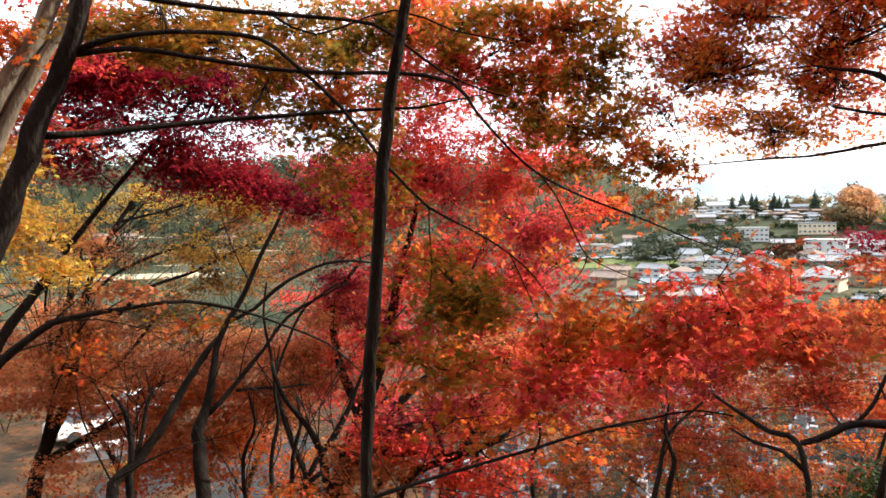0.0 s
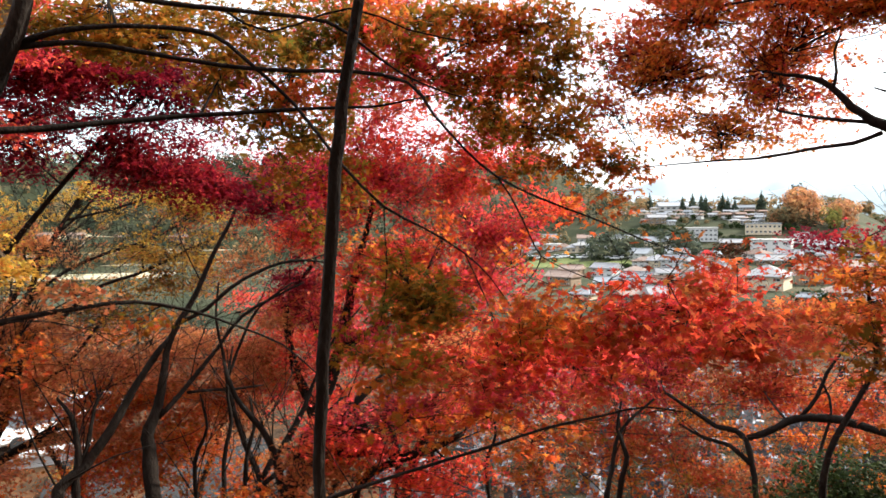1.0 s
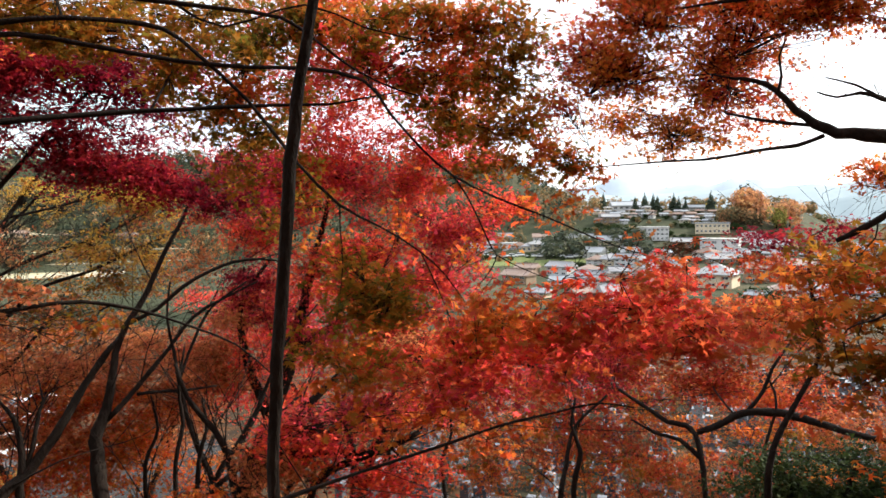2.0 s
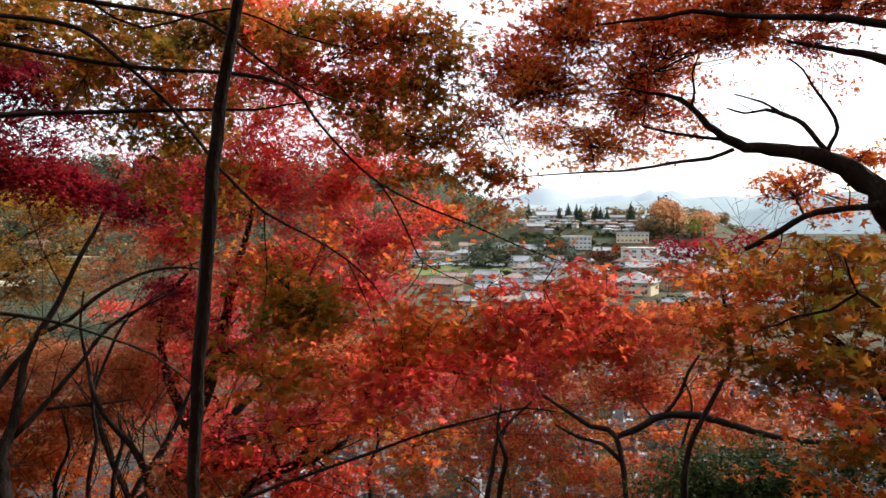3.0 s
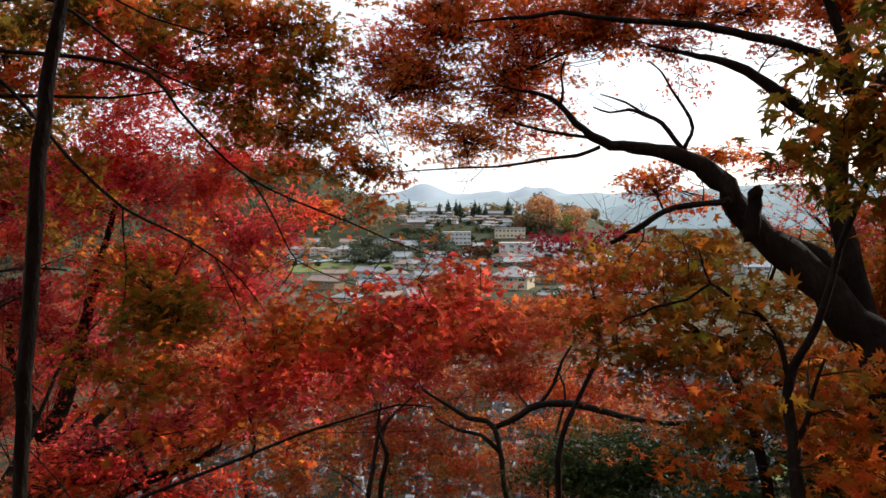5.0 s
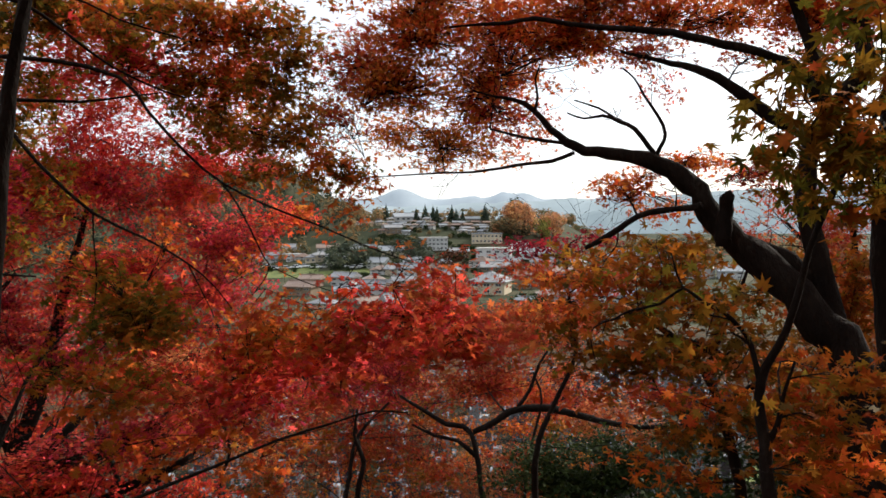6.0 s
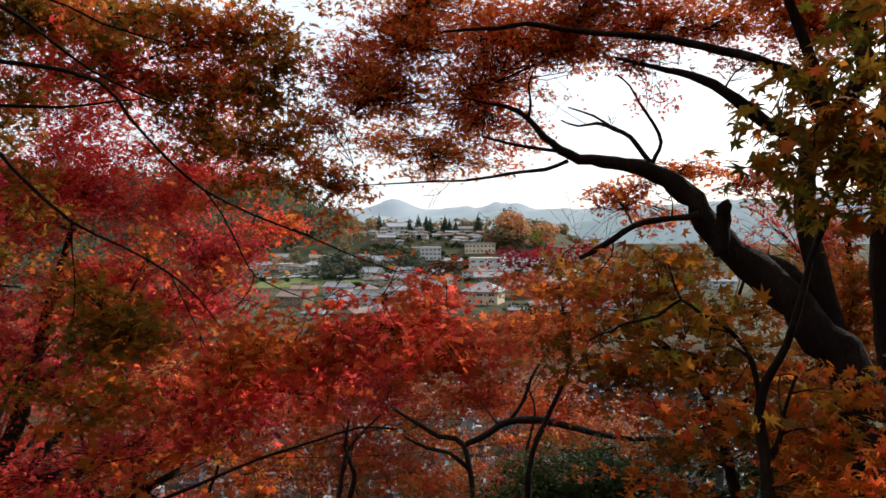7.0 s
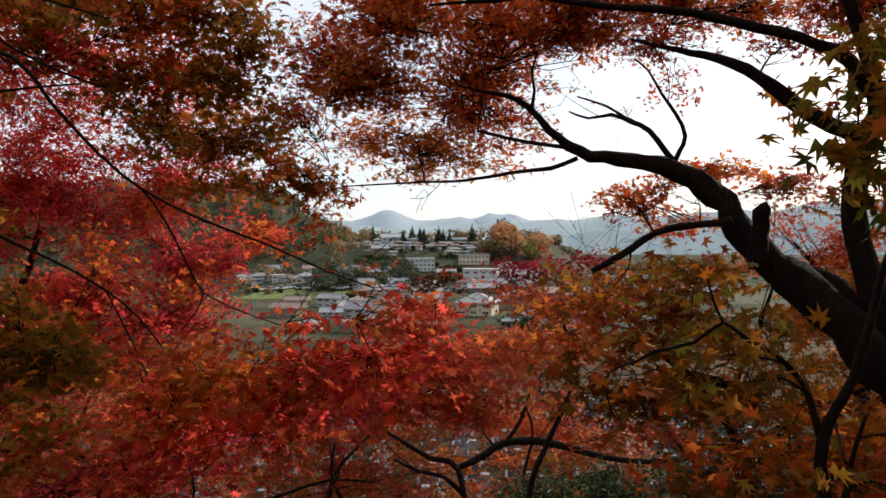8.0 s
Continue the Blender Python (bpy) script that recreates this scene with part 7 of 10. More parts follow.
yellow_maple.limb((-7.04, 6.5, -1.02, 0.0632), (-6.94, 6.67, -0.91, 0.0486), (-6.78, 6.91, -0.78, 0.0438), (-6.59, 7.17, -0.61, 0.0389), (-6.46, 7.38, -0.42, 0.0341), (-6.32, 7.56, -0.25, 0.0292), (-6.13, 7.78, -0.08, 0.0194), (-5.88, 8.04, 0.13, 0.0121))
yellow_maple.limb((-6.99, 6.86, -0.23, 0.0486), (-7.12, 6.84, 0.21, 0.0413), (-7.12, 6.91, 0.59, 0.0316), (-7.04, 7.07, 0.96, 0.0243), (-6.89, 7.26, 1.34, 0.0194), (-6.63, 7.53, 1.73, 0.0146), (-6.42, 7.73, 2.06, 0.0097))
yellow_maple.limb((-7, 7, 0.32, 0.0364), (-6.74, 7.33, 0.54, 0.0268), (-6.52, 7.59, 0.85, 0.0219), (-6.13, 7.97, 1.03, 0.017), (-5.72, 8.32, 1.29, 0.0121), (-5.28, 8.65, 1.53, 0.0073))
yellow_maple.limb((-6.99, 7.08, 0.7, 0.0243), (-6.8, 7.33, 1.01, 0.0194), (-6.46, 7.69, 1.25, 0.017), (-6.03, 8.08, 1.44, 0.0121), (-5.61, 8.41, 1.75, 0.0073))
yellow_maple.limb((-6.92, 7.21, 1.15, 0.0219), (-7.22, 6.85, 0.98, 0.0194), (-7.35, 6.66, 0.74, 0.0146), (-7.45, 6.46, 0.39, 0.0121))
yellow_maple.limb((-6.74, 7.42, 1.66, 0.017), (-6.36, 7.79, 1.79, 0.0146), (-5.97, 8.13, 1.96, 0.0121), (-5.65, 8.37, 2.06, 0.0073))
yellow_maple.limb((-6.99, 6.94, 0.01, 0.0341), (-7.13, 6.76, -0.03, 0.0243), (-7.18, 6.79, 0.28, 0.0194), (-7.24, 6.79, 0.73, 0.0146), (-7.21, 6.9, 1.29, 0.0097))
yellow_maple.limb((-7.06, 6.51, -0.93, 0.0486), (-7.08, 6.66, -0.51, 0.0389), (-7.11, 6.72, -0.21, 0.0243), (-7.14, 6.78, 0.09, 0.017))
yellow_maple.limb((-6.87, 7.01, -0.2, 0.0219), (-6.69, 7.25, -0.04, 0.0194), (-6.51, 7.52, 0.32, 0.017), (-6.35, 7.72, 0.64, 0.0121))
yellow_maple.limb((-6.13, 7.97, 1.03, 0.0121), (-6.13, 7.99, 1.37, 0.0097), (-5.98, 8.13, 1.65, 0.0073))
yellow_maple.pad("yellow", -5.78, 8.29, 1.8, 0.44, 0.29, 916, 0.055, 5)
yellow_maple.pad("yellow", -6.15, 7.99, 1.45, 0.52, 0.37, 763, 0.055, 5)
yellow_maple.pad("yellow", -7.3, 6.81, 1.63, 0.59, 0.52, 2138, 0.055, 5)
yellow_maple.pad("olive", -5.95, 8.14, 1.1, 0.44, 0.37, 654, 0.055, 5)
yellow_maple.pad("rust", -7, 7.16, 1.49, 0.44, 0.29, 392, 0.055, 5)
yellow_maple.pad("yellow", -6.66, 7.52, 1.88, 0.44, 0.29, 392, 0.055, 5)
yellow_maple.pad("yellow", -5.94, 8.17, 1.97, 0.66, 0.15, 981, 0.055, 5)
yellow_maple.pad("yellow", -5.51, 8.5, 1.86, 0.44, 0.18, 549, 0.055, 5)
yellow_maple.pad("rust", -6.52, 7.59, 0.72, 0.44, 0.15, 392, 0.055, 5)
yellow_maple.pad("yellow", -5.63, 8.4, 1.29, 0.37, 0.37, 545, 0.055, 5)
yellow_maple.pad("olive", -6.33, 7.75, 0.57, 0.59, 0.22, 654, 0.055, 5)
yellow_maple.bough("yellow", -7.30, 7.17, 1.73, 0.83, 0.30, 786, 0.052, 3)
yellow_maple.bough("yellow", -6.66, 8.14, 1.83, 0.93, 0.27, 784, 0.052, 3)
yellow_maple.bough("rust", -6.70, 7.27, 1.34, 0.87, 0.29, 793, 0.052, 3)
yellow_maple.bough("yellow", -5.81, 7.98, 1.28, 0.79, 0.29, 715, 0.052, 3)
yellow_maple.bough("olive", -6.48, 8.25, 0.82, 0.85, 0.23, 574, 0.052, 3)
yellow_maple.bough("yellow", -7.32, 6.95, 1.14, 0.67, 0.37, 917, 0.052, 3)
yellow_maple.bough("rust", -5.71, 8.39, 1.70, 0.59, 0.30, 548, 0.052, 3)
yellow_maple.bough("olive", -6.84, 7.16, 0.88, 0.80, 0.22, 460, 0.052, 3)
yellow_maple.bough("rust", -5.60, 8.60, 0.91, 0.45, 0.30, 423, 0.052, 3)
yellow_maple.bough("yellow", -5.95, 8.58, 1.85, 0.46, 0.12, 349, 0.052, 3)
yellow_maple.bough("rust", -6.19, 7.93, 0.37, 0.89, 0.30, 829, 0.052, 3)
yellow_maple.bough("rust", -6.97, 7.11, 0.28, 0.89, 0.30, 825, 0.052, 3)
yellow_maple.bough("rust", -5.05, 8.54, 1.15, 0.58, 0.36, 1085, 0.052, 3)
yellow_maple.bough("rust", -4.84, 9.31, 0.44, 0.54, 0.38, 1076, 0.052, 3)
yellow_maple.bough("yellow", -5.53, 8.17, 0.94, 0.50, 0.26, 545, 0.052, 3)
yellow_maple.bough("dusk", -4.91, 8.85, 0.05, 0.60, 0.30, 926, 0.052, 3)
yellow_maple.bough("rust", -5.69, 8.61, 0.02, 0.69, 0.31, 985, 0.052, 3)
yellow_maple.bough("dusk", -5.09, 8.60, 1.64, 0.36, 0.22, 411, 0.052, 3)
yellow_maple.fray(330, 1.8, up=0.3, thick=0.3)
yellow_maple.finish()

leaning_maple = Tree("maple_tree", "maple with several dark leaning stems and rusty leaves", 107)
leaning_maple.limb((-4.7, 6.36, -1.55, 0.0826), (-4.84, 6.5, -1.06, 0.0786), (-4.92, 6.57, -0.73, 0.0708), (-4.98, 6.61, -0.5, 0.0629), (-4.95, 6.7, -0.31, 0.0491), (-4.94, 6.79, -0.07, 0.0433), (-4.94, 6.89, 0.31, 0.0354), (-4.87, 7, 0.59, 0.0315), (-4.75, 7.13, 0.88, 0.0275), (-4.63, 7.26, 1.26, 0.0236), (-4.51, 7.36, 1.55, 0.0197), (-4.39, 7.44, 1.88, 0.0138), (-4.27, 7.5, 2.24, 0.0078), ground=True)
leaning_maple.limb((-5.35, 5.82, -1.4, 0.0655), (-5.46, 5.95, -0.95, 0.0568), (-5.45, 6.03, -0.8, 0.0546), (-5.35, 6.2, -0.67, 0.0458), (-5.25, 6.4, -0.4, 0.0437), (-5.15, 6.62, -0.05, 0.0371), (-5.03, 6.8, 0.26, 0.0306), (-4.93, 6.92, 0.44, 0.024), ground=True)
leaning_maple.limb((-4.93, 6.72, -0.32, 0.0306), (-4.81, 6.88, -0.14, 0.0262), (-4.66, 7.06, 0.12, 0.024), (-4.56, 7.18, 0.29, 0.0197), (-4.37, 7.37, 0.62, 0.0174), (-4.13, 7.55, 0.79, 0.0131), (-3.83, 7.75, 0.96, 0.0087))
leaning_maple.limb((-4.87, 7, 0.59, 0.024), (-4.66, 7.18, 0.72, 0.0218), (-4.48, 7.34, 0.92, 0.0197), (-4.24, 7.52, 1.09, 0.0174), (-3.93, 7.71, 1.19, 0.0153), (-3.56, 7.91, 1.16, 0.0109))
leaning_maple.limb((-4.75, 6.94, -0.11, 0.0174), (-4.59, 7.06, -0.1, 0.0153), (-4.36, 7.22, -0.11, 0.0131), (-4.12, 7.38, -0.09, 0.0087))
leaning_maple.limb((-3.84, 6.97, -1.58, 0.035), (-4.03, 7.12, -1.02, 0.0284), (-4.2, 7.14, -0.69, 0.0262), (-4.33, 7.16, -0.38, 0.024), (-4.44, 7.19, -0.01, 0.0197), (-4.5, 7.21, 0.28, 0.0174), (-4.58, 7.22, 0.63, 0.0131), (-4.57, 7.28, 0.99, 0.0087), ground=True)
leaning_maple.limb((-4.44, 7.19, -0.01, 0.0153), (-4.35, 7.34, 0.38, 0.0153), (-4.23, 7.48, 0.7, 0.0131), (-3.93, 7.69, 0.96, 0.0087))
leaning_maple.limb((-5.23, 5.98, -1.35, 0.0437), (-5.36, 6.09, -0.87, 0.0371), (-5.42, 6.19, -0.52, 0.0306), (-5.52, 6.21, -0.2, 0.0218), (-5.63, 6.16, -0.03, 0.0131), ground=True)
leaning_maple.limb((-5.38, 6.13, -0.77, 0.024), (-5.37, 6.26, -0.48, 0.0218), (-5.38, 6.36, -0.17, 0.0174), (-5.34, 6.44, -0.02, 0.0109))
leaning_maple.limb((-4.04, 7.11, -1.02, 0.0262), (-3.9, 7.32, -0.72, 0.035), (-3.78, 7.48, -0.46, 0.0306), (-3.7, 7.61, -0.18, 0.0218), (-3.56, 7.79, 0.28, 0.0153), (-3.27, 8, 0.69, 0.0087))
leaning_maple.limb((-4.01, 7.12, -1.05, 0.0262), (-3.78, 7.35, -0.84, 0.024), (-3.62, 7.55, -0.52, 0.0197), (-3.38, 7.76, -0.25, 0.0131))
leaning_maple.pad("rust", -6.3, 7.25, 0.04, 1, 0.43, 3760, 0.066, 3, twig=False)
leaning_maple.pad("rust", -5.49, 7.94, -0.04, 0.86, 0.43, 3760, 0.066, 3, twig=False)
leaning_maple.pad("rust", -6.67, 6.77, -0.27, 0.71, 0.29, 1193, 0.066, 3, twig=False)
leaning_maple.pad("rust", -4.92, 8.27, -0.35, 0.78, 0.43, 3939, 0.066, 3, twig=False)
leaning_maple.pad("orange", -5.64, 7.68, -0.54, 0.78, 0.36, 2462, 0.066, 3, twig=False)
leaning_maple.pad("rust", -4.74, 8.51, 0.17, 0.64, 0.36, 2686, 0.066, 3, twig=False)
leaning_maple.pad("orange", -5.94, 7.25, -0.98, 0.64, 0.21, 2014, 0.066, 3, twig=False)
leaning_maple.pad("rust", -6.83, 6.37, -0.8, 0.64, 0.29, 671, 0.066, 3, twig=False)
leaning_maple.pad("orange", -6.4, 6.71, -1.17, 0.57, 0.14, 716, 0.066, 3, twig=False)
leaning_maple.pad("rust", -6.02, 7.36, -0.49, 0.78, 0.36, 3282, 0.066, 3, twig=False)
leaning_maple.pad("rust", -7.03, 6.44, 0.04, 0.57, 0.43, 2506, 0.066, 3, twig=False)
leaning_maple.pad("orange", -5.36, 7.72, -1.06, 0.71, 0.21, 1343, 0.066, 3, twig=False)
leaning_maple.pad("rust", -6.85, 6.74, 0.37, 0.78, 0.43, 3447, 0.066, 3, twig=False)
leaning_maple.pad("crimson", -4.53, 8.75, 1, 0.29, 0.21, 626, 0.066, 3, twig=False)
leaning_maple.pad("rust", -6.21, 7.11, -0.7, 0.71, 0.13, 1208, 0.066, 3, twig=False)
leaning_maple.pad("orange", -5.39, 7.76, -0.88, 0.64, 0.11, 966, 0.066, 3, twig=False)
leaning_maple.pad("orange", -5.72, 7.36, -1.19, 0.64, 0.1, 1034, 0.066, 3, twig=False)
leaning_maple.pad("orange", -5, 7.87, -1.34, 0.57, 0.11, 859, 0.066, 3, twig=False)
leaning_maple.pad("rust", -5.22, 7.99, -0.58, 0.64, 0.14, 940, 0.066, 3, twig=False)
leaning_maple.pad("orange", -6.4, 7.07, -0.25, 0.64, 0.11, 859, 0.066, 3, twig=False)
leaning_maple.fray(110, 1.2, up=0.4, thick=0.34)
leaning_maple.finish()

arching_maple = Tree("maple_tree", "low maple with a long thin arching branch", 108)
arching_maple.limb((-3.65, 3.36, 0.72, 0.035), (-3.61, 3.46, 0.88, 0.0292), (-3.53, 3.6, 1.01, 0.0234), (-3.45, 3.72, 1.11, 0.0195), (-3.36, 3.83, 1.14, 0.0156), (-3.19, 4.03, 1.17, 0.0126), (-2.96, 4.24, 1.19, 0.0107), (-2.73, 4.42, 1.12, 0.0087), (-2.51, 4.56, 1.02, 0.0068), (-2.27, 4.69, 0.89, 0.0058), (-2.08, 4.76, 0.71, 0.0039), ground=True)
arching_maple.pad("rust", -3.19, 4.03, 1.27, 0.25, 0.06, 194, 0.052, 7)
arching_maple.pad("olive", -2.91, 4.27, 1.1, 0.21, 0.07, 82, 0.052, 7)
arching_maple.pad("orange", -2.95, 4.22, 1, 0.11, 0.11, 46, 0.052, 7)
arching_maple.pad("orange", -3.33, 3.83, 0.95, 0.21, 0.14, 123, 0.052, 7)
arching_maple.fray(40, 0.6)
arching_maple.finish()

bank_maple = Tree("maple_tree", "bushy orange-red maple on the bank", 109)
bank_maple.limb((-3.32, 6.14, -1.35, 0.0955), (-3.28, 6.38, -0.94, 0.0812), (-3.13, 6.65, -0.49, 0.0621), (-2.89, 6.9, -0.11, 0.043), (-2.62, 7.1, 0.18, 0.0287), ground=True)
bank_maple.limb((-3.13, 6.65, -0.49, 0.0478), (-2.66, 6.88, -0.51, 0.043), (-2.27, 7.03, -0.54, 0.0334), (-1.89, 7.21, -0.37, 0.0239))
bank_maple.limb((-3, 6, -0.75, 0.0266), (-1.2, 3.74, 0.5, 0.0081), (-0.84, 3.4, 0.72, 0.0069), (-0.64, 3.48, 0.78, 0.0059), (-0.43, 3.55, 0.85, 0.0054), (-0.23, 3.59, 0.9, 0.0049), (-0.07, 3.61, 0.94, 0.004), (0.06, 3.61, 0.93, 0.003))
bank_maple.limb((-3.28, 6.38, -0.94, 0.0478), (-3.5, 6.48, -0.37, 0.0334), (-3.8, 6.41, 0.04, 0.0239), (-3.92, 6.41, 0.35, 0.0167))
bank_maple.pad("scarlet", -2.8, 6.7, -0.16, 0.63, 0.26, 1811, 0.056, 5)
bank_maple.pad("rust", -3.22, 6.42, -0.32, 0.53, 0.26, 1509, 0.056, 5)
bank_maple.pad("pink", -2.24, 6.96, -0.08, 0.63, 0.26, 1811, 0.056, 5)
bank_maple.pad("scarlet", -1.81, 6.94, -0.59, 0.69, 0.18, 1373, 0.056, 5)
bank_maple.pad("orange", -2.74, 6.56, -0.63, 0.58, 0.18, 830, 0.056, 5)
bank_maple.pad("scarlet", -1.38, 7.34, 0.42, 0.53, 0.32, 2070, 0.056, 5)
bank_maple.pad("rust", -1.87, 7.21, 0.42, 0.53, 0.32, 1811, 0.056, 5)
bank_maple.pad("orange", -3.35, 6.22, -0.63, 0.53, 0.21, 862, 0.056, 5)
bank_maple.pad("scarlet", -2.37, 6.71, -0.68, 0.42, 0.13, 431, 0.056, 5)
bank_maple.limb((-4.12, 6.67, -1.22, 0.0251), (-4.13, 6.66, -0.66, 0.0223), (-4.07, 6.71, -0.30, 0.0195), (-4.09, 6.69, 0.06, 0.0140), (-4.04, 6.73, 0.44, 0.0084), ground=True)
bank_maple.limb((-4.09, 6.93, -1.32, 0.0258), (-4.07, 6.94, -0.74, 0.0230), (-4.00, 6.99, -0.43, 0.0172), (-4.03, 6.97, -0.11, 0.0115), ground=True)
bank_maple.limb((-2.83, 7.84, -1.38, 0.0324), (-2.81, 7.84, -0.83, 0.0295), (-2.90, 7.81, -0.47, 0.0236), (-2.98, 7.77, -0.17, 0.0147), (-2.94, 7.79, 0.13, 0.0088), ground=True)
bank_maple.limb((-2.81, 6.75, -0.98, 0.0358), (-2.66, 6.82, -0.69, 0.0358), (-2.29, 6.98, -0.54, 0.0307), (-2.14, 7.03, -0.50, 0.0179), ground=True)
bank_maple.limb((-3.60, 7.69, -1.46, 0.0302), (-3.28, 7.86, -0.90, 0.0242), (-3.09, 7.94, -0.65, 0.0181), (-2.78, 8.07, -0.43, 0.0121), ground=True)
bank_maple.limb((-2.73, 8.52, -1.68, 0.0254), (-2.65, 8.55, -1.15, 0.0223), (-2.78, 8.50, -0.76, 0.0191), (-2.63, 8.55, -0.37, 0.0127), ground=True)
bank_maple.limb((-2.16, 9.12, -1.81, 0.0267), (-2.20, 9.11, -1.33, 0.0233), (-2.08, 9.14, -0.95, 0.0167), (-2.15, 9.12, -0.58, 0.0100), ground=True)
bank_maple.limb((-0.69, 9.78, -1.80, 0.0349), (-0.61, 9.79, -1.31, 0.0314), (-0.72, 9.78, -0.98, 0.0209), (-0.67, 9.78, -0.63, 0.0140), ground=True)
bank_maple.limb((-4.69, 6.99, -1.38, 0.0242), (-4.71, 6.98, -0.84, 0.0212), (-4.61, 7.06, -0.49, 0.0151), (-4.65, 7.02, -0.13, 0.0091), ground=True)
bank_maple.fray(120, 1.0, up=0.4)
bank_maple.finish()

dusky_maple = Tree("maple_tree", "wide dusky-red maple with a low crooked branch", 110)
dusky_maple.limb((1, 9.7, -2.39, 0.0368), (0.88, 9.92, -1.91, 0.0334), (0.83, 10.11, -1.39, 0.0334), (0.76, 10.2, -1.12, 0.0334), (0.65, 10.24, -1.02, 0.0334), (0.43, 10.25, -0.99, 0.0301), (0.14, 10.31, -0.82, 0.0234), (-0.16, 10.35, -0.64, 0.0167), ground=True)
dusky_maple.limb((0.78, 10.21, -1.09, 0.0368), (1.09, 10.22, -0.94, 0.0435), (1.35, 10.23, -0.8, 0.0468), (1.74, 10.18, -0.78, 0.0502), (2.09, 10.09, -0.84, 0.0435), (2.49, 9.97, -0.93, 0.0368), (2.81, 9.87, -0.95, 0.0334), (3.19, 9.76, -0.93, 0.0268), (3.44, 9.68, -0.89, 0.0167))
dusky_maple.limb((1.52, 9.65, -2.37, 0.0201), (1.41, 9.87, -1.89, 0.0201), (1.51, 10.06, -1.3, 0.0201), (1.68, 10.21, -0.68, 0.0167), (1.58, 10.31, -0.33, 0.01), ground=True)
dusky_maple.limb((1.35, 10.23, -0.8, 0.0268), (1.54, 10.27, -0.55, 0.0234), (1.65, 10.31, -0.26, 0.0201), (1.84, 10.33, 0.03, 0.0134))
dusky_maple.limb((0.83, 10.11, -1.39, 0.0334), (0.58, 10.19, -1.19, 0.0268), (0.28, 10.22, -1.13, 0.0201), (-0.01, 10.26, -0.99, 0.0134))
dusky_maple.limb((-0.87, 9.85, -2.03, 0.0334), (-0.81, 10.03, -1.59, 0.0301), (-0.75, 10.16, -1.19, 0.0234), (-0.6, 10.24, -0.98, 0.0201), (-0.31, 10.33, -0.71, 0.0134), ground=True)
dusky_maple.bough("pink", -0.26, 11.23, -0.44, 0.58, 0.23, 952, 0.074, 3)
dusky_maple.bough("pink", -0.57, 11.8, -0.31, 0.58, 0.23, 952, 0.074, 3)
dusky_maple.bough("pink", -1.03, 11.55, -0.51, 0.97, 0.42, 2041, 0.074, 3)
dusky_maple.bough("dusk", -0.15, 12.01, -0.08, 0.58, 0.25, 1058, 0.074, 3)
dusky_maple.bough("dusk", 0.53, 12.2, -0.2, 0.58, 0.25, 1058, 0.074, 3)
dusky_maple.bough("dusk", -0.02, 11.64, -0.35, 0.97, 0.47, 2268, 0.074, 3)
dusky_maple.bough("dusk", 0.17, 11.57, -0.11, 0.53, 0.23, 872, 0.074, 3)
dusky_maple.bough("dusk", 1.57, 12.21, -0.19, 0.53, 0.23, 872, 0.074, 3)
dusky_maple.bough("dusk", 0.83, 11.67, -0.02, 0.89, 0.42, 1871, 0.074, 3)
dusky_maple.bough("dusk", 1.06, 11.55, -0.72, 0.53, 0.21, 596, 0.074, 3)
dusky_maple.bough("dusk", 0.97, 11.52, -0.32, 0.53, 0.21, 596, 0.074, 3)
dusky_maple.bough("dusk", 1.48, 11.52, -0.5, 0.89, 0.37, 1279, 0.074, 3)
dusky_maple.bough("pink", -0.68, 12.01, -0.72, 0.58, 0.18, 569, 0.074, 3)
dusky_maple.bough("pink", -1.1, 11.45, -0.8, 0.58, 0.18, 569, 0.074, 3)
dusky_maple.bough("pink", -0.36, 11.53, -0.84, 0.97, 0.33, 1221, 0.074, 3)
dusky_maple.bough("dusk", 0.99, 12.17, -0.77, 0.53, 0.18, 417, 0.074, 3)
dusky_maple.bough("dusk", 1.3, 11.5, -0.77, 0.53, 0.18, 417, 0.074, 3)
dusky_maple.bough("dusk", 0.65, 11.52, -0.84, 0.89, 0.33, 895, 0.074, 3)
dusky_maple.bough("brown", 0.38, 11.61, -1.31, 0.44, 0.09, 109, 0.074, 3)
dusky_maple.bough("brown", 0.01, 11.79, -1.37, 0.44, 0.09, 109, 0.074, 3)
dusky_maple.bough("brown", 0.14, 11.46, -1.16, 0.73, 0.17, 235, 0.074, 3)
dusky_maple.bough("dusk", 0.77, 12.01, -0.1, 0.48, 0.21, 651, 0.074, 3)
dusky_maple.bough("dusk", 0.8, 12.29, 0.09, 0.48, 0.21, 651, 0.074, 3)
dusky_maple.bough("dusk", 1.33, 11.64, 0.07, 0.81, 0.37, 1396, 0.074, 3)
dusky_maple.bough("dusk", 1.66, 11.27, -0.02, 0.39, 0.25, 542, 0.074, 3)
dusky_maple.bough("dusk", 2.45, 11.18, 0.31, 0.39, 0.25, 542, 0.074, 3)
dusky_maple.bough("dusk", 2.06, 11.55, 0.16, 0.65, 0.47, 1163, 0.074, 3)
dusky_maple.bough("orange", 2.08, 11.91, -0.96, 0.44, 0.13, 213, 0.074, 3)
dusky_maple.bough("orange", 1.13, 12.02, -0.92, 0.44, 0.13, 213, 0.074, 3)
dusky_maple.bough("orange", 1.47, 11.44, -0.9, 0.73, 0.23, 457, 0.074, 3)
dusky_maple.bough("olive", 2.12, 11.61, -1.41, 0.39, 0.10, 129, 0.074, 3)
dusky_maple.bough("olive", 2.57, 11.54, -1.45, 0.39, 0.10, 129, 0.074, 3)
dusky_maple.bough("olive", 2.08, 11.2, -1.42, 0.65, 0.19, 278, 0.074, 3)
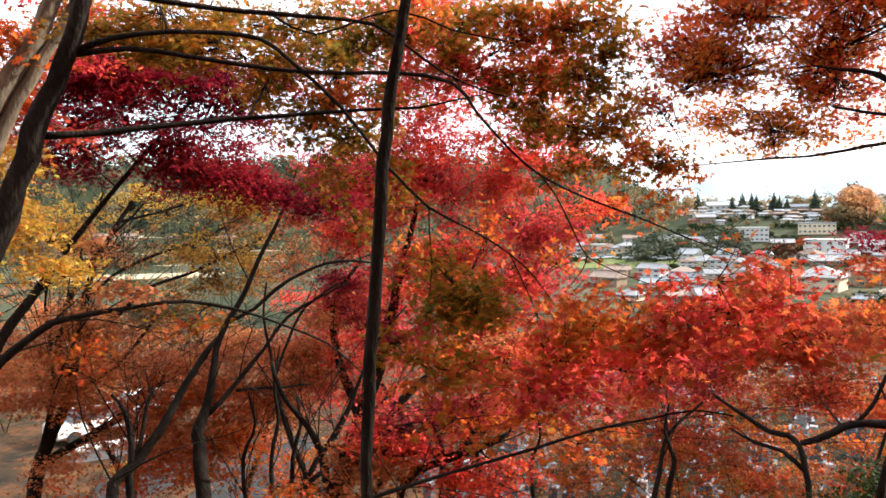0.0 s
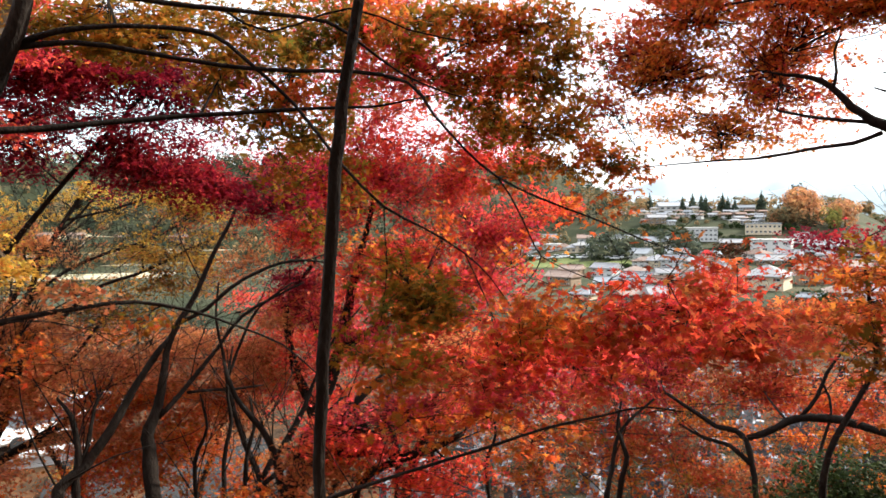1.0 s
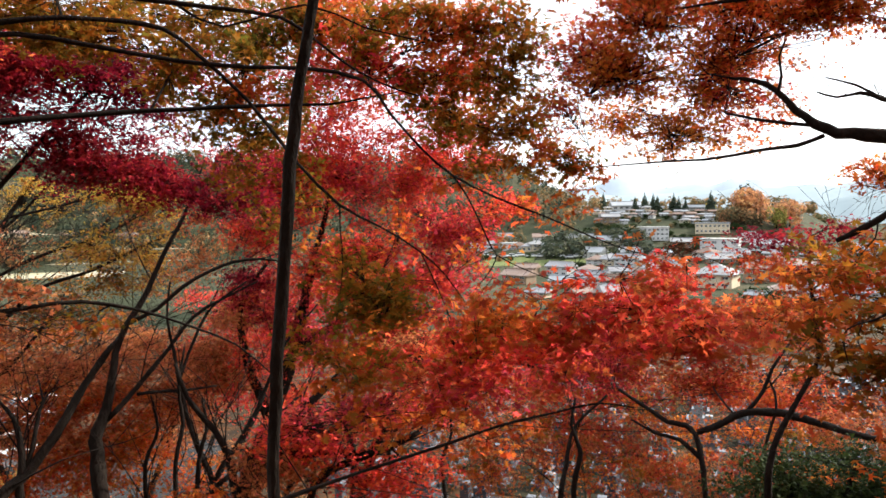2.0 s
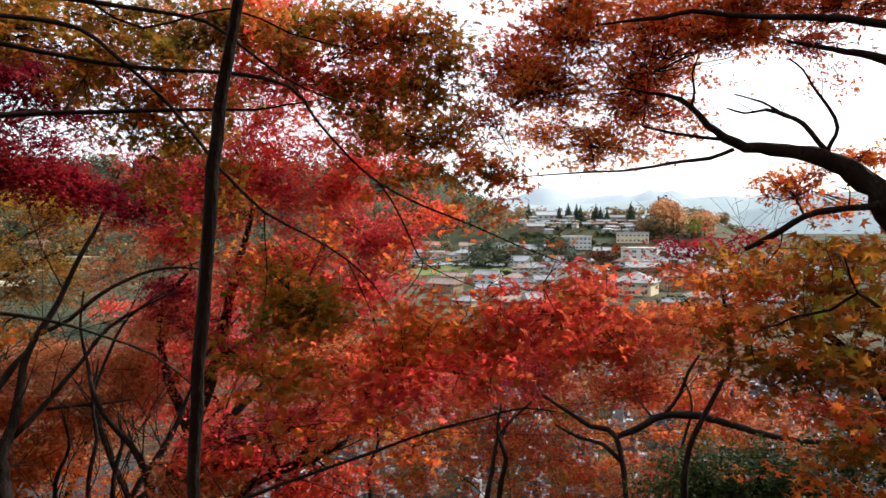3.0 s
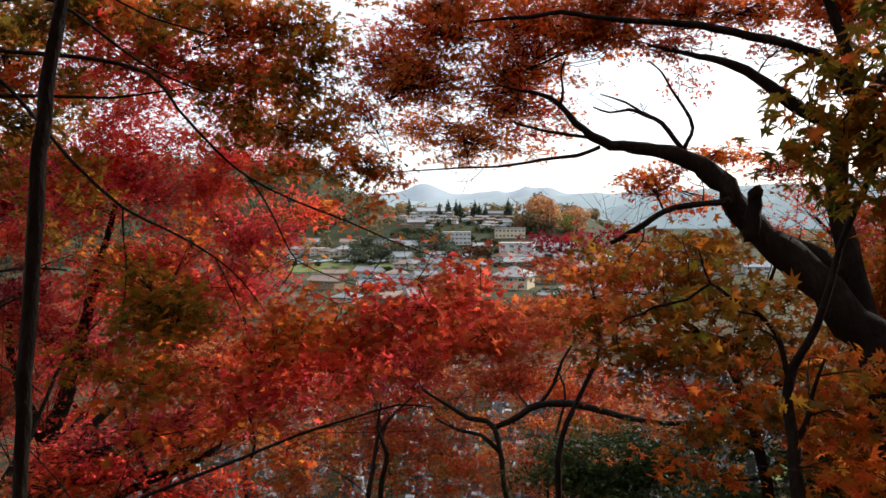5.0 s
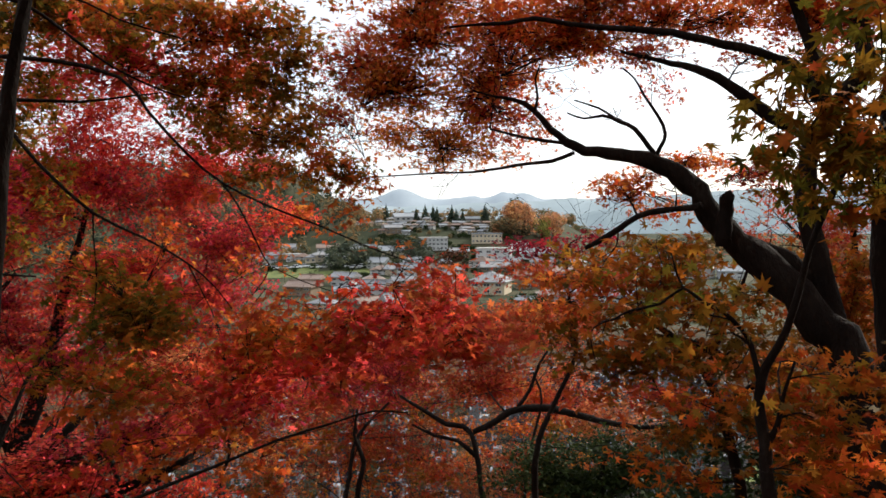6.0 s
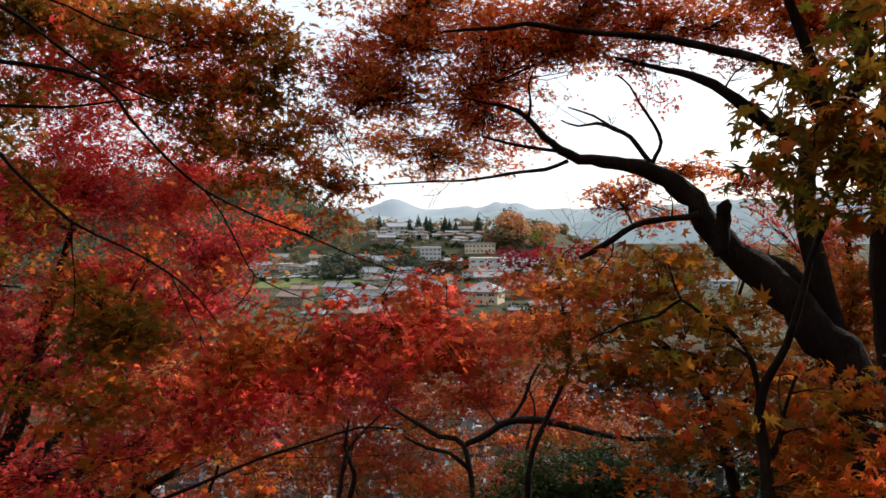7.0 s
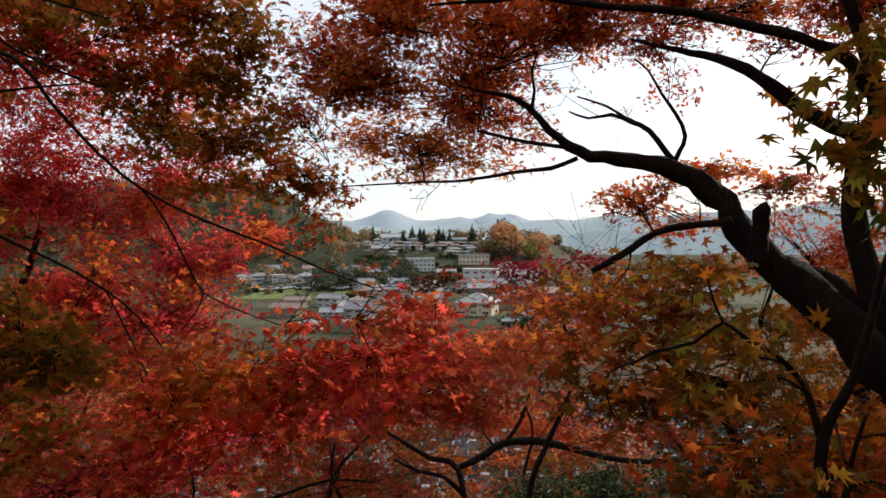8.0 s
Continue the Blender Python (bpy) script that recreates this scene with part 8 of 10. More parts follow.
dusky_maple.bough("dusk", 2.08, 11.64, -1.93, 0.39, 0.15, 80, 0.074, 3)
dusky_maple.bough("dusk", 1.92, 11.74, -1.66, 0.39, 0.15, 80, 0.074, 3)
dusky_maple.bough("dusk", 1.6, 11.2, -1.67, 0.65, 0.29, 173, 0.074, 3)
dusky_maple.bough("rust", -0.01, 11.77, -1.92, 0.58, 0.21, 195, 0.074, 3)
dusky_maple.bough("rust", 0.25, 11.43, -1.42, 0.58, 0.21, 195, 0.074, 3)
dusky_maple.bough("rust", -0.36, 11.34, -1.55, 0.97, 0.37, 418, 0.074, 3)
dusky_maple.bough("dusk", -2.74, 11.4, -1.07, 0.58, 0.25, 814, 0.074, 3)
dusky_maple.bough("dusk", -1.38, 11.95, -1.01, 0.58, 0.25, 814, 0.074, 3)
dusky_maple.bough("dusk", -2, 11.3, -0.95, 0.97, 0.47, 1744, 0.074, 3)
dusky_maple.bough("rust", -0.89, 11.48, -1.63, 0.58, 0.21, 195, 0.074, 3)
dusky_maple.bough("rust", -0.68, 11.15, -1.61, 0.58, 0.21, 195, 0.074, 3)
dusky_maple.bough("rust", -1.33, 11.19, -1.75, 0.97, 0.37, 418, 0.074, 3)
dusky_maple.bough("orange", -3.13, 10.67, -1.03, 0.58, 0.25, 569, 0.074, 3)
dusky_maple.bough("orange", -2.44, 10.93, -1.05, 0.58, 0.25, 569, 0.074, 3)
dusky_maple.bough("orange", -2.76, 11.01, -1.36, 0.97, 0.47, 1221, 0.074, 3)
dusky_maple.bough("rust", 1.02, 11.14, -2.07, 0.39, 0.15, 129, 0.074, 3)
dusky_maple.bough("rust", 0.31, 11.47, -2.04, 0.39, 0.15, 129, 0.074, 3)
dusky_maple.bough("rust", 0.79, 11.2, -1.92, 0.65, 0.29, 278, 0.074, 3)
dusky_maple.bough("dusk", 2.13, 11.92, -1.18, 0.44, 0.21, 439, 0.074, 3)
dusky_maple.bough("dusk", 2.32, 11.9, -0.66, 0.44, 0.21, 439, 0.074, 3)
dusky_maple.bough("dusk", 2.27, 11.33, -0.8, 0.73, 0.37, 941, 0.074, 3)
dusky_maple.bough("rust", 1.33, 11.54, -2.1, 0.58, 0.15, 170, 0.074, 3)
dusky_maple.bough("rust", 1.23, 11, -2.26, 0.58, 0.15, 170, 0.074, 3)
dusky_maple.bough("rust", 1.58, 11.05, -2.11, 0.97, 0.29, 365, 0.074, 3)
dusky_maple.bough("olive", 2.27, 11.22, -1.98, 0.48, 0.10, 94, 0.074, 3)
dusky_maple.bough("olive", 2.91, 11.16, -1.77, 0.48, 0.10, 94, 0.074, 3)
dusky_maple.bough("olive", 2.74, 10.92, -1.82, 0.81, 0.19, 203, 0.074, 3)
dusky_maple.bough("dusk", 0.39, 11.07, -1.93, 0.58, 0.15, 146, 0.074, 3)
dusky_maple.bough("dusk", 0.57, 10.96, -1.92, 0.58, 0.15, 146, 0.074, 3)
dusky_maple.bough("dusk", 0.14, 11.15, -2.15, 0.97, 0.29, 313, 0.074, 3)
dusky_maple.bough("rust", 3.34, 11.33, -1.42, 0.44, 0.25, 549, 0.074, 3)
dusky_maple.bough("rust", 2.45, 10.9, -1.08, 0.44, 0.25, 549, 0.074, 3)
dusky_maple.bough("rust", 3.01, 11.08, -1.06, 0.73, 0.47, 1177, 0.074, 3)
dusky_maple.bough("dusk", -0.31, 11.01, -1.37, 0.53, 0.21, 536, 0.074, 3)
dusky_maple.bough("dusk", -0.77, 11.58, -1.63, 0.53, 0.21, 536, 0.074, 3)
dusky_maple.bough("dusk", -0.85, 11.38, -1.31, 0.89, 0.37, 1151, 0.074, 3)
dusky_maple.bough("dusk", -1.42, 11.37, -1.65, 0.58, 0.21, 292, 0.074, 3)
dusky_maple.bough("dusk", -2.26, 11.75, -1.66, 0.58, 0.21, 292, 0.074, 3)
dusky_maple.bough("dusk", -1.97, 11.09, -1.72, 0.97, 0.37, 628, 0.074, 3)
dusky_maple.bough("rust", -1.94, 11.3, -2.19, 0.58, 0.15, 170, 0.074, 3)
dusky_maple.bough("rust", -2.09, 11.42, -2.37, 0.58, 0.15, 170, 0.074, 3)
dusky_maple.bough("rust", -2.56, 10.84, -2.04, 0.97, 0.29, 365, 0.074, 3)
dusky_maple.bough("dusk", 0.43, 11.08, -1.82, 0.53, 0.21, 298, 0.074, 3)
dusky_maple.bough("dusk", -0.73, 11.66, -1.78, 0.53, 0.21, 298, 0.074, 3)
dusky_maple.bough("dusk", -0.03, 11.3, -1.7, 0.89, 0.37, 639, 0.074, 3)
dusky_maple.bough("brown", -0.05, 11.76, -2.1, 0.53, 0.21, 298, 0.074, 3)
dusky_maple.bough("brown", -1.22, 11.69, -1.98, 0.53, 0.21, 298, 0.074, 3)
dusky_maple.bough("brown", -0.68, 11.17, -1.99, 0.89, 0.37, 639, 0.074, 3)
dusky_maple.bough("rust", 0.1, 10.88, -2.25, 0.53, 0.15, 200, 0.074, 3)
dusky_maple.bough("rust", -0.05, 11.51, -2.39, 0.53, 0.15, 200, 0.074, 3)
dusky_maple.bough("rust", 0.62, 11.11, -2.21, 0.89, 0.29, 431, 0.074, 3)
dusky_maple.bough("dusk", 1.55, 11.12, -1.71, 0.44, 0.21, 219, 0.074, 3)
dusky_maple.bough("dusk", 1.59, 11.28, -2.28, 0.44, 0.21, 219, 0.074, 3)
dusky_maple.bough("dusk", 1.43, 11.12, -1.97, 0.73, 0.37, 470, 0.074, 3)
dusky_maple.bough("brown", 2.34, 11.11, -1.74, 0.44, 0.21, 219, 0.074, 3)
dusky_maple.bough("brown", 1.7, 11.29, -1.85, 0.44, 0.21, 219, 0.074, 3)
dusky_maple.bough("brown", 2.06, 11.03, -1.94, 0.73, 0.37, 470, 0.074, 3)
dusky_maple.bough("brown", 0.43, 11.33, -1.44, 0.34, 0.15, 84, 0.074, 3)
dusky_maple.bough("brown", 0.64, 11.75, -1.48, 0.34, 0.15, 84, 0.074, 3)
dusky_maple.bough("brown", 0.8, 11.33, -1.54, 0.57, 0.29, 182, 0.074, 3)
dusky_maple.bough("olive", -1.65, 11.47, -1.4, 0.53, 0.09, 166, 0.074, 3)
dusky_maple.bough("olive", -1.28, 11.79, -1.49, 0.53, 0.09, 166, 0.074, 3)
dusky_maple.bough("olive", -1.34, 11.28, -1.45, 0.89, 0.15, 357, 0.074, 3)
dusky_maple.bough("olive", -0.38, 10.93, -1.75, 0.48, 0.08, 65, 0.074, 3)
dusky_maple.bough("olive", 0.22, 11.86, -1.93, 0.48, 0.08, 65, 0.074, 3)
dusky_maple.bough("olive", -0.35, 11.27, -1.77, 0.81, 0.13, 141, 0.074, 3)
dusky_maple.bough("olive", -2.08, 10.98, -1.9, 0.53, 0.09, 83, 0.074, 3)
dusky_maple.bough("olive", -1.37, 10.82, -2, 0.53, 0.09, 83, 0.074, 3)
dusky_maple.bough("olive", -1.95, 10.99, -2.01, 0.89, 0.15, 178, 0.074, 3)
dusky_maple.bough("brown", -1.95, 10.64, -2.07, 0.58, 0.10, 146, 0.074, 3)
dusky_maple.bough("brown", -1.88, 10.55, -2.06, 0.58, 0.10, 146, 0.074, 3)
dusky_maple.bough("brown", -1.32, 11.03, -2.19, 0.97, 0.19, 313, 0.074, 3)
dusky_maple.bough("olive", -0.06, 11.65, -2.2, 0.44, 0.09, 58, 0.074, 3)
dusky_maple.bough("olive", 0.54, 10.97, -1.9, 0.44, 0.09, 58, 0.074, 3)
dusky_maple.bough("olive", 0.46, 11.17, -2.07, 0.73, 0.15, 124, 0.074, 3)
dusky_maple.bough("brown", 2.53, 10.89, -2.37, 0.53, 0.10, 133, 0.074, 3)
dusky_maple.bough("brown", 1.88, 11.11, -2.5, 0.53, 0.10, 133, 0.074, 3)
dusky_maple.bough("brown", 2.03, 10.91, -2.3, 0.89, 0.19, 287, 0.074, 3)
dusky_maple.bough("rust", -0.31, 13.25, -1.14, 0.55, 0.10, 384, 0.072, 3)
dusky_maple.bough("rust", 1.11, 12.89, -1.08, 0.55, 0.10, 384, 0.072, 3)
dusky_maple.bough("rust", 0.41, 13.02, -1.11, 0.92, 0.18, 824, 0.072, 3)
dusky_maple.bough("dusk", 1.46, 13.46, -1.49, 0.55, 0.08, 258, 0.072, 3)
dusky_maple.bough("dusk", 2, 12.49, -1.16, 0.55, 0.08, 258, 0.072, 3)
dusky_maple.bough("dusk", 1.35, 12.92, -1.24, 0.92, 0.15, 555, 0.072, 3)
dusky_maple.bough("rust", 1.44, 12.88, -1, 0.45, 0.10, 260, 0.072, 3)
dusky_maple.bough("rust", 1.6, 13.3, -1.02, 0.45, 0.10, 260, 0.072, 3)
dusky_maple.bough("rust", 2.02, 12.89, -1.01, 0.74, 0.18, 557, 0.072, 3)
dusky_maple.bough("orange", -0.78, 13.11, -0.99, 0.49, 0.10, 266, 0.072, 3)
dusky_maple.bough("orange", -0.54, 13.19, -0.82, 0.49, 0.10, 266, 0.072, 3)
dusky_maple.bough("orange", -0.26, 13.06, -0.91, 0.83, 0.18, 571, 0.072, 3)
dusky_maple.bough("brown", 0.72, 12.98, -1.74, 0.49, 0.08, 232, 0.072, 3)
dusky_maple.bough("brown", 1.69, 12.52, -1.75, 0.49, 0.08, 232, 0.072, 3)
dusky_maple.bough("brown", 1.15, 12.8, -1.78, 0.83, 0.15, 499, 0.072, 3)
dusky_maple.bough("olive", 0.32, 13.07, -1.4, 0.55, 0.08, 232, 0.072, 3)
dusky_maple.bough("olive", -0.62, 12.93, -1.41, 0.55, 0.08, 232, 0.072, 3)
dusky_maple.bough("olive", 0.02, 12.93, -1.46, 0.92, 0.15, 499, 0.072, 3)
dusky_maple.bough("brown", 2.78, 13.17, -1.82, 0.45, 0.08, 165, 0.072, 3)
dusky_maple.bough("brown", 2.28, 13.25, -1.77, 0.45, 0.08, 165, 0.072, 3)
dusky_maple.bough("brown", 2.17, 12.69, -1.72, 0.74, 0.15, 355, 0.072, 3)
dusky_maple.bough("dusk", -1.36, 12.74, -1.34, 0.55, 0.10, 296, 0.072, 3)
dusky_maple.bough("dusk", -0.05, 13.63, -1.57, 0.55, 0.10, 296, 0.072, 3)
dusky_maple.bough("dusk", -0.73, 12.93, -1.35, 0.92, 0.18, 634, 0.072, 3)
dusky_maple.bough("rust", 1.98, 12.53, -2.32, 0.49, 0.08, 186, 0.072, 3)
dusky_maple.bough("rust", 1.1, 12.94, -2.36, 0.49, 0.08, 186, 0.072, 3)
dusky_maple.bough("rust", 1.69, 12.6, -2.24, 0.83, 0.15, 399, 0.072, 3)
dusky_maple.bough("olive", 0.28, 12.62, -2.58, 0.49, 0.07, 139, 0.072, 3)
dusky_maple.bough("olive", 0.17, 13, -2.56, 0.49, 0.07, 139, 0.072, 3)
dusky_maple.bough("olive", 0.57, 12.61, -2.5, 0.83, 0.13, 299, 0.072, 3)
dusky_maple.bough("dusk", 2.29, 13.35, -1.6, 0.45, 0.08, 165, 0.072, 3)
dusky_maple.bough("dusk", 2.72, 12.78, -1.36, 0.45, 0.08, 165, 0.072, 3)
dusky_maple.bough("dusk", 2.73, 12.65, -1.44, 0.74, 0.15, 355, 0.072, 3)
dusky_maple.fray(200, 1.2, up=0.4)
dusky_maple.finish()

lower_maple = Tree("maple_tree", "broad red maple at the foot of the bank", 116)
lower_maple.limb((-4.79, 12.67, -3.97, 0.1051), (-4.72, 13.05, -3.16, 0.086), (-4.54, 13.43, -2.29, 0.0669), (-4.32, 13.72, -1.55, 0.043), (-4.17, 13.9, -0.97, 0.0239), ground=True)
lower_maple.limb((-4.72, 13.05, -3.16, 0.0573), (-5.66, 13, -2.16, 0.043), (-6.2, 12.96, -1.36, 0.0287))
lower_maple.limb((-4.54, 13.43, -2.29, 0.0478), (-3.46, 13.91, -1.81, 0.0382), (-2.59, 14.25, -1.26, 0.0239))
lower_maple.pad("pink", -6.55, 12.94, -0.58, 1.41, 0.65, 2787, 0.095, 3, twig=False)
lower_maple.pad("dusk", -5.07, 13.58, -0.91, 1.41, 0.65, 2787, 0.095, 3, twig=False)
lower_maple.pad("dusk", -3.59, 14.07, -1.01, 1.3, 0.65, 2573, 0.095, 3, twig=False)
lower_maple.pad("scarlet", -5.87, 13.07, -1.59, 1.52, 0.54, 2223, 0.095, 3, twig=False)
lower_maple.pad("dusk", -4.3, 13.62, -1.94, 1.52, 0.54, 2223, 0.095, 3, twig=False)
lower_maple.pad("rust", -2.75, 13.96, -2.25, 1.3, 0.54, 917, 0.095, 3, twig=False)
lower_maple.pad("rust", -6.11, 12.74, -2.27, 1.52, 0.43, 733, 0.095, 3, twig=False)
lower_maple.pad("dusk", -4.59, 13.26, -2.74, 1.52, 0.43, 611, 0.095, 3, twig=False)
lower_maple.pad("pink", -2.6, 14.37, -0.65, 1.09, 0.54, 1389, 0.095, 3, twig=False)
lower_maple.pad("dusk", -1.96, 14.26, -1.69, 1.19, 0.54, 1310, 0.095, 3, twig=False)
lower_maple.pad("scarlet", -6.88, 12.88, 0.2, 1.3, 0.54, 1906, 0.095, 3, twig=False)
lower_maple.pad("scarlet", -5.63, 13.51, 0.11, 1.09, 0.54, 1191, 0.095, 3, twig=False)
lower_maple.finish()

rusty_maple = Tree("maple_tree", "sparse rusty maple at the foot of the bank", 117)
rusty_maple.limb((-8.51, 9.23, -3.28, 0.0781), (-8.71, 9.4, -2.58, 0.0638), (-8.71, 9.73, -1.86, 0.0497), (-8.56, 10.1, -1.21, 0.0319), (-8.44, 10.4, -0.51, 0.0178), ground=True)
rusty_maple.limb((-8.71, 9.4, -2.58, 0.0497), (-9.18, 9.27, -1.77, 0.0355), (-9.61, 9.06, -1.04, 0.0249), (-9.89, 8.92, -0.32, 0.0142))
rusty_maple.limb((-7.26, 10.21, -3.51, 0.0568), (-7.37, 10.53, -2.72, 0.0497), (-7.27, 10.9, -1.97, 0.0355), (-7.3, 11.14, -1.16, 0.0213), ground=True)
rusty_maple.pad("rust", -9.73, 9.22, 0.18, 1.31, 0.5, 1983, 0.09, 3, twig=False)
rusty_maple.pad("rust", -8.65, 10.25, -0.3, 1.31, 0.4, 1388, 0.09, 3, twig=False)
rusty_maple.pad("rust", -7.59, 11.09, -0.49, 1.01, 0.4, 1068, 0.09, 3, twig=False)
rusty_maple.pad("rust", -9.21, 9.58, -0.77, 1.41, 0.5, 2403, 0.09, 3, twig=False)
rusty_maple.pad("orange", -8.04, 10.59, -1.09, 1.31, 0.5, 1983, 0.09, 3, twig=False)
rusty_maple.pad("rust", -6.82, 11.45, -1.2, 1.01, 0.5, 1526, 0.09, 3, twig=False)
rusty_maple.pad("rust", -7.21, 10.98, -1.89, 1.21, 0.4, 1098, 0.09, 3, twig=False)
rusty_maple.pad("orange", -8.27, 10.14, -1.85, 1.21, 0.3, 686, 0.09, 3, twig=False)
rusty_maple.pad("rust", -9.99, 8.81, -0.3, 0.91, 0.6, 1648, 0.09, 3, twig=False)
rusty_maple.pad("scarlet", -6.48, 11.87, -0.27, 0.71, 0.4, 854, 0.09, 3, twig=False)
rusty_maple.pad("olive", -8.5, 10.53, 0.62, 0.91, 0.3, 206, 0.09, 3, twig=False)
rusty_maple.fray(160, 1.6, up=0.4, thick=0.32)
rusty_maple.finish()

camellia = Tree("evergreen_shrub", "tall dark evergreen shrub at the edge of the bank", 118)
camellia.limb((2.07, 8.8, -2.03, 0.0491), (2.14, 8.98, -1.58, 0.0399), (2.2, 9.09, -1.23, 0.0276), (2.29, 9.17, -0.93, 0.0154), ground=True)
camellia.limb((2.14, 8.98, -1.58, 0.0307), (1.75, 9.16, -1.31, 0.0215), (1.57, 9.26, -1.14, 0.0123))
camellia.limb((2.14, 8.98, -1.58, 0.0307), (2.57, 8.98, -1.27, 0.0215), (2.77, 9, -1.02, 0.0123))
camellia.pad("green", 2.14, 9.13, -1.18, 0.49, 0.28, 1399, 0.08, 3, twig=False)
camellia.pad("green", 1.69, 9.15, -1.38, 0.42, 0.24, 933, 0.08, 3, twig=False)
camellia.pad("green", 2.57, 8.98, -1.27, 0.49, 0.28, 1244, 0.08, 3, twig=False)
camellia.pad("green", 2.18, 9.01, -1.47, 0.77, 0.21, 1832, 0.08, 3, twig=False)
camellia.pad("green", 2.96, 8.8, -1.4, 0.49, 0.17, 746, 0.08, 3, twig=False)
camellia.pad("green", 2.89, 8.98, -0.95, 0.35, 0.15, 427, 0.08, 3, twig=False)
# Extra pads widen the shrub; their dark leaves stand in for shade.
camellia.pad("green", 1.64, 9.28, -1.02, 0.49, 0.17, 839, 0.08, 3, twig=False)
camellia.pad("green", 2.41, 9.12, -0.98, 0.49, 0.17, 839, 0.08, 3, twig=False)
camellia.pad("green", 1.17, 9.23, -1.39, 0.49, 0.17, 746, 0.08, 3, twig=False)
camellia.pad("green", 1.88, 9.14, -1.31, 0.56, 0.18, 1039, 0.08, 3, twig=False)
camellia.pad("green", 2.8, 8.91, -1.25, 0.42, 0.18, 779, 0.08, 3, twig=False)
camellia.pad("green", 2.1, 9.21, -0.94, 0.35, 0.14, 388, 0.08, 3, twig=False)
camellia.finish()

old_maple = Tree("maple_tree", "old maple with a thick crooked dark trunk and rusty orange crown", 111)
old_maple.limb((2.02, 3.73, 0.39, 0.108), (2.03, 3.85, 0.73, 0.1), (1.99, 3.96, 1.04, 0.093), (1.91, 4.03, 1.19, 0.084), (1.82, 4.09, 1.32, 0.077), (1.72, 4.16, 1.44, 0.0732), (1.6, 4.22, 1.56, 0.0644), (1.52, 4.25, 1.65, 0.0593), (1.47, 4.27, 1.75, 0.0543), (1.4, 4.29, 1.83, 0.0505), (1.33, 4.32, 1.9, 0.0455), (1.25, 4.34, 1.94, 0.0404), (1.15, 4.37, 1.97, 0.0354), (1.04, 4.4, 1.99, 0.0303), (0.93, 4.42, 2.01, 0.0265), (0.84, 4.44, 2.05, 0.0215), (0.76, 4.45, 2.12, 0.0164), (0.68, 4.45, 2.21, 0.0139), (0.59, 4.45, 2.26, 0.0101), (0.49, 4.46, 2.28, 0.0063), (0.38, 4.47, 2.31, 0.0038), ground=True, step=0.08)
old_maple.limb((1.51, 4.15, 1.54, 0.0418), (1.51, 4.15, 1.62, 0.0381), (1.52, 4.15, 1.71, 0.0344), (1.52, 4.14, 1.76, 0.0332), (1.52, 4.14, 1.78, 0.0295), step=0.05)
old_maple.limb((2, 4.08, 1.11, 0.0648), (1.97, 4.13, 1.31, 0.0571), (1.94, 4.16, 1.52, 0.0493), (1.92, 4.18, 1.71, 0.0467), (1.91, 4.18, 1.84, 0.0428), (1.92, 4.16, 1.99, 0.0415), (1.96, 4.12, 2.13, 0.0389), (1.94, 4.11, 2.23, 0.0311), (1.88, 4.1, 2.45, 0.0259), (1.78, 4.09, 2.68, 0.0207), (1.66, 4.05, 2.96, 0.013), step=0.1)
old_maple.limb((1.93, 4.16, 1.37, 0.0441), (1.84, 4.21, 1.47, 0.0441), (1.77, 4.25, 1.52, 0.0389), (1.7, 4.28, 1.54, 0.0285))
old_maple.limb((1.93, 4.12, 2.21, 0.0337), (1.84, 4.09, 2.32, 0.0282), (1.71, 4.09, 2.39, 0.024), (1.56, 4.09, 2.43, 0.0212), (1.4, 4.1, 2.47, 0.0184), (1.24, 4.09, 2.5, 0.017), (1.09, 4.08, 2.51, 0.0143), (0.94, 4.12, 2.53, 0.0131), (0.78, 4.1, 2.54, 0.0118), (0.63, 4.12, 2.57, 0.0106), (0.5, 4.09, 2.54, 0.0093), (0.38, 4.11, 2.54, 0.007), (0.25, 4.12, 2.53, 0.0046), step=0.1)
old_maple.limb((1.93, 4.15, 2.04, 0.0311), (1.75, 4.23, 2.15, 0.0298), (1.63, 4.26, 2.26, 0.0285), (1.53, 4.29, 2.34, 0.0246), (1.43, 4.32, 2.39, 0.0195), (1.33, 4.35, 2.42, 0.0143), (1.23, 4.38, 2.45, 0.0104), (1.1, 4.41, 2.49, 0.0065))
old_maple.limb((1.3, 4.38, 1.94, 0.0141), (1.24, 4.39, 2.02, 0.0128), (1.17, 4.4, 2.11, 0.0115), (1.1, 4.42, 2.15, 0.0102), (1.02, 4.43, 2.18, 0.0077), (0.93, 4.46, 2.17, 0.0051), (0.85, 4.47, 2.2, 0.0038))
old_maple.limb((1.1, 4.42, 2.15, 0.0064), (1.03, 4.43, 2.2, 0.0058), (0.97, 4.44, 2.23, 0.0051), (0.88, 4.45, 2.26, 0.0038))
old_maple.limb((1.26, 4.39, 1.96, 0.0115), (1.29, 4.37, 2.02, 0.0102), (1.31, 4.36, 2.08, 0.009), (1.27, 4.36, 2.17, 0.0077), (1.21, 4.37, 2.26, 0.0064), (1.16, 4.37, 2.35, 0.0051), (1.1, 4.37, 2.4, 0.0038))
old_maple.limb((0.88, 4.44, 2, 0.0114), (0.77, 4.46, 1.96, 0.0101), (0.66, 4.48, 1.95, 0.0088), (0.52, 4.5, 1.93, 0.0076), (0.38, 4.51, 1.91, 0.0063), (0.24, 4.52, 1.91, 0.0051), (0.07, 4.52, 1.9, 0.0038), (-0.11, 4.52, 1.89, 0.0025))
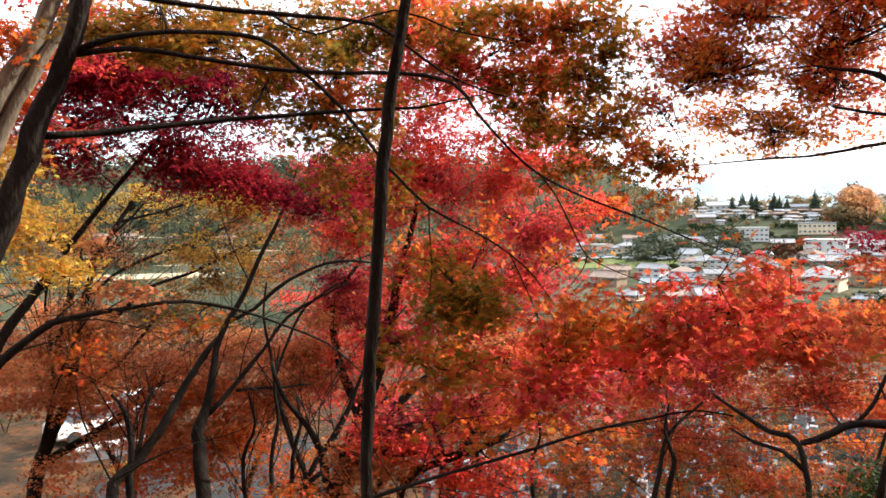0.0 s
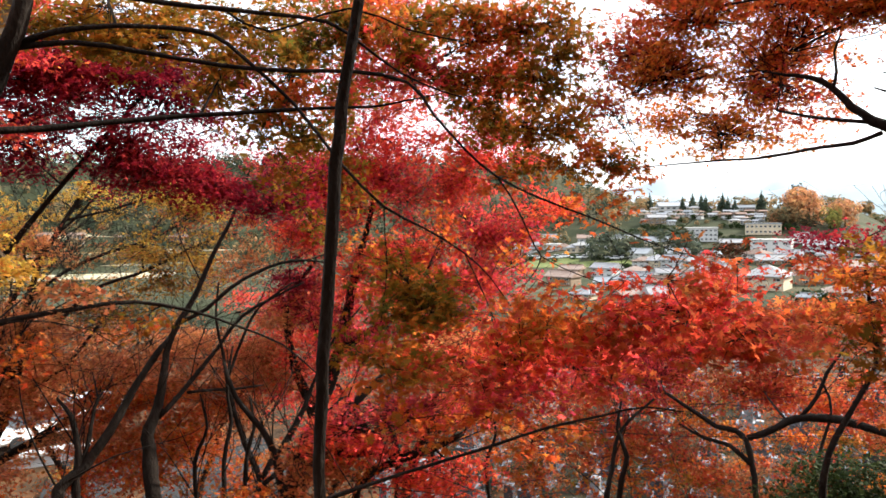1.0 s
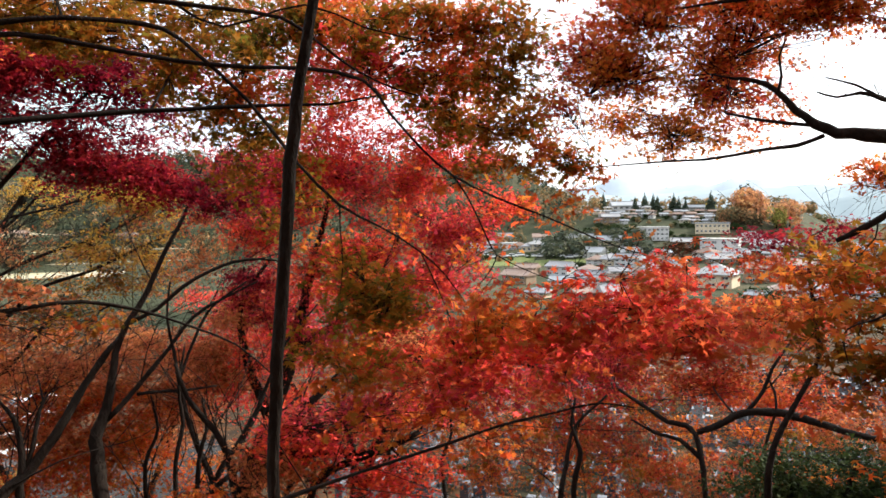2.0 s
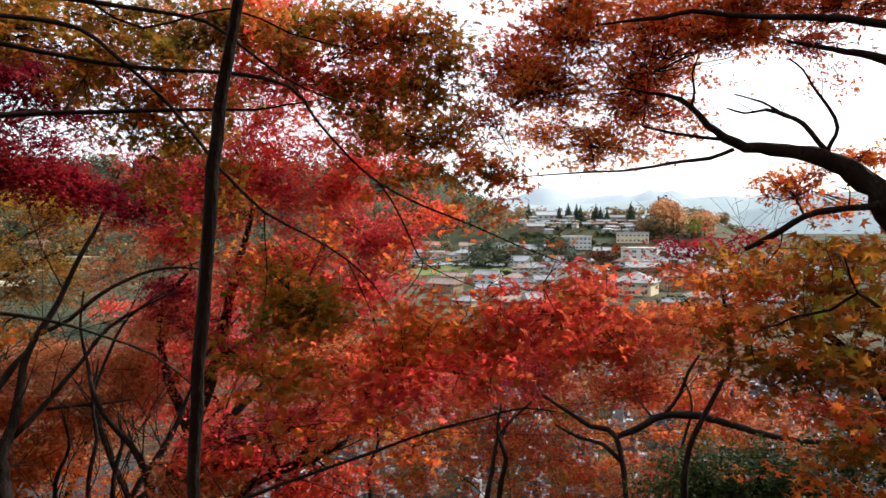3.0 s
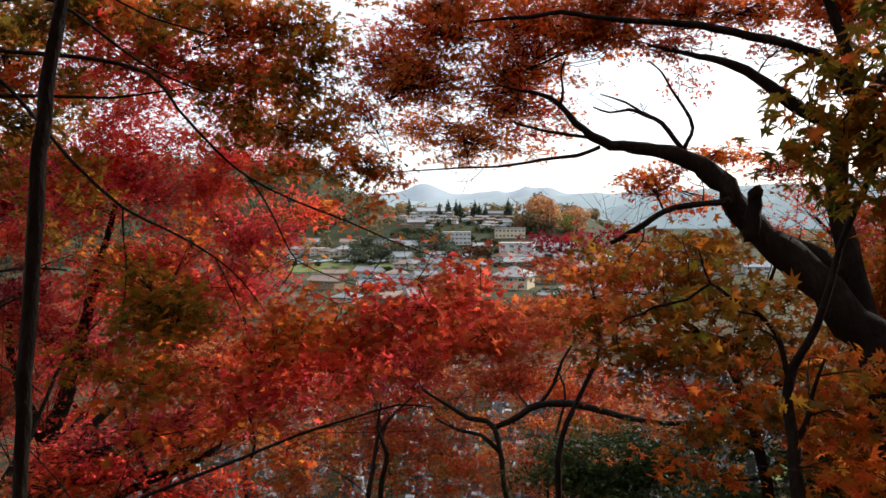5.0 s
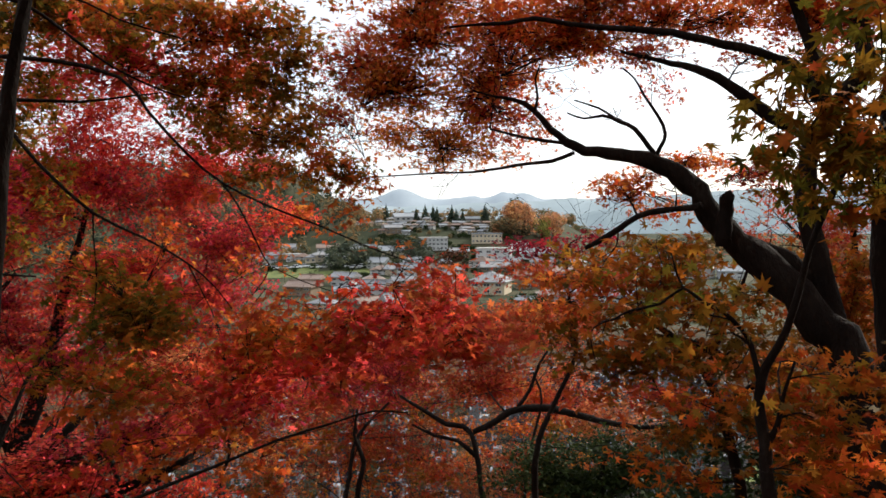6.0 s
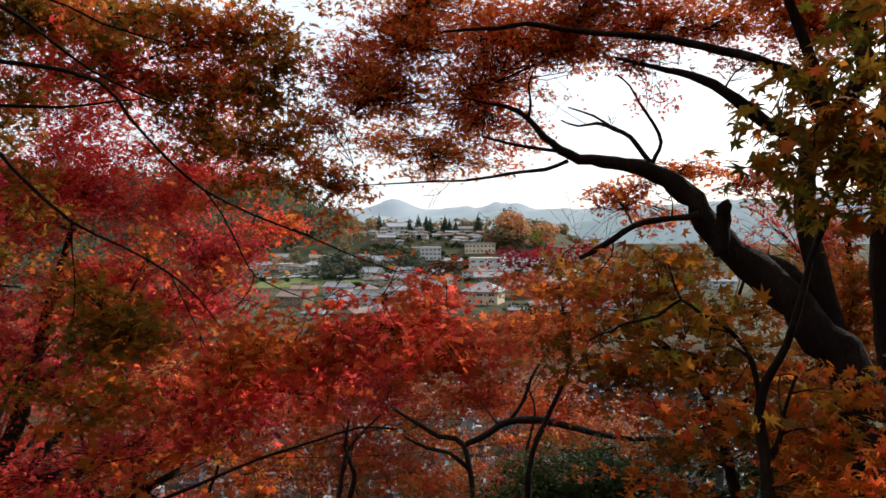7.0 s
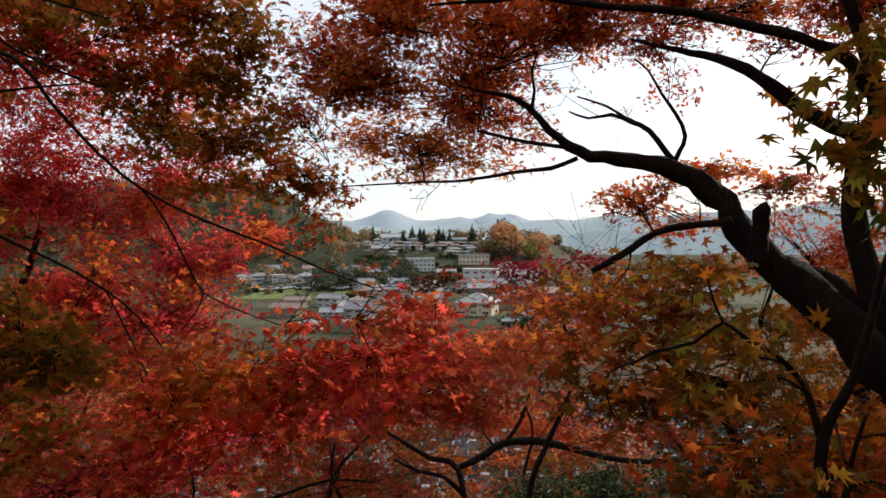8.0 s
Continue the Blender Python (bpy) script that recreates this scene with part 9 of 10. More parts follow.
old_maple.limb((0.85, 4.49, 2.05, 0.0102), (0.72, 4.51, 2.07, 0.009), (0.61, 4.52, 2.09, 0.0077), (0.47, 4.54, 2.13, 0.0051))
old_maple.limb((1.42, 4.18, 1.73, 0.0209), (1.37, 4.21, 1.72, 0.016), (1.25, 4.25, 1.71, 0.0147), (1.15, 4.28, 1.68, 0.0147), (1.06, 4.3, 1.62, 0.0147), (0.98, 4.32, 1.57, 0.0135), (0.91, 4.34, 1.53, 0.0111))
old_maple.limb((0.67, 4.35, 2.19, 0.0074), (0.68, 4.34, 2.26, 0.0061), (0.67, 4.33, 2.34, 0.0049), (0.69, 4.31, 2.41, 0.0037))
old_maple.limb((1.96, 4.12, 2.13, 0.0363), (2.03, 4.07, 2.23, 0.0389), (2.08, 4.01, 2.35, 0.0389), (2.18, 4.24, 2.62, 0.0364), (2.15, 4.18, 2.86, 0.028), (2.15, 4.06, 3.17, 0.0168))
old_maple.pad("brown", 1.6, 4.83, 3.17, 0.61, 0.17, 654, 0.06, 3, twig=False)
old_maple.pad("brown", 1.68, 4.86, 3.25, 0.61, 0.17, 654, 0.06, 3, twig=False)
old_maple.pad("brown", 0.97, 4.84, 3.27, 1.02, 0.31, 1401, 0.06, 3, twig=False)
old_maple.pad("brown", 1.63, 4.65, 3.41, 0.53, 0.19, 708, 0.06, 3, twig=False)
old_maple.pad("brown", 2.15, 4.59, 3.04, 0.53, 0.19, 708, 0.06, 3, twig=False)
old_maple.pad("brown", 2.04, 4.47, 3.22, 0.89, 0.34, 1518, 0.06, 3, twig=False)
old_maple.pad("brown", 0, 4.91, 3.53, 0.53, 0.17, 495, 0.06, 3, twig=False)
old_maple.pad("brown", -0.05, 4.82, 3.06, 0.53, 0.17, 495, 0.06, 3, twig=False)
old_maple.pad("brown", 0.04, 4.91, 3.31, 0.89, 0.31, 1062, 0.06, 3, twig=False)
old_maple.bough("brown", 0.36, 5.19, 2.41, 0.65, 0.27, 1301, 0.036, 5)
old_maple.bough("orange", 0.95, 5.11, 2.76, 0.70, 0.21, 1605, 0.036, 5)
old_maple.bough("brown", 0.47, 5.25, 2.08, 0.48, 0.10, 424, 0.036, 5)
old_maple.bough("dusk", 0.60, 4.92, 2.27, 0.32, 0.19, 453, 0.036, 5)
old_maple.bough("dusk", -0.23, 5.03, 2.57, 0.33, 0.22, 2283, 0.036, 5)
old_maple.bough("dusk", -0.29, 4.68, 2.24, 0.20, 0.17, 357, 0.036, 5)
old_maple.bough("orange", 0.12, 4.65, 2.63, 0.34, 0.18, 2128, 0.036, 5)
old_maple.bough("brown", 0.03, 4.79, 2.40, 0.34, 0.17, 1859, 0.036, 5)
old_maple.bough("brown", -0.08, 5.36, 2.23, 0.30, 0.16, 872, 0.036, 5)
old_maple.bough("brown", 0.28, 4.84, 2.10, 0.34, 0.13, 988, 0.036, 5)
old_maple.bough("brown", 0.20, 5.25, 1.99, 0.31, 0.05, 144, 0.036, 5)
old_maple.bough("orange", 0.57, 5.27, 2.56, 0.35, 0.21, 2590, 0.036, 5)
old_maple.bough("orange", 0.63, 5.22, 2.82, 0.42, 0.21, 3120, 0.036, 5)
old_maple.bough("orange", 0.94, 4.77, 2.65, 0.35, 0.13, 1573, 0.036, 5)
old_maple.bough("orange", 0.96, 4.73, 2.80, 0.39, 0.11, 1506, 0.036, 5)
old_maple.bough("orange", 0.82, 5.01, 2.21, 0.18, 0.12, 204, 0.036, 5)
old_maple.bough("brown", 0.50, 5.21, 2.31, 0.28, 0.14, 920, 0.036, 5)
old_maple.bough("dusk", 1.27, 4.54, 2.52, 0.28, 0.07, 415, 0.036, 5)
old_maple.bough("orange", 1.47, 4.89, 2.81, 0.41, 0.13, 1860, 0.036, 5)
old_maple.bough("dusk", 1.47, 5.01, 2.44, 0.17, 0.12, 152, 0.036, 5)
old_maple.bough("orange", 1.84, 4.84, 2.77, 0.35, 0.14, 1329, 0.036, 5)
old_maple.bough("dusk", 1.73, 4.32, 2.47, 0.21, 0.07, 194, 0.036, 5)
old_maple.bough("dusk", 2.25, 4.73, 2.69, 0.28, 0.18, 1213, 0.036, 5)
old_maple.bough("brown", 1.17, 4.65, 1.85, 0.24, 0.06, 531, 0.036, 5)
old_maple.bough("brown", 1.56, 4.70, 1.97, 0.29, 0.05, 733, 0.036, 5)
old_maple.bough("orange", 1.52, 4.92, 1.73, 0.25, 0.05, 344, 0.036, 5)
old_maple.bough("dusk", 2.06, 4.93, 1.93, 0.19, 0.08, 611, 0.036, 5)
old_maple.bough("orange", 0.11, 4.97, 2.83, 0.26, 0.13, 934, 0.036, 5)
old_maple.bough("brown", 2.04, 4.50, 2.74, 0.30, 0.13, 1082, 0.036, 5)
old_maple.bough("dusk", 2.20, 4.25, 2.64, 0.19, 0.16, 649, 0.036, 5)
old_maple.bough("brown", 0.27, 4.75, 2.93, 0.51, 0.16, 2318, 0.036, 5)
old_maple.bough("orange", 1.12, 4.53, 2.90, 0.50, 0.16, 2209, 0.036, 5)
old_maple.bough("brown", 1.82, 4.20, 2.83, 0.49, 0.15, 2052, 0.036, 5)
old_maple.bough("brown", 1.24, 4.67, 1.80, 0.18, 0.03, 105, 0.036, 5)
old_maple.fray(26, 0.2)
old_maple.finish()

near_maple = Tree("maple_tree", "young maple with large amber-green leaves close to the lookout", 112)
near_maple.limb((1.35, 3.30, 0.51, 0.0276), (1.35, 3.36, 0.68, 0.0244), (1.36, 3.42, 0.83, 0.0225), (1.36, 3.46, 0.94, 0.0204), (1.37, 3.48, 1.06, 0.0183), (1.41, 3.48, 1.15, 0.0153), (1.46, 3.47, 1.25, 0.0143), (1.50, 3.47, 1.38, 0.0133), (1.54, 3.46, 1.55, 0.0127), (1.58, 3.43, 1.70, 0.0122), (1.63, 3.40, 1.84, 0.0112), (1.67, 3.36, 1.96, 0.0101), (1.70, 3.34, 2.02, 0.0082), (1.72, 3.31, 2.14, 0.0072), (1.74, 3.26, 2.31, 0.0051), (1.74, 3.21, 2.48, 0.0031), ground=True, step=0.06)
near_maple.limb((1.37, 3.48, 1.06, 0.0122), (1.35, 3.52, 1.19, 0.0101), (1.32, 3.53, 1.25, 0.0092), (1.24, 3.51, 1.32, 0.0079), (1.15, 3.48, 1.36, 0.0069), (1.09, 3.51, 1.41, 0.0064), (1.01, 3.53, 1.35, 0.0053), (0.90, 3.56, 1.32, 0.0049), (0.85, 3.57, 1.29, 0.0039), (0.80, 3.59, 1.27, 0.0034), (0.76, 3.59, 1.23, 0.0030), (0.77, 3.56, 1.14, 0.0020), step=0.06)
near_maple.limb((1.09, 3.51, 1.41, 0.0049), (1.07, 3.52, 1.46, 0.0039), (1.05, 3.53, 1.54, 0.0030))
near_maple.limb((1.70, 3.34, 2.02, 0.0072), (1.74, 3.31, 2.05, 0.0061), (1.80, 3.26, 2.07, 0.0040))
near_maple.limb((1.37, 3.44, 0.83, 0.0144), (1.41, 3.44, 0.89, 0.0123), (1.44, 3.46, 0.97, 0.0092), (1.45, 3.46, 1.02, 0.0072), (1.49, 3.46, 1.14, 0.0052))
near_maple.pad("amber_leaf", 1.27, 3.13, 2.05, 0.07, 0.03, 6, 0.0975, 7, each=6, single=True, tilt=0.8)
near_maple.pad("amber_leaf", 1.23, 3.16, 1.98, 0.05, 0.04, 5, 0.0975, 7, each=6, single=True, tilt=0.8)
near_maple.pad("amber_leaf", 1.32, 3.10, 2.05, 0.07, 0.04, 8, 0.0975, 7, each=6, single=True, tilt=0.8)
near_maple.pad("amber_leaf", 1.25, 3.08, 1.87, 0.05, 0.05, 8, 0.0975, 7, each=6, single=True, tilt=0.8)
near_maple.pad("amber_leaf", 1.23, 3.09, 1.94, 0.07, 0.05, 9, 0.0975, 7, each=6, single=True, tilt=0.8)
near_maple.pad("amber_leaf", 1.32, 3.05, 1.92, 0.07, 0.07, 13, 0.0975, 7, each=6, single=True, tilt=0.8)
near_maple.pad("amber_leaf", 1.40, 3.07, 2.02, 0.08, 0.07, 18, 0.0975, 7, each=6, single=True, tilt=0.8)
near_maple.pad("amber_leaf", 1.41, 3.07, 1.89, 0.09, 0.08, 23, 0.0975, 7, each=6, single=True, tilt=0.8)
near_maple.pad("amber_leaf", 1.47, 3.03, 1.98, 0.10, 0.10, 38, 0.0975, 7, each=6, single=True, tilt=0.8)
near_maple.pad("amber_leaf", 1.38, 3.09, 1.79, 0.07, 0.07, 8, 0.0975, 7, each=6, single=True, tilt=0.8)
near_maple.pad("amber_leaf", 1.29, 3.14, 1.81, 0.04, 0.03, 2, 0.0975, 7, each=6, single=True, tilt=0.8)
near_maple.pad("amber_leaf", 1.50, 3.03, 1.80, 0.08, 0.08, 11, 0.0975, 7, each=6, single=True, tilt=0.8)
near_maple.pad("amber_leaf", 1.49, 2.98, 2.16, 0.10, 0.10, 34, 0.0975, 7, each=6, single=True, tilt=0.8)
near_maple.pad("amber_leaf", 1.49, 3.10, 2.28, 0.12, 0.08, 22, 0.0975, 7, each=6, single=True, tilt=0.8)
near_maple.pad("amber_leaf", 1.46, 3.16, 2.16, 0.09, 0.08, 21, 0.0975, 7, each=6, single=True, tilt=0.8)
near_maple.pad("amber_leaf", 1.44, 3.07, 1.66, 0.08, 0.05, 6, 0.0975, 7, each=6, single=True, tilt=0.8)
near_maple.pad("amber_leaf", 1.53, 3.01, 1.67, 0.05, 0.08, 5, 0.0975, 7, each=6, single=True, tilt=0.8)
near_maple.pad("amber", 1.47, 3.10, 1.96, 0.10, 0.10, 16, 0.0806, 7, each=10, tilt=0.8)
near_maple.pad("amber", 1.55, 3.07, 1.89, 0.10, 0.17, 35, 0.0806, 7, each=10, tilt=0.8)
near_maple.pad("brown", 1.51, 3.05, 2.13, 0.13, 0.13, 23, 0.0806, 7, each=10, tilt=0.8)
near_maple.pad("amber", 0.97, 3.68, 1.33, 0.16, 0.03, 41, 0.0806, 7, each=10, tilt=0.8)
near_maple.pad("amber", 0.86, 3.70, 1.28, 0.12, 0.03, 31, 0.0806, 7, each=10, tilt=0.8)
near_maple.pad("olive", 1.16, 3.61, 1.31, 0.16, 0.04, 43, 0.0806, 7, each=10, tilt=0.8)
near_maple.pad("amber", 1.06, 3.66, 1.50, 0.14, 0.03, 27, 0.0806, 7, each=10, tilt=0.8)
near_maple.pad("olive", 1.23, 3.64, 1.22, 0.14, 0.04, 29, 0.0806, 7, each=10, tilt=0.8)
near_maple.pad("brown", 1.97, 4.20, 0.97, 0.21, 0.04, 60, 0.0806, 7, each=10, tilt=0.8)
near_maple.pad("brown", 2.14, 4.08, 0.94, 0.21, 0.05, 69, 0.0806, 7, each=10, tilt=0.8)
near_maple.pad("amber", 2.03, 4.13, 0.86, 0.25, 0.05, 96, 0.0806, 7, each=10, tilt=0.8)
near_maple.pad("brown", 2.19, 4.01, 0.81, 0.18, 0.04, 47, 0.0806, 7, each=10, tilt=0.8)
near_maple.pad("amber", 1.55, 4.25, 0.98, 0.21, 0.04, 69, 0.0806, 7, each=10, tilt=0.8)
near_maple.pad("brown", 1.46, 4.24, 0.79, 0.23, 0.04, 69, 0.0806, 7, each=10, tilt=0.8)
near_maple.pad("brown", 2.05, 4.14, 0.99, 0.18, 0.05, 65, 0.0806, 7, each=10, tilt=0.8)
near_maple.pad("amber", 2.20, 4.05, 1.03, 0.16, 0.05, 54, 0.0806, 7, each=10, tilt=0.8)
near_maple.pad("brown", 2.07, 4.09, 0.79, 0.21, 0.05, 41, 0.0806, 7, each=10, tilt=0.8)
near_maple.pad("brown", 2.16, 3.99, 0.66, 0.18, 0.05, 28, 0.0806, 7, each=10, tilt=0.8)
near_maple.pad("brown", 1.90, 3.99, 0.64, 0.17, 0.05, 42, 0.0806, 7, each=10, tilt=0.8)
near_maple.pad("brown", 2.03, 3.86, 0.53, 0.17, 0.05, 26, 0.0806, 7, each=10, tilt=0.8)
near_maple.pad("amber", 2.00, 4.43, 2.18, 0.10, 0.10, 21, 0.091, 7, each=8, tilt=0.8)
near_maple.pad("amber", 2.09, 4.42, 1.87, 0.10, 0.12, 28, 0.091, 7, each=8, tilt=0.8)
near_maple.pad("olive", 1.97, 4.41, 2.36, 0.10, 0.08, 14, 0.091, 7, each=8, tilt=0.8)
near_maple.pad("amber", 2.07, 4.44, 1.63, 0.10, 0.10, 31, 0.091, 7, each=8, tilt=0.8)
near_maple.bough("amber", 1.64, 3.41, 1.11, 0.19, 0.08, 61, 0.075, 7)
near_maple.bough("amber", 1.57, 3.46, 0.94, 0.22, 0.08, 61, 0.075, 7)
near_maple.bough("brown", 1.67, 3.32, 0.93, 0.16, 0.10, 68, 0.075, 7)
near_maple.bough("amber", 1.47, 3.42, 0.76, 0.21, 0.07, 42, 0.075, 7)
near_maple.bough("amber", 1.65, 3.25, 1.08, 0.14, 0.09, 43, 0.075, 7)
near_maple.bough("brown", 1.59, 3.27, 0.78, 0.21, 0.07, 50, 0.075, 7)
near_maple.fray(20, 0.25)
near_maple.finish()

amber_maple = Tree("maple_tree", "broad amber-leaved maple behind the old trunk", 119)
amber_maple.limb((2.1, 5.21, -0.31, 0.0426), (2.12, 5.33, -0, 0.039), (2.1, 5.4, 0.19, 0.0337), (2.06, 5.49, 0.43, 0.0284), (1.99, 5.57, 0.64, 0.0248), (1.87, 5.65, 0.81, 0.0248), (1.7, 5.73, 0.96, 0.0177), (1.53, 5.8, 1.11, 0.0106), ground=True)
amber_maple.limb((2.11, 5.55, 0.75, 0.0213), (2.02, 5.59, 0.81, 0.0355), (1.92, 5.63, 0.83, 0.039), (1.8, 5.68, 0.85, 0.0319), (1.66, 5.73, 0.89, 0.0142))
amber_maple.limb((1.98, 5.31, 0.47, 0.0239), (2.22, 5.25, 0.66, 0.0188), (2.49, 5.15, 0.82, 0.0136), (2.71, 5.05, 0.97, 0.0085))
amber_maple.limb((1.92, 5.39, 0.68, 0.0222), (2.03, 5.39, 0.96, 0.0171), (2.14, 5.38, 1.22, 0.0119), (2.2, 5.37, 1.4, 0.0068))
amber_maple.limb((2.17, 5.58, 0.13, 0.0369), (2.06, 5.65, 0.19, 0.0479), (1.97, 5.69, 0.23, 0.0442), (1.92, 5.72, 0.25, 0.0221))
amber_maple.bough("amber", 1.18, 5.15, 1.47, 0.28, 0.06, 119, 0.078, 5)
amber_maple.bough("amber", 1.61, 5.54, 1.44, 0.38, 0.08, 259, 0.078, 5)
amber_maple.bough("amber", 1.74, 5.09, 1.51, 0.28, 0.08, 194, 0.078, 5)
amber_maple.bough("orange", 1.20, 5.36, 1.29, 0.29, 0.10, 259, 0.078, 5)
amber_maple.bough("amber", 1.71, 5.61, 1.27, 0.43, 0.13, 529, 0.078, 5)
amber_maple.bough("orange", 1.03, 5.66, 1.09, 0.25, 0.08, 165, 0.078, 5)
amber_maple.bough("amber", 1.50, 5.63, 1.06, 0.43, 0.11, 460, 0.078, 5)
amber_maple.bough("amber", 1.83, 5.14, 1.14, 0.33, 0.12, 370, 0.078, 5)
amber_maple.bough("amber", 1.06, 5.36, 0.88, 0.27, 0.09, 187, 0.078, 5)
amber_maple.bough("amber", 1.47, 5.41, 0.78, 0.41, 0.11, 386, 0.078, 5)
amber_maple.bough("olive", 1.62, 5.20, 0.89, 0.29, 0.08, 159, 0.078, 5)
amber_maple.bough("amber", 1.81, 4.98, 0.83, 0.39, 0.09, 314, 0.078, 5)
amber_maple.bough("orange", 1.14, 5.23, 0.64, 0.22, 0.06, 82, 0.078, 5)
amber_maple.bough("dusk", 1.91, 6.15, 0.38, 0.45, 0.08, 246, 0.078, 5)
amber_maple.bough("amber", 1.78, 4.97, 0.50, 0.36, 0.09, 261, 0.078, 5)
amber_maple.bough("amber", 1.70, 5.42, 0.30, 0.31, 0.08, 119, 0.078, 5)
amber_maple.bough("brown", 1.52, 5.41, 0.16, 0.31, 0.06, 85, 0.078, 5)
amber_maple.bough("amber", 2.26, 5.03, 0.82, 0.33, 0.10, 253, 0.078, 5)
amber_maple.bough("amber", 2.72, 5.29, 1.05, 0.24, 0.20, 430, 0.078, 5)
amber_maple.bough("amber", 2.80, 5.15, 1.38, 0.20, 0.20, 343, 0.078, 5)
amber_maple.bough("orange", 2.23, 4.60, 0.76, 0.38, 0.10, 303, 0.078, 5)
amber_maple.bough("amber", 2.41, 4.58, 0.52, 0.28, 0.12, 264, 0.078, 5)
amber_maple.bough("orange", 2.30, 5.01, 0.35, 0.23, 0.10, 154, 0.078, 5)
amber_maple.bough("brown", 1.78, 5.22, 0.08, 0.35, 0.08, 117, 0.078, 5)
amber_maple.bough("olive", 2.03, 4.96, 1.00, 0.25, 0.09, 153, 0.078, 5)
amber_maple.bough("brown", 2.13, 5.15, 0.52, 0.23, 0.09, 122, 0.078, 5)
amber_maple.bough("amber", 2.96, 5.32, 0.76, 0.25, 0.17, 329, 0.078, 5)
amber_maple.bough("amber", 2.62, 5.53, 1.35, 0.21, 0.10, 147, 0.078, 5)
amber_maple.bough("amber", 3.18, 5.14, 1.11, 0.33, 0.25, 720, 0.078, 5)
amber_maple.bough("orange", 3.14, 5.14, 0.55, 0.38, 0.25, 738, 0.078, 5)
amber_maple.bough("orange", 0.88, 5.36, 1.29, 0.16, 0.06, 54, 0.078, 5)
amber_maple.bough("amber", 2.41, 5.63, 1.19, 0.25, 0.11, 183, 0.078, 5)
amber_maple.bough("amber", 2.27, 4.59, 0.30, 0.35, 0.11, 219, 0.078, 5)
amber_maple.fray(60, 0.6)
amber_maple.finish()

# Added tree: its dark leaves stand in for shade on the bank.
shade_evergreen = Tree("evergreen_tree", "low dark evergreen added in place of shade below the old maple", 120)
shade_evergreen.limb((3.57, 6.89, -1.09, 0.0768), (3.66, 7.02, -0.65, 0.0665), (3.73, 7.11, -0.27, 0.0512), (3.78, 7.15, -0.03, 0.0256), ground=True)
shade_evergreen.limb((3.66, 7.02, -0.65, 0.0409), (3.44, 7.23, -0.41, 0.0282), (3.24, 7.36, -0.29, 0.0179))
shade_evergreen.limb((3.66, 7.02, -0.65, 0.0409), (3.93, 7, -0.25, 0.0282), (4.17, 6.91, -0.03, 0.0179))
shade_evergreen.pad("green", 3.56, 7.26, -0.06, 0.35, 0.15, 704, 0.085, 3, twig=False)
shade_evergreen.pad("green", 3.87, 7.08, -0.07, 0.35, 0.2, 1255, 0.085, 3, twig=False)
shade_evergreen.pad("green", 4.17, 6.91, -0.03, 0.35, 0.17, 922, 0.085, 3, twig=False)
shade_evergreen.pad("green", 3.44, 7.23, -0.41, 0.35, 0.17, 845, 0.085, 3, twig=False)
shade_evergreen.pad("green", 3.75, 7.04, -0.46, 0.35, 0.2, 1165, 0.085, 3, twig=False)
shade_evergreen.pad("green", 4.08, 6.85, -0.4, 0.41, 0.23, 1554, 0.085, 3, twig=False)
shade_evergreen.pad("green", 3.55, 7.06, -0.71, 0.47, 0.17, 1229, 0.085, 3, twig=False)
shade_evergreen.pad("green", 3.93, 6.84, -0.69, 0.47, 0.17, 1229, 0.085, 3, twig=False)
shade_evergreen.pad("green", 3.26, 7.42, -0.04, 0.23, 0.1, 215, 0.085, 3, twig=False)
shade_evergreen.pad("green", 3.37, 7.31, -0.22, 0.23, 0.13, 338, 0.085, 3, twig=False)
shade_evergreen.pad("green", 2.85, 7.58, -0.13, 0.35, 0.08, 215, 0.085, 3, twig=False)
shade_evergreen.pad("green", 2.91, 7.45, -0.47, 0.29, 0.12, 384, 0.085, 3, twig=False)
shade_evergreen.pad("green", 3.05, 7.28, -0.78, 0.35, 0.09, 327, 0.085, 3, twig=False)
shade_evergreen.pad("green", 2.55, 7.65, -0.3, 0.29, 0.12, 298, 0.085, 3, twig=False)
shade_evergreen.pad("green", 2.58, 7.44, -0.88, 0.35, 0.14, 553, 0.085, 3, twig=False)
shade_evergreen.pad("green", 3.26, 7.29, -0.48, 0.17, 0.17, 307, 0.085, 3, twig=False)
shade_evergreen.finish()

small_maple = Tree("maple_tree", "small dark red maple on the bank", 113)
small_maple.limb((1.15, 7.4, -0.52, 0.0287), (1.35, 7.51, -0.03, 0.0239), (1.55, 7.56, 0.38, 0.0191), (1.53, 7.63, 0.8, 0.0167), (1.49, 7.67, 1.12, 0.0143), (1.52, 7.68, 1.44, 0.0096), ground=True)
small_maple.pad("crimson", 1.15, 7.75, 1.46, 0.24, 0.12, 295, 0.06, 3, twig=False)
small_maple.pad("crimson", 1.49, 7.69, 1.49, 0.27, 0.12, 459, 0.06, 3, twig=False)
small_maple.pad("crimson", 1.78, 7.63, 1.52, 0.27, 0.08, 268, 0.06, 3, twig=False)
small_maple.pad("dusk", 1.2, 7.73, 1.22, 0.38, 0.16, 752, 0.06, 3, twig=False)
small_maple.pad("dusk", 1.67, 7.63, 1.12, 0.43, 0.22, 1146, 0.06, 3, twig=False)
small_maple.pad("dusk", 0.93, 7.73, 0.79, 0.43, 0.27, 1433, 0.06, 3, twig=False)
small_maple.pad("dusk", 0.39, 7.79, 0.95, 0.49, 0.22, 1290, 0.06, 3, twig=False)
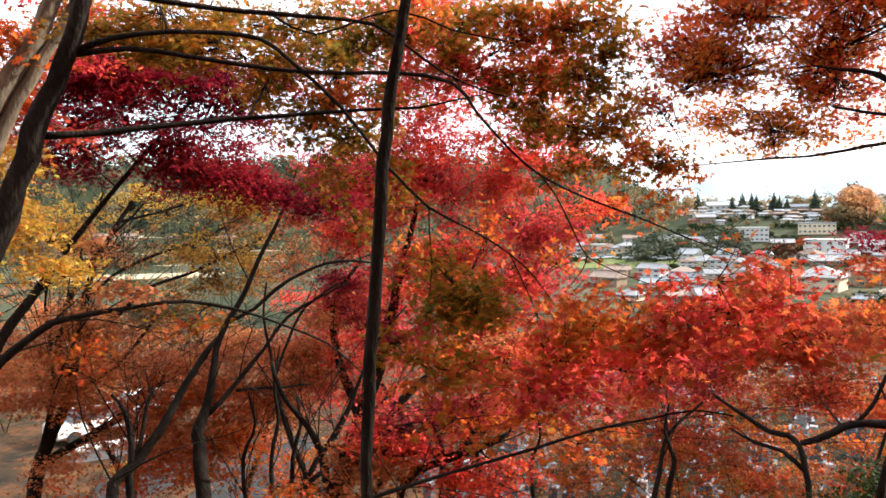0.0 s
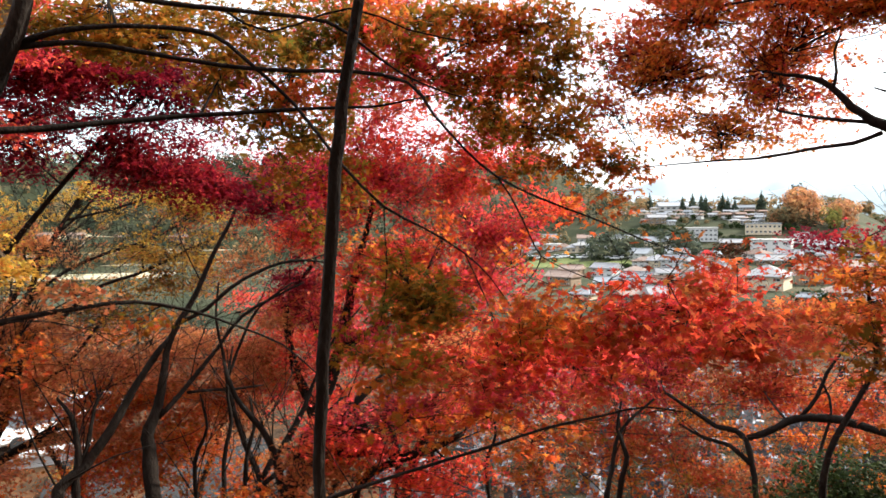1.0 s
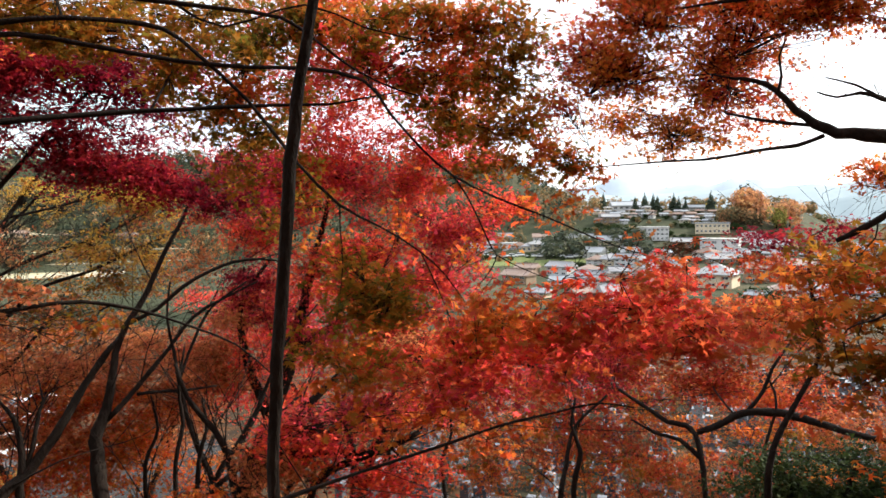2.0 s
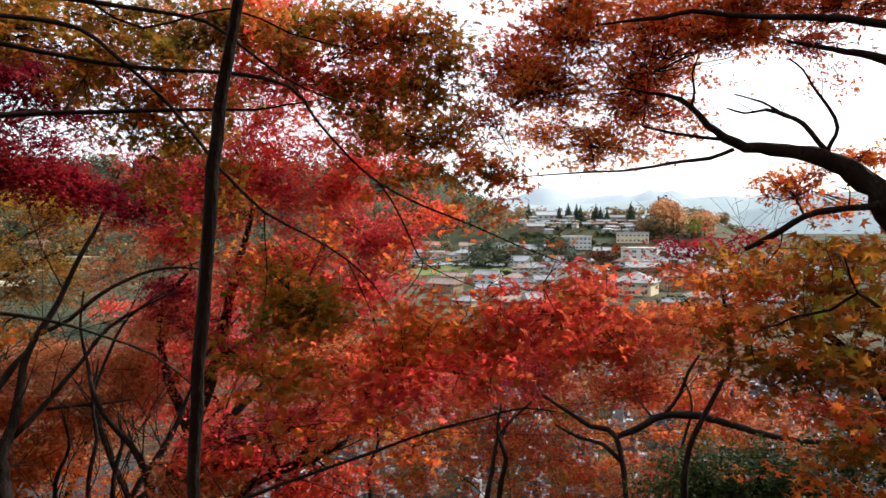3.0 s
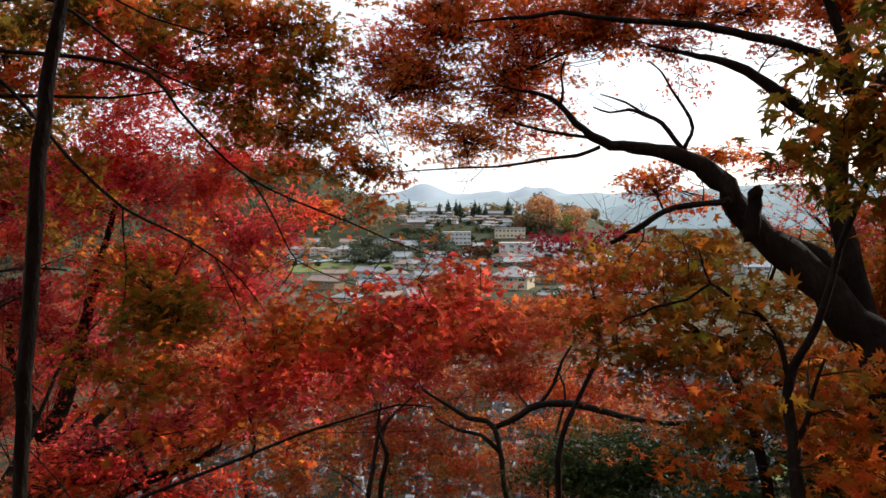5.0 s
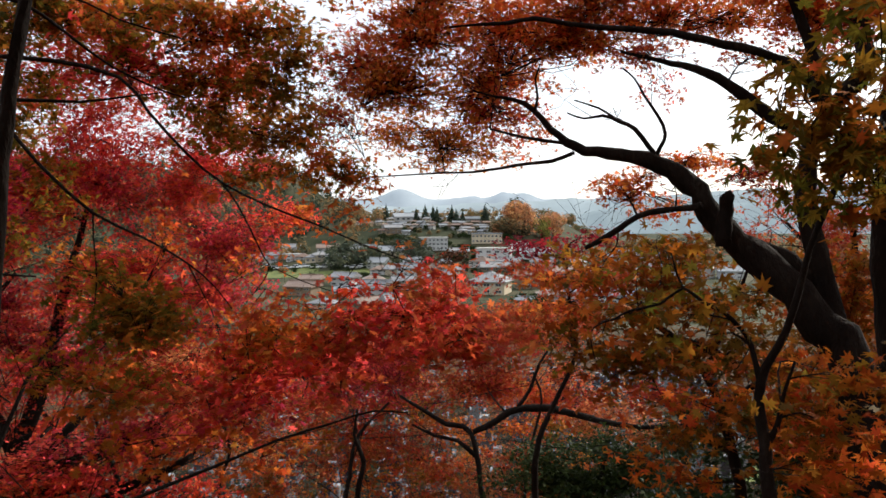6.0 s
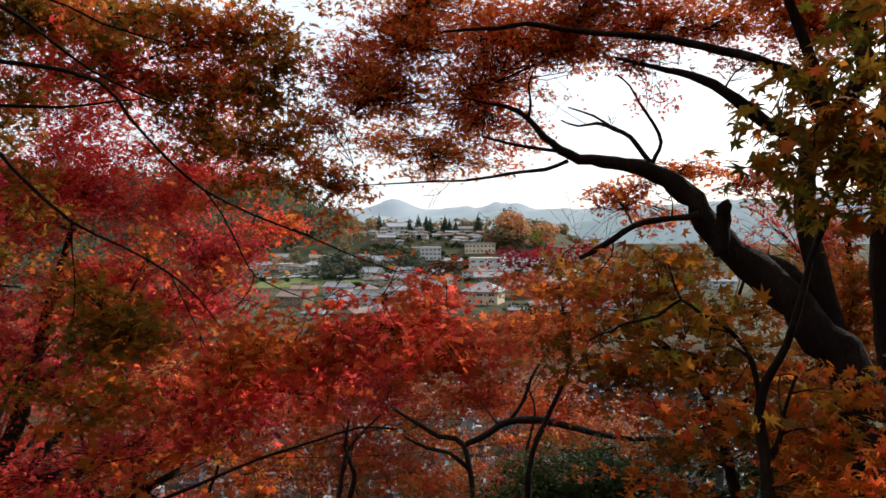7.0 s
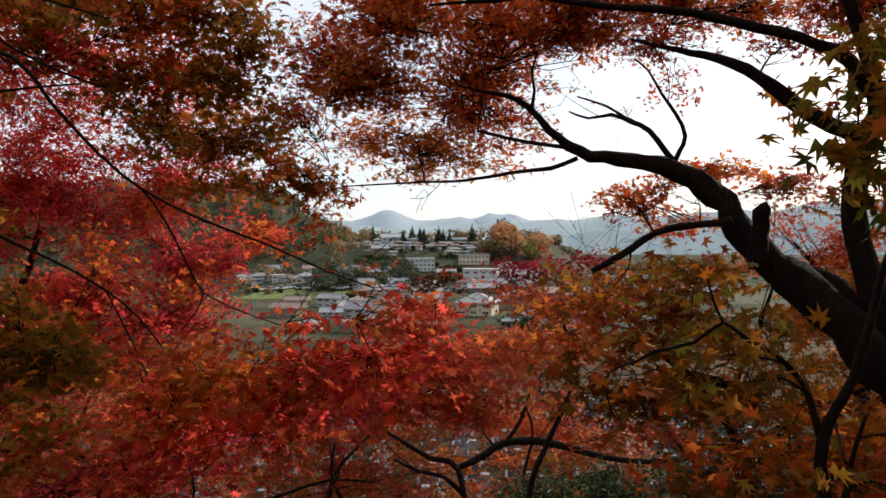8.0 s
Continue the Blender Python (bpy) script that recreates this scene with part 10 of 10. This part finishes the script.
small_maple.pad("scarlet", 0.07, 7.8, 1.01, 0.38, 0.22, 668, 0.06, 3, twig=False)
small_maple.fray(30, 0.7)
small_maple.finish()

red_maple = Tree("maple_tree", "thin-crowned red maple behind the old trunk", 114)
red_maple.limb((4.56, 8.34, -0.54, 0.0921), (4.68, 8.44, 0.17, 0.0737), (4.74, 8.51, 0.89, 0.0553), (4.78, 8.52, 1.38, 0.0369), (4.73, 8.55, 1.75, 0.0215), ground=True)
red_maple.limb((4.74, 8.51, 0.89, 0.0307), (4.44, 8.71, 1.32, 0.0215), (4.19, 8.85, 1.63, 0.0154))
red_maple.pad("dusk", 4.09, 8.9, 1.76, 0.35, 0.24, 437, 0.068, 3, twig=False)
red_maple.pad("dusk", 4.45, 8.72, 1.63, 0.42, 0.35, 999, 0.068, 3, twig=False)
red_maple.pad("dusk", 4.82, 8.5, 1.63, 0.42, 0.42, 1199, 0.068, 3, twig=False)
red_maple.pad("orange", 4.82, 8.48, 1.02, 0.56, 0.35, 1998, 0.068, 3, twig=False)
red_maple.pad("orange", 4.34, 8.75, 1, 0.49, 0.42, 2098, 0.068, 3, twig=False)
red_maple.pad("orange", 4.97, 8.32, 0.55, 0.42, 0.35, 1499, 0.068, 3, twig=False)
red_maple.pad("dusk", 3.98, 8.95, 1.38, 0.35, 0.21, 437, 0.068, 3, twig=False)
red_maple.pad("amber", 4.62, 8.55, 0.64, 0.42, 0.35, 1249, 0.068, 3, twig=False)
red_maple.pad("dusk", 4.44, 8.71, 2.01, 0.28, 0.14, 133, 0.068, 3, twig=False)
red_maple.fray(60, 0.9)
red_maple.finish()

straight_maple = Tree("maple_tree", "straight dark trunk at the edge of the bank", 115)
straight_maple.limb((2.52, 4.26, 0.04, 0.0921), (2.56, 4.42, 0.49, 0.086), (2.57, 4.53, 0.94, 0.0798), (2.58, 4.58, 1.41, 0.0737), (2.57, 4.59, 1.83, 0.0706), (2.57, 4.55, 2.24, 0.0614), (2.55, 4.49, 2.63, 0.0522), (2.51, 4.36, 3.09, 0.0369), ground=True)
straight_maple.pad("amber", 2.54, 4.51, 2.98, 0.43, 0.21, 736, 0.055, 5)
straight_maple.finish()

# unseen maples added over, behind and right of the lookout to block light
shade_canopy = Tree("maple_tree", "tall unseen maple added to shade the lookout and its trees", 300, group="wood behind the lookout")
shade_canopy.limb((-4.5, -2.5, -0.1, 0.16), (-4.3, -2.6, 3.15, 0.12), (-4.4, -2.5, 6.3, 0.05))
shade_canopy.pad("rust", -3, -2.5, 4.76, 1.8, 0.6, 600, 0.2, 3, twig=False)
shade_canopy.pad("orange", -4.04, -1.07, 5.18, 1.8, 0.6, 600, 0.2, 3, twig=False)
shade_canopy.pad("amber", -5.71, -1.62, 5.6, 1.8, 0.6, 600, 0.2, 3, twig=False)
shade_canopy.pad("brown", -5.71, -3.38, 6.02, 1.8, 0.6, 600, 0.2, 3, twig=False)
shade_canopy.pad("rust", -4.04, -3.93, 6.44, 1.8, 0.6, 600, 0.2, 3, twig=False)
shade_canopy.finish()
shade_canopy = Tree("maple_tree", "tall unseen maple added to shade the lookout and its trees", 301, group="wood behind the lookout")
shade_canopy.limb((0.8, -3.5, 0.16, 0.16), (1, -3.6, 3.64, 0.12), (0.9, -3.5, 7.01, 0.05))
shade_canopy.pad("orange", 1.61, -2.24, 5.36, 1.8, 0.6, 600, 0.2, 3, twig=False)
shade_canopy.pad("amber", -0.15, -2.34, 5.81, 1.8, 0.6, 600, 0.2, 3, twig=False)
shade_canopy.pad("brown", -0.6, -4.04, 6.26, 1.8, 0.6, 600, 0.2, 3, twig=False)
shade_canopy.pad("rust", 0.89, -5, 6.71, 1.8, 0.6, 600, 0.2, 3, twig=False)
shade_canopy.pad("orange", 2.25, -3.88, 7.16, 1.8, 0.6, 600, 0.2, 3, twig=False)
shade_canopy.finish()
shade_canopy = Tree("maple_tree", "tall unseen maple added to shade the lookout and its trees", 302, group="wood behind the lookout")
shade_canopy.limb((5.0, -1.5, -0.06, 0.16), (5.2, -1.6, 3.19, 0.12), (5.1, -1.5, 6.34, 0.05))
shade_canopy.pad("amber", 4.38, -0.14, 4.8, 1.8, 0.6, 900, 0.26, 3, twig=False)
shade_canopy.pad("brown", 3.51, -1.67, 5.22, 1.8, 0.6, 900, 0.26, 3, twig=False)
shade_canopy.pad("rust", 4.7, -2.97, 5.64, 1.8, 0.6, 900, 0.26, 3, twig=False)
shade_canopy.pad("orange", 6.31, -2.24, 6.06, 1.8, 0.6, 900, 0.26, 3, twig=False)
shade_canopy.pad("amber", 6.1, -0.49, 6.48, 1.8, 0.6, 900, 0.26, 3, twig=False)
shade_canopy.finish()
shade_canopy = Tree("maple_tree", "tall unseen maple added to shade the lookout and its trees", 303, group="wood behind the lookout")
shade_canopy.limb((-8, 2.5, -1.26, 0.16), (-7.8, 2.4, 1.99, 0.12), (-7.9, 2.5, 5.14, 0.05))
shade_canopy.pad("brown", -9.48, 2.71, 3.6, 1.8, 0.6, 600, 0.2, 3, twig=False)
shade_canopy.pad("rust", -8.66, 1.15, 4.02, 1.8, 0.6, 600, 0.2, 3, twig=False)
shade_canopy.pad("orange", -6.92, 1.46, 4.44, 1.8, 0.6, 600, 0.2, 3, twig=False)
shade_canopy.pad("amber", -6.67, 3.2, 4.86, 1.8, 0.6, 600, 0.2, 3, twig=False)
shade_canopy.pad("brown", -8.26, 3.98, 5.28, 1.8, 0.6, 600, 0.2, 3, twig=False)
shade_canopy.finish()
shade_canopy = Tree("maple_tree", "tall unseen maple added to shade the lookout and its trees", 304, group="wood behind the lookout")
shade_canopy.limb((2.8, 0.4, -0.1, 0.16), (3, 0.3, 2.79, 0.12), (2.9, 0.4, 5.58, 0.05))
shade_canopy.pad("rust", 1.82, -0.74, 4.22, 1.8, 0.6, 600, 0.2, 3, twig=False)
shade_canopy.pad("orange", 3.58, -0.88, 4.59, 1.8, 0.6, 600, 0.2, 3, twig=False)
shade_canopy.pad("amber", 4.26, 0.74, 4.96, 1.8, 0.6, 600, 0.2, 3, twig=False)
shade_canopy.pad("brown", 2.93, 1.89, 5.33, 1.8, 0.6, 600, 0.2, 3, twig=False)
shade_canopy.pad("rust", 1.42, 0.98, 5.7, 1.8, 0.6, 600, 0.2, 3, twig=False)
shade_canopy.finish()
shade_canopy = Tree("maple_tree", "tall unseen maple added to shade the lookout and its trees", 305, group="wood behind the lookout")
shade_canopy.limb((-2.2, 0.6, -0.1, 0.16), (-2, 0.5, 2.93, 0.12), (-2.1, 0.6, 5.85, 0.05))
shade_canopy.pad("orange", -1.77, -0.84, 4.42, 1.8, 0.6, 600, 0.2, 3, twig=False)
shade_canopy.pad("amber", -0.7, 0.56, 4.81, 1.8, 0.6, 600, 0.2, 3, twig=False)
shade_canopy.pad("brown", -1.7, 2.01, 5.2, 1.8, 0.6, 600, 0.2, 3, twig=False)
shade_canopy.pad("rust", -3.39, 1.51, 5.59, 1.8, 0.6, 600, 0.2, 3, twig=False)
shade_canopy.pad("orange", -3.44, -0.25, 5.98, 1.8, 0.6, 600, 0.2, 3, twig=False)
shade_canopy.finish()
shade_canopy = Tree("maple_tree", "tall unseen maple added to shade the lookout and its trees", 306, group="wood behind the lookout")
shade_canopy.limb((8.5, 3.0, -0.12, 0.16), (8.7, 2.9, 3.13, 0.12), (8.6, 3.0, 6.28, 0.05))
shade_canopy.pad("amber", 9.94, 2.58, 4.74, 1.8, 0.6, 900, 0.26, 3, twig=False)
shade_canopy.pad("brown", 9.34, 4.24, 5.16, 1.8, 0.6, 900, 0.26, 3, twig=False)
shade_canopy.pad("rust", 7.58, 4.19, 5.58, 1.8, 0.6, 900, 0.26, 3, twig=False)
shade_canopy.pad("orange", 7.09, 2.49, 6, 1.8, 0.6, 900, 0.26, 3, twig=False)
shade_canopy.pad("amber", 8.55, 1.5, 6.42, 1.8, 0.6, 900, 0.26, 3, twig=False)
shade_canopy.finish()
shade_canopy = Tree("maple_tree", "tall unseen maple added to shade the lookout and its trees", 307, group="wood behind the lookout")
shade_canopy.limb((-1, -9, 2.77, 0.16), (-0.8, -9.1, 6.47, 0.12), (-0.9, -9, 10.07, 0.05))
shade_canopy.pad("brown", 0.13, -8.01, 8.31, 1.8, 0.6, 600, 0.2, 3, twig=False)
shade_canopy.pad("rust", -1.59, -7.62, 8.79, 1.8, 0.6, 600, 0.2, 3, twig=False)
shade_canopy.pad("orange", -2.49, -9.13, 9.27, 1.8, 0.6, 600, 0.2, 3, twig=False)
shade_canopy.pad("amber", -1.34, -10.46, 9.75, 1.8, 0.6, 600, 0.2, 3, twig=False)
shade_canopy.pad("brown", 0.29, -9.77, 10.23, 1.8, 0.6, 600, 0.2, 3, twig=False)
shade_canopy.finish()
shade_canopy = Tree("maple_tree", "tall unseen maple added to shade the lookout and its trees", 308, group="wood behind the lookout")
shade_canopy.limb((7, -8, 3.08, 0.16), (7.2, -8.1, 6.78, 0.12), (7.1, -8, 10.38, 0.05))
shade_canopy.pad("rust", 6.78, -6.52, 8.62, 1.8, 0.6, 900, 0.26, 3, twig=False)
shade_canopy.pad("orange", 5.52, -7.75, 9.1, 1.8, 0.6, 900, 0.26, 3, twig=False)
shade_canopy.pad("amber", 6.3, -9.33, 9.58, 1.8, 0.6, 900, 0.26, 3, twig=False)
shade_canopy.pad("brown", 8.05, -9.07, 10.06, 1.8, 0.6, 900, 0.26, 3, twig=False)
shade_canopy.pad("rust", 8.34, -7.33, 10.54, 1.8, 0.6, 900, 0.26, 3, twig=False)
shade_canopy.finish()
shade_canopy = Tree("maple_tree", "tall unseen maple added to shade the lookout and its trees", 309, group="wood behind the lookout")
shade_canopy.limb((-9, -7, 0.77, 0.16), (-8.8, -7.1, 4.47, 0.12), (-8.9, -7, 8.07, 0.05))
shade_canopy.pad("orange", -10.37, -6.38, 6.31, 1.8, 0.6, 600, 0.2, 3, twig=False)
shade_canopy.pad("amber", -10.01, -8.11, 6.79, 1.8, 0.6, 600, 0.2, 3, twig=False)
shade_canopy.pad("brown", -8.26, -8.3, 7.27, 1.8, 0.6, 600, 0.2, 3, twig=False)
shade_canopy.pad("rust", -7.53, -6.7, 7.75, 1.8, 0.6, 600, 0.2, 3, twig=False)
shade_canopy.pad("orange", -8.83, -5.51, 8.23, 1.8, 0.6, 600, 0.2, 3, twig=False)
shade_canopy.finish()
shade_canopy = Tree("maple_tree", "tall unseen maple added to shade the lookout and its trees", 310, group="wood behind the lookout")
shade_canopy.limb((7.5, 5.5, -1.33, 0.16), (7.7, 5.4, 2.37, 0.12), (7.6, 5.5, 5.97, 0.05))
shade_canopy.pad("amber", 6.24, 4.68, 4.21, 1.8, 0.6, 900, 0.26, 3, twig=False)
shade_canopy.pad("brown", 7.89, 4.05, 4.69, 1.8, 0.6, 900, 0.26, 3, twig=False)
shade_canopy.pad("rust", 9, 5.42, 5.17, 1.8, 0.6, 900, 0.26, 3, twig=False)
shade_canopy.pad("orange", 8.04, 6.9, 5.65, 1.8, 0.6, 900, 0.26, 3, twig=False)
shade_canopy.pad("amber", 6.34, 6.45, 6.13, 1.8, 0.6, 900, 0.26, 3, twig=False)
shade_canopy.finish()
# Placed sunward, out of view, to cast shade on the amber maple.
shade_canopy = Tree("maple_tree", "tall unseen maple added to shade the lookout and its trees", 311, group="wood behind the lookout")
shade_canopy.limb((8.4, 10.3, -3.9, 0.16), (8.6, 10.2, 1.9, 0.12), (8.4, 10.3, 6.1, 0.05))
shade_canopy.pad("amber", 6.5, 9.6, 5.05, 0.7, 0.35, 700, 0.17, 3, twig=False)
shade_canopy.pad("brown", 6.95, 9.25, 4.55, 0.7, 0.35, 700, 0.17, 3, twig=False)
shade_canopy.pad("brown", 7.5, 9.7, 4.7, 1.15, 0.4, 900, 0.2, 3, twig=False)
shade_canopy.pad("rust", 8.6, 10.5, 5, 1.15, 0.4, 900, 0.2, 3, twig=False)
shade_canopy.pad("orange", 7.8, 11.2, 5.3, 1.15, 0.4, 900, 0.2, 3, twig=False)
shade_canopy.pad("amber", 9, 9.5, 4.8, 1.15, 0.4, 900, 0.2, 3, twig=False)
shade_canopy.pad("brown", 8.6, 11.4, 5.6, 1.15, 0.4, 900, 0.2, 3, twig=False)
shade_canopy.finish()
shade_canopy = Tree("maple_tree", "tall unseen maple added to shade the lookout and its trees", 312, group="wood behind the lookout")
shade_canopy.limb((13, 6.5, -1.34, 0.16), (13.2, 6.4, 3.26, 0.12), (13.1, 6.5, 7.76, 0.05))
shade_canopy.pad("rust", 14.27, 5.7, 5.56, 1.8, 0.6, 900, 0.26, 3, twig=False)
shade_canopy.pad("orange", 14.16, 7.46, 6.16, 1.8, 0.6, 900, 0.26, 3, twig=False)
shade_canopy.pad("amber", 12.45, 7.9, 6.76, 1.8, 0.6, 900, 0.26, 3, twig=False)
shade_canopy.pad("brown", 11.5, 6.41, 7.36, 1.8, 0.6, 900, 0.26, 3, twig=False)
shade_canopy.pad("rust", 12.63, 5.05, 7.96, 1.8, 0.6, 900, 0.26, 3, twig=False)
shade_canopy.finish()
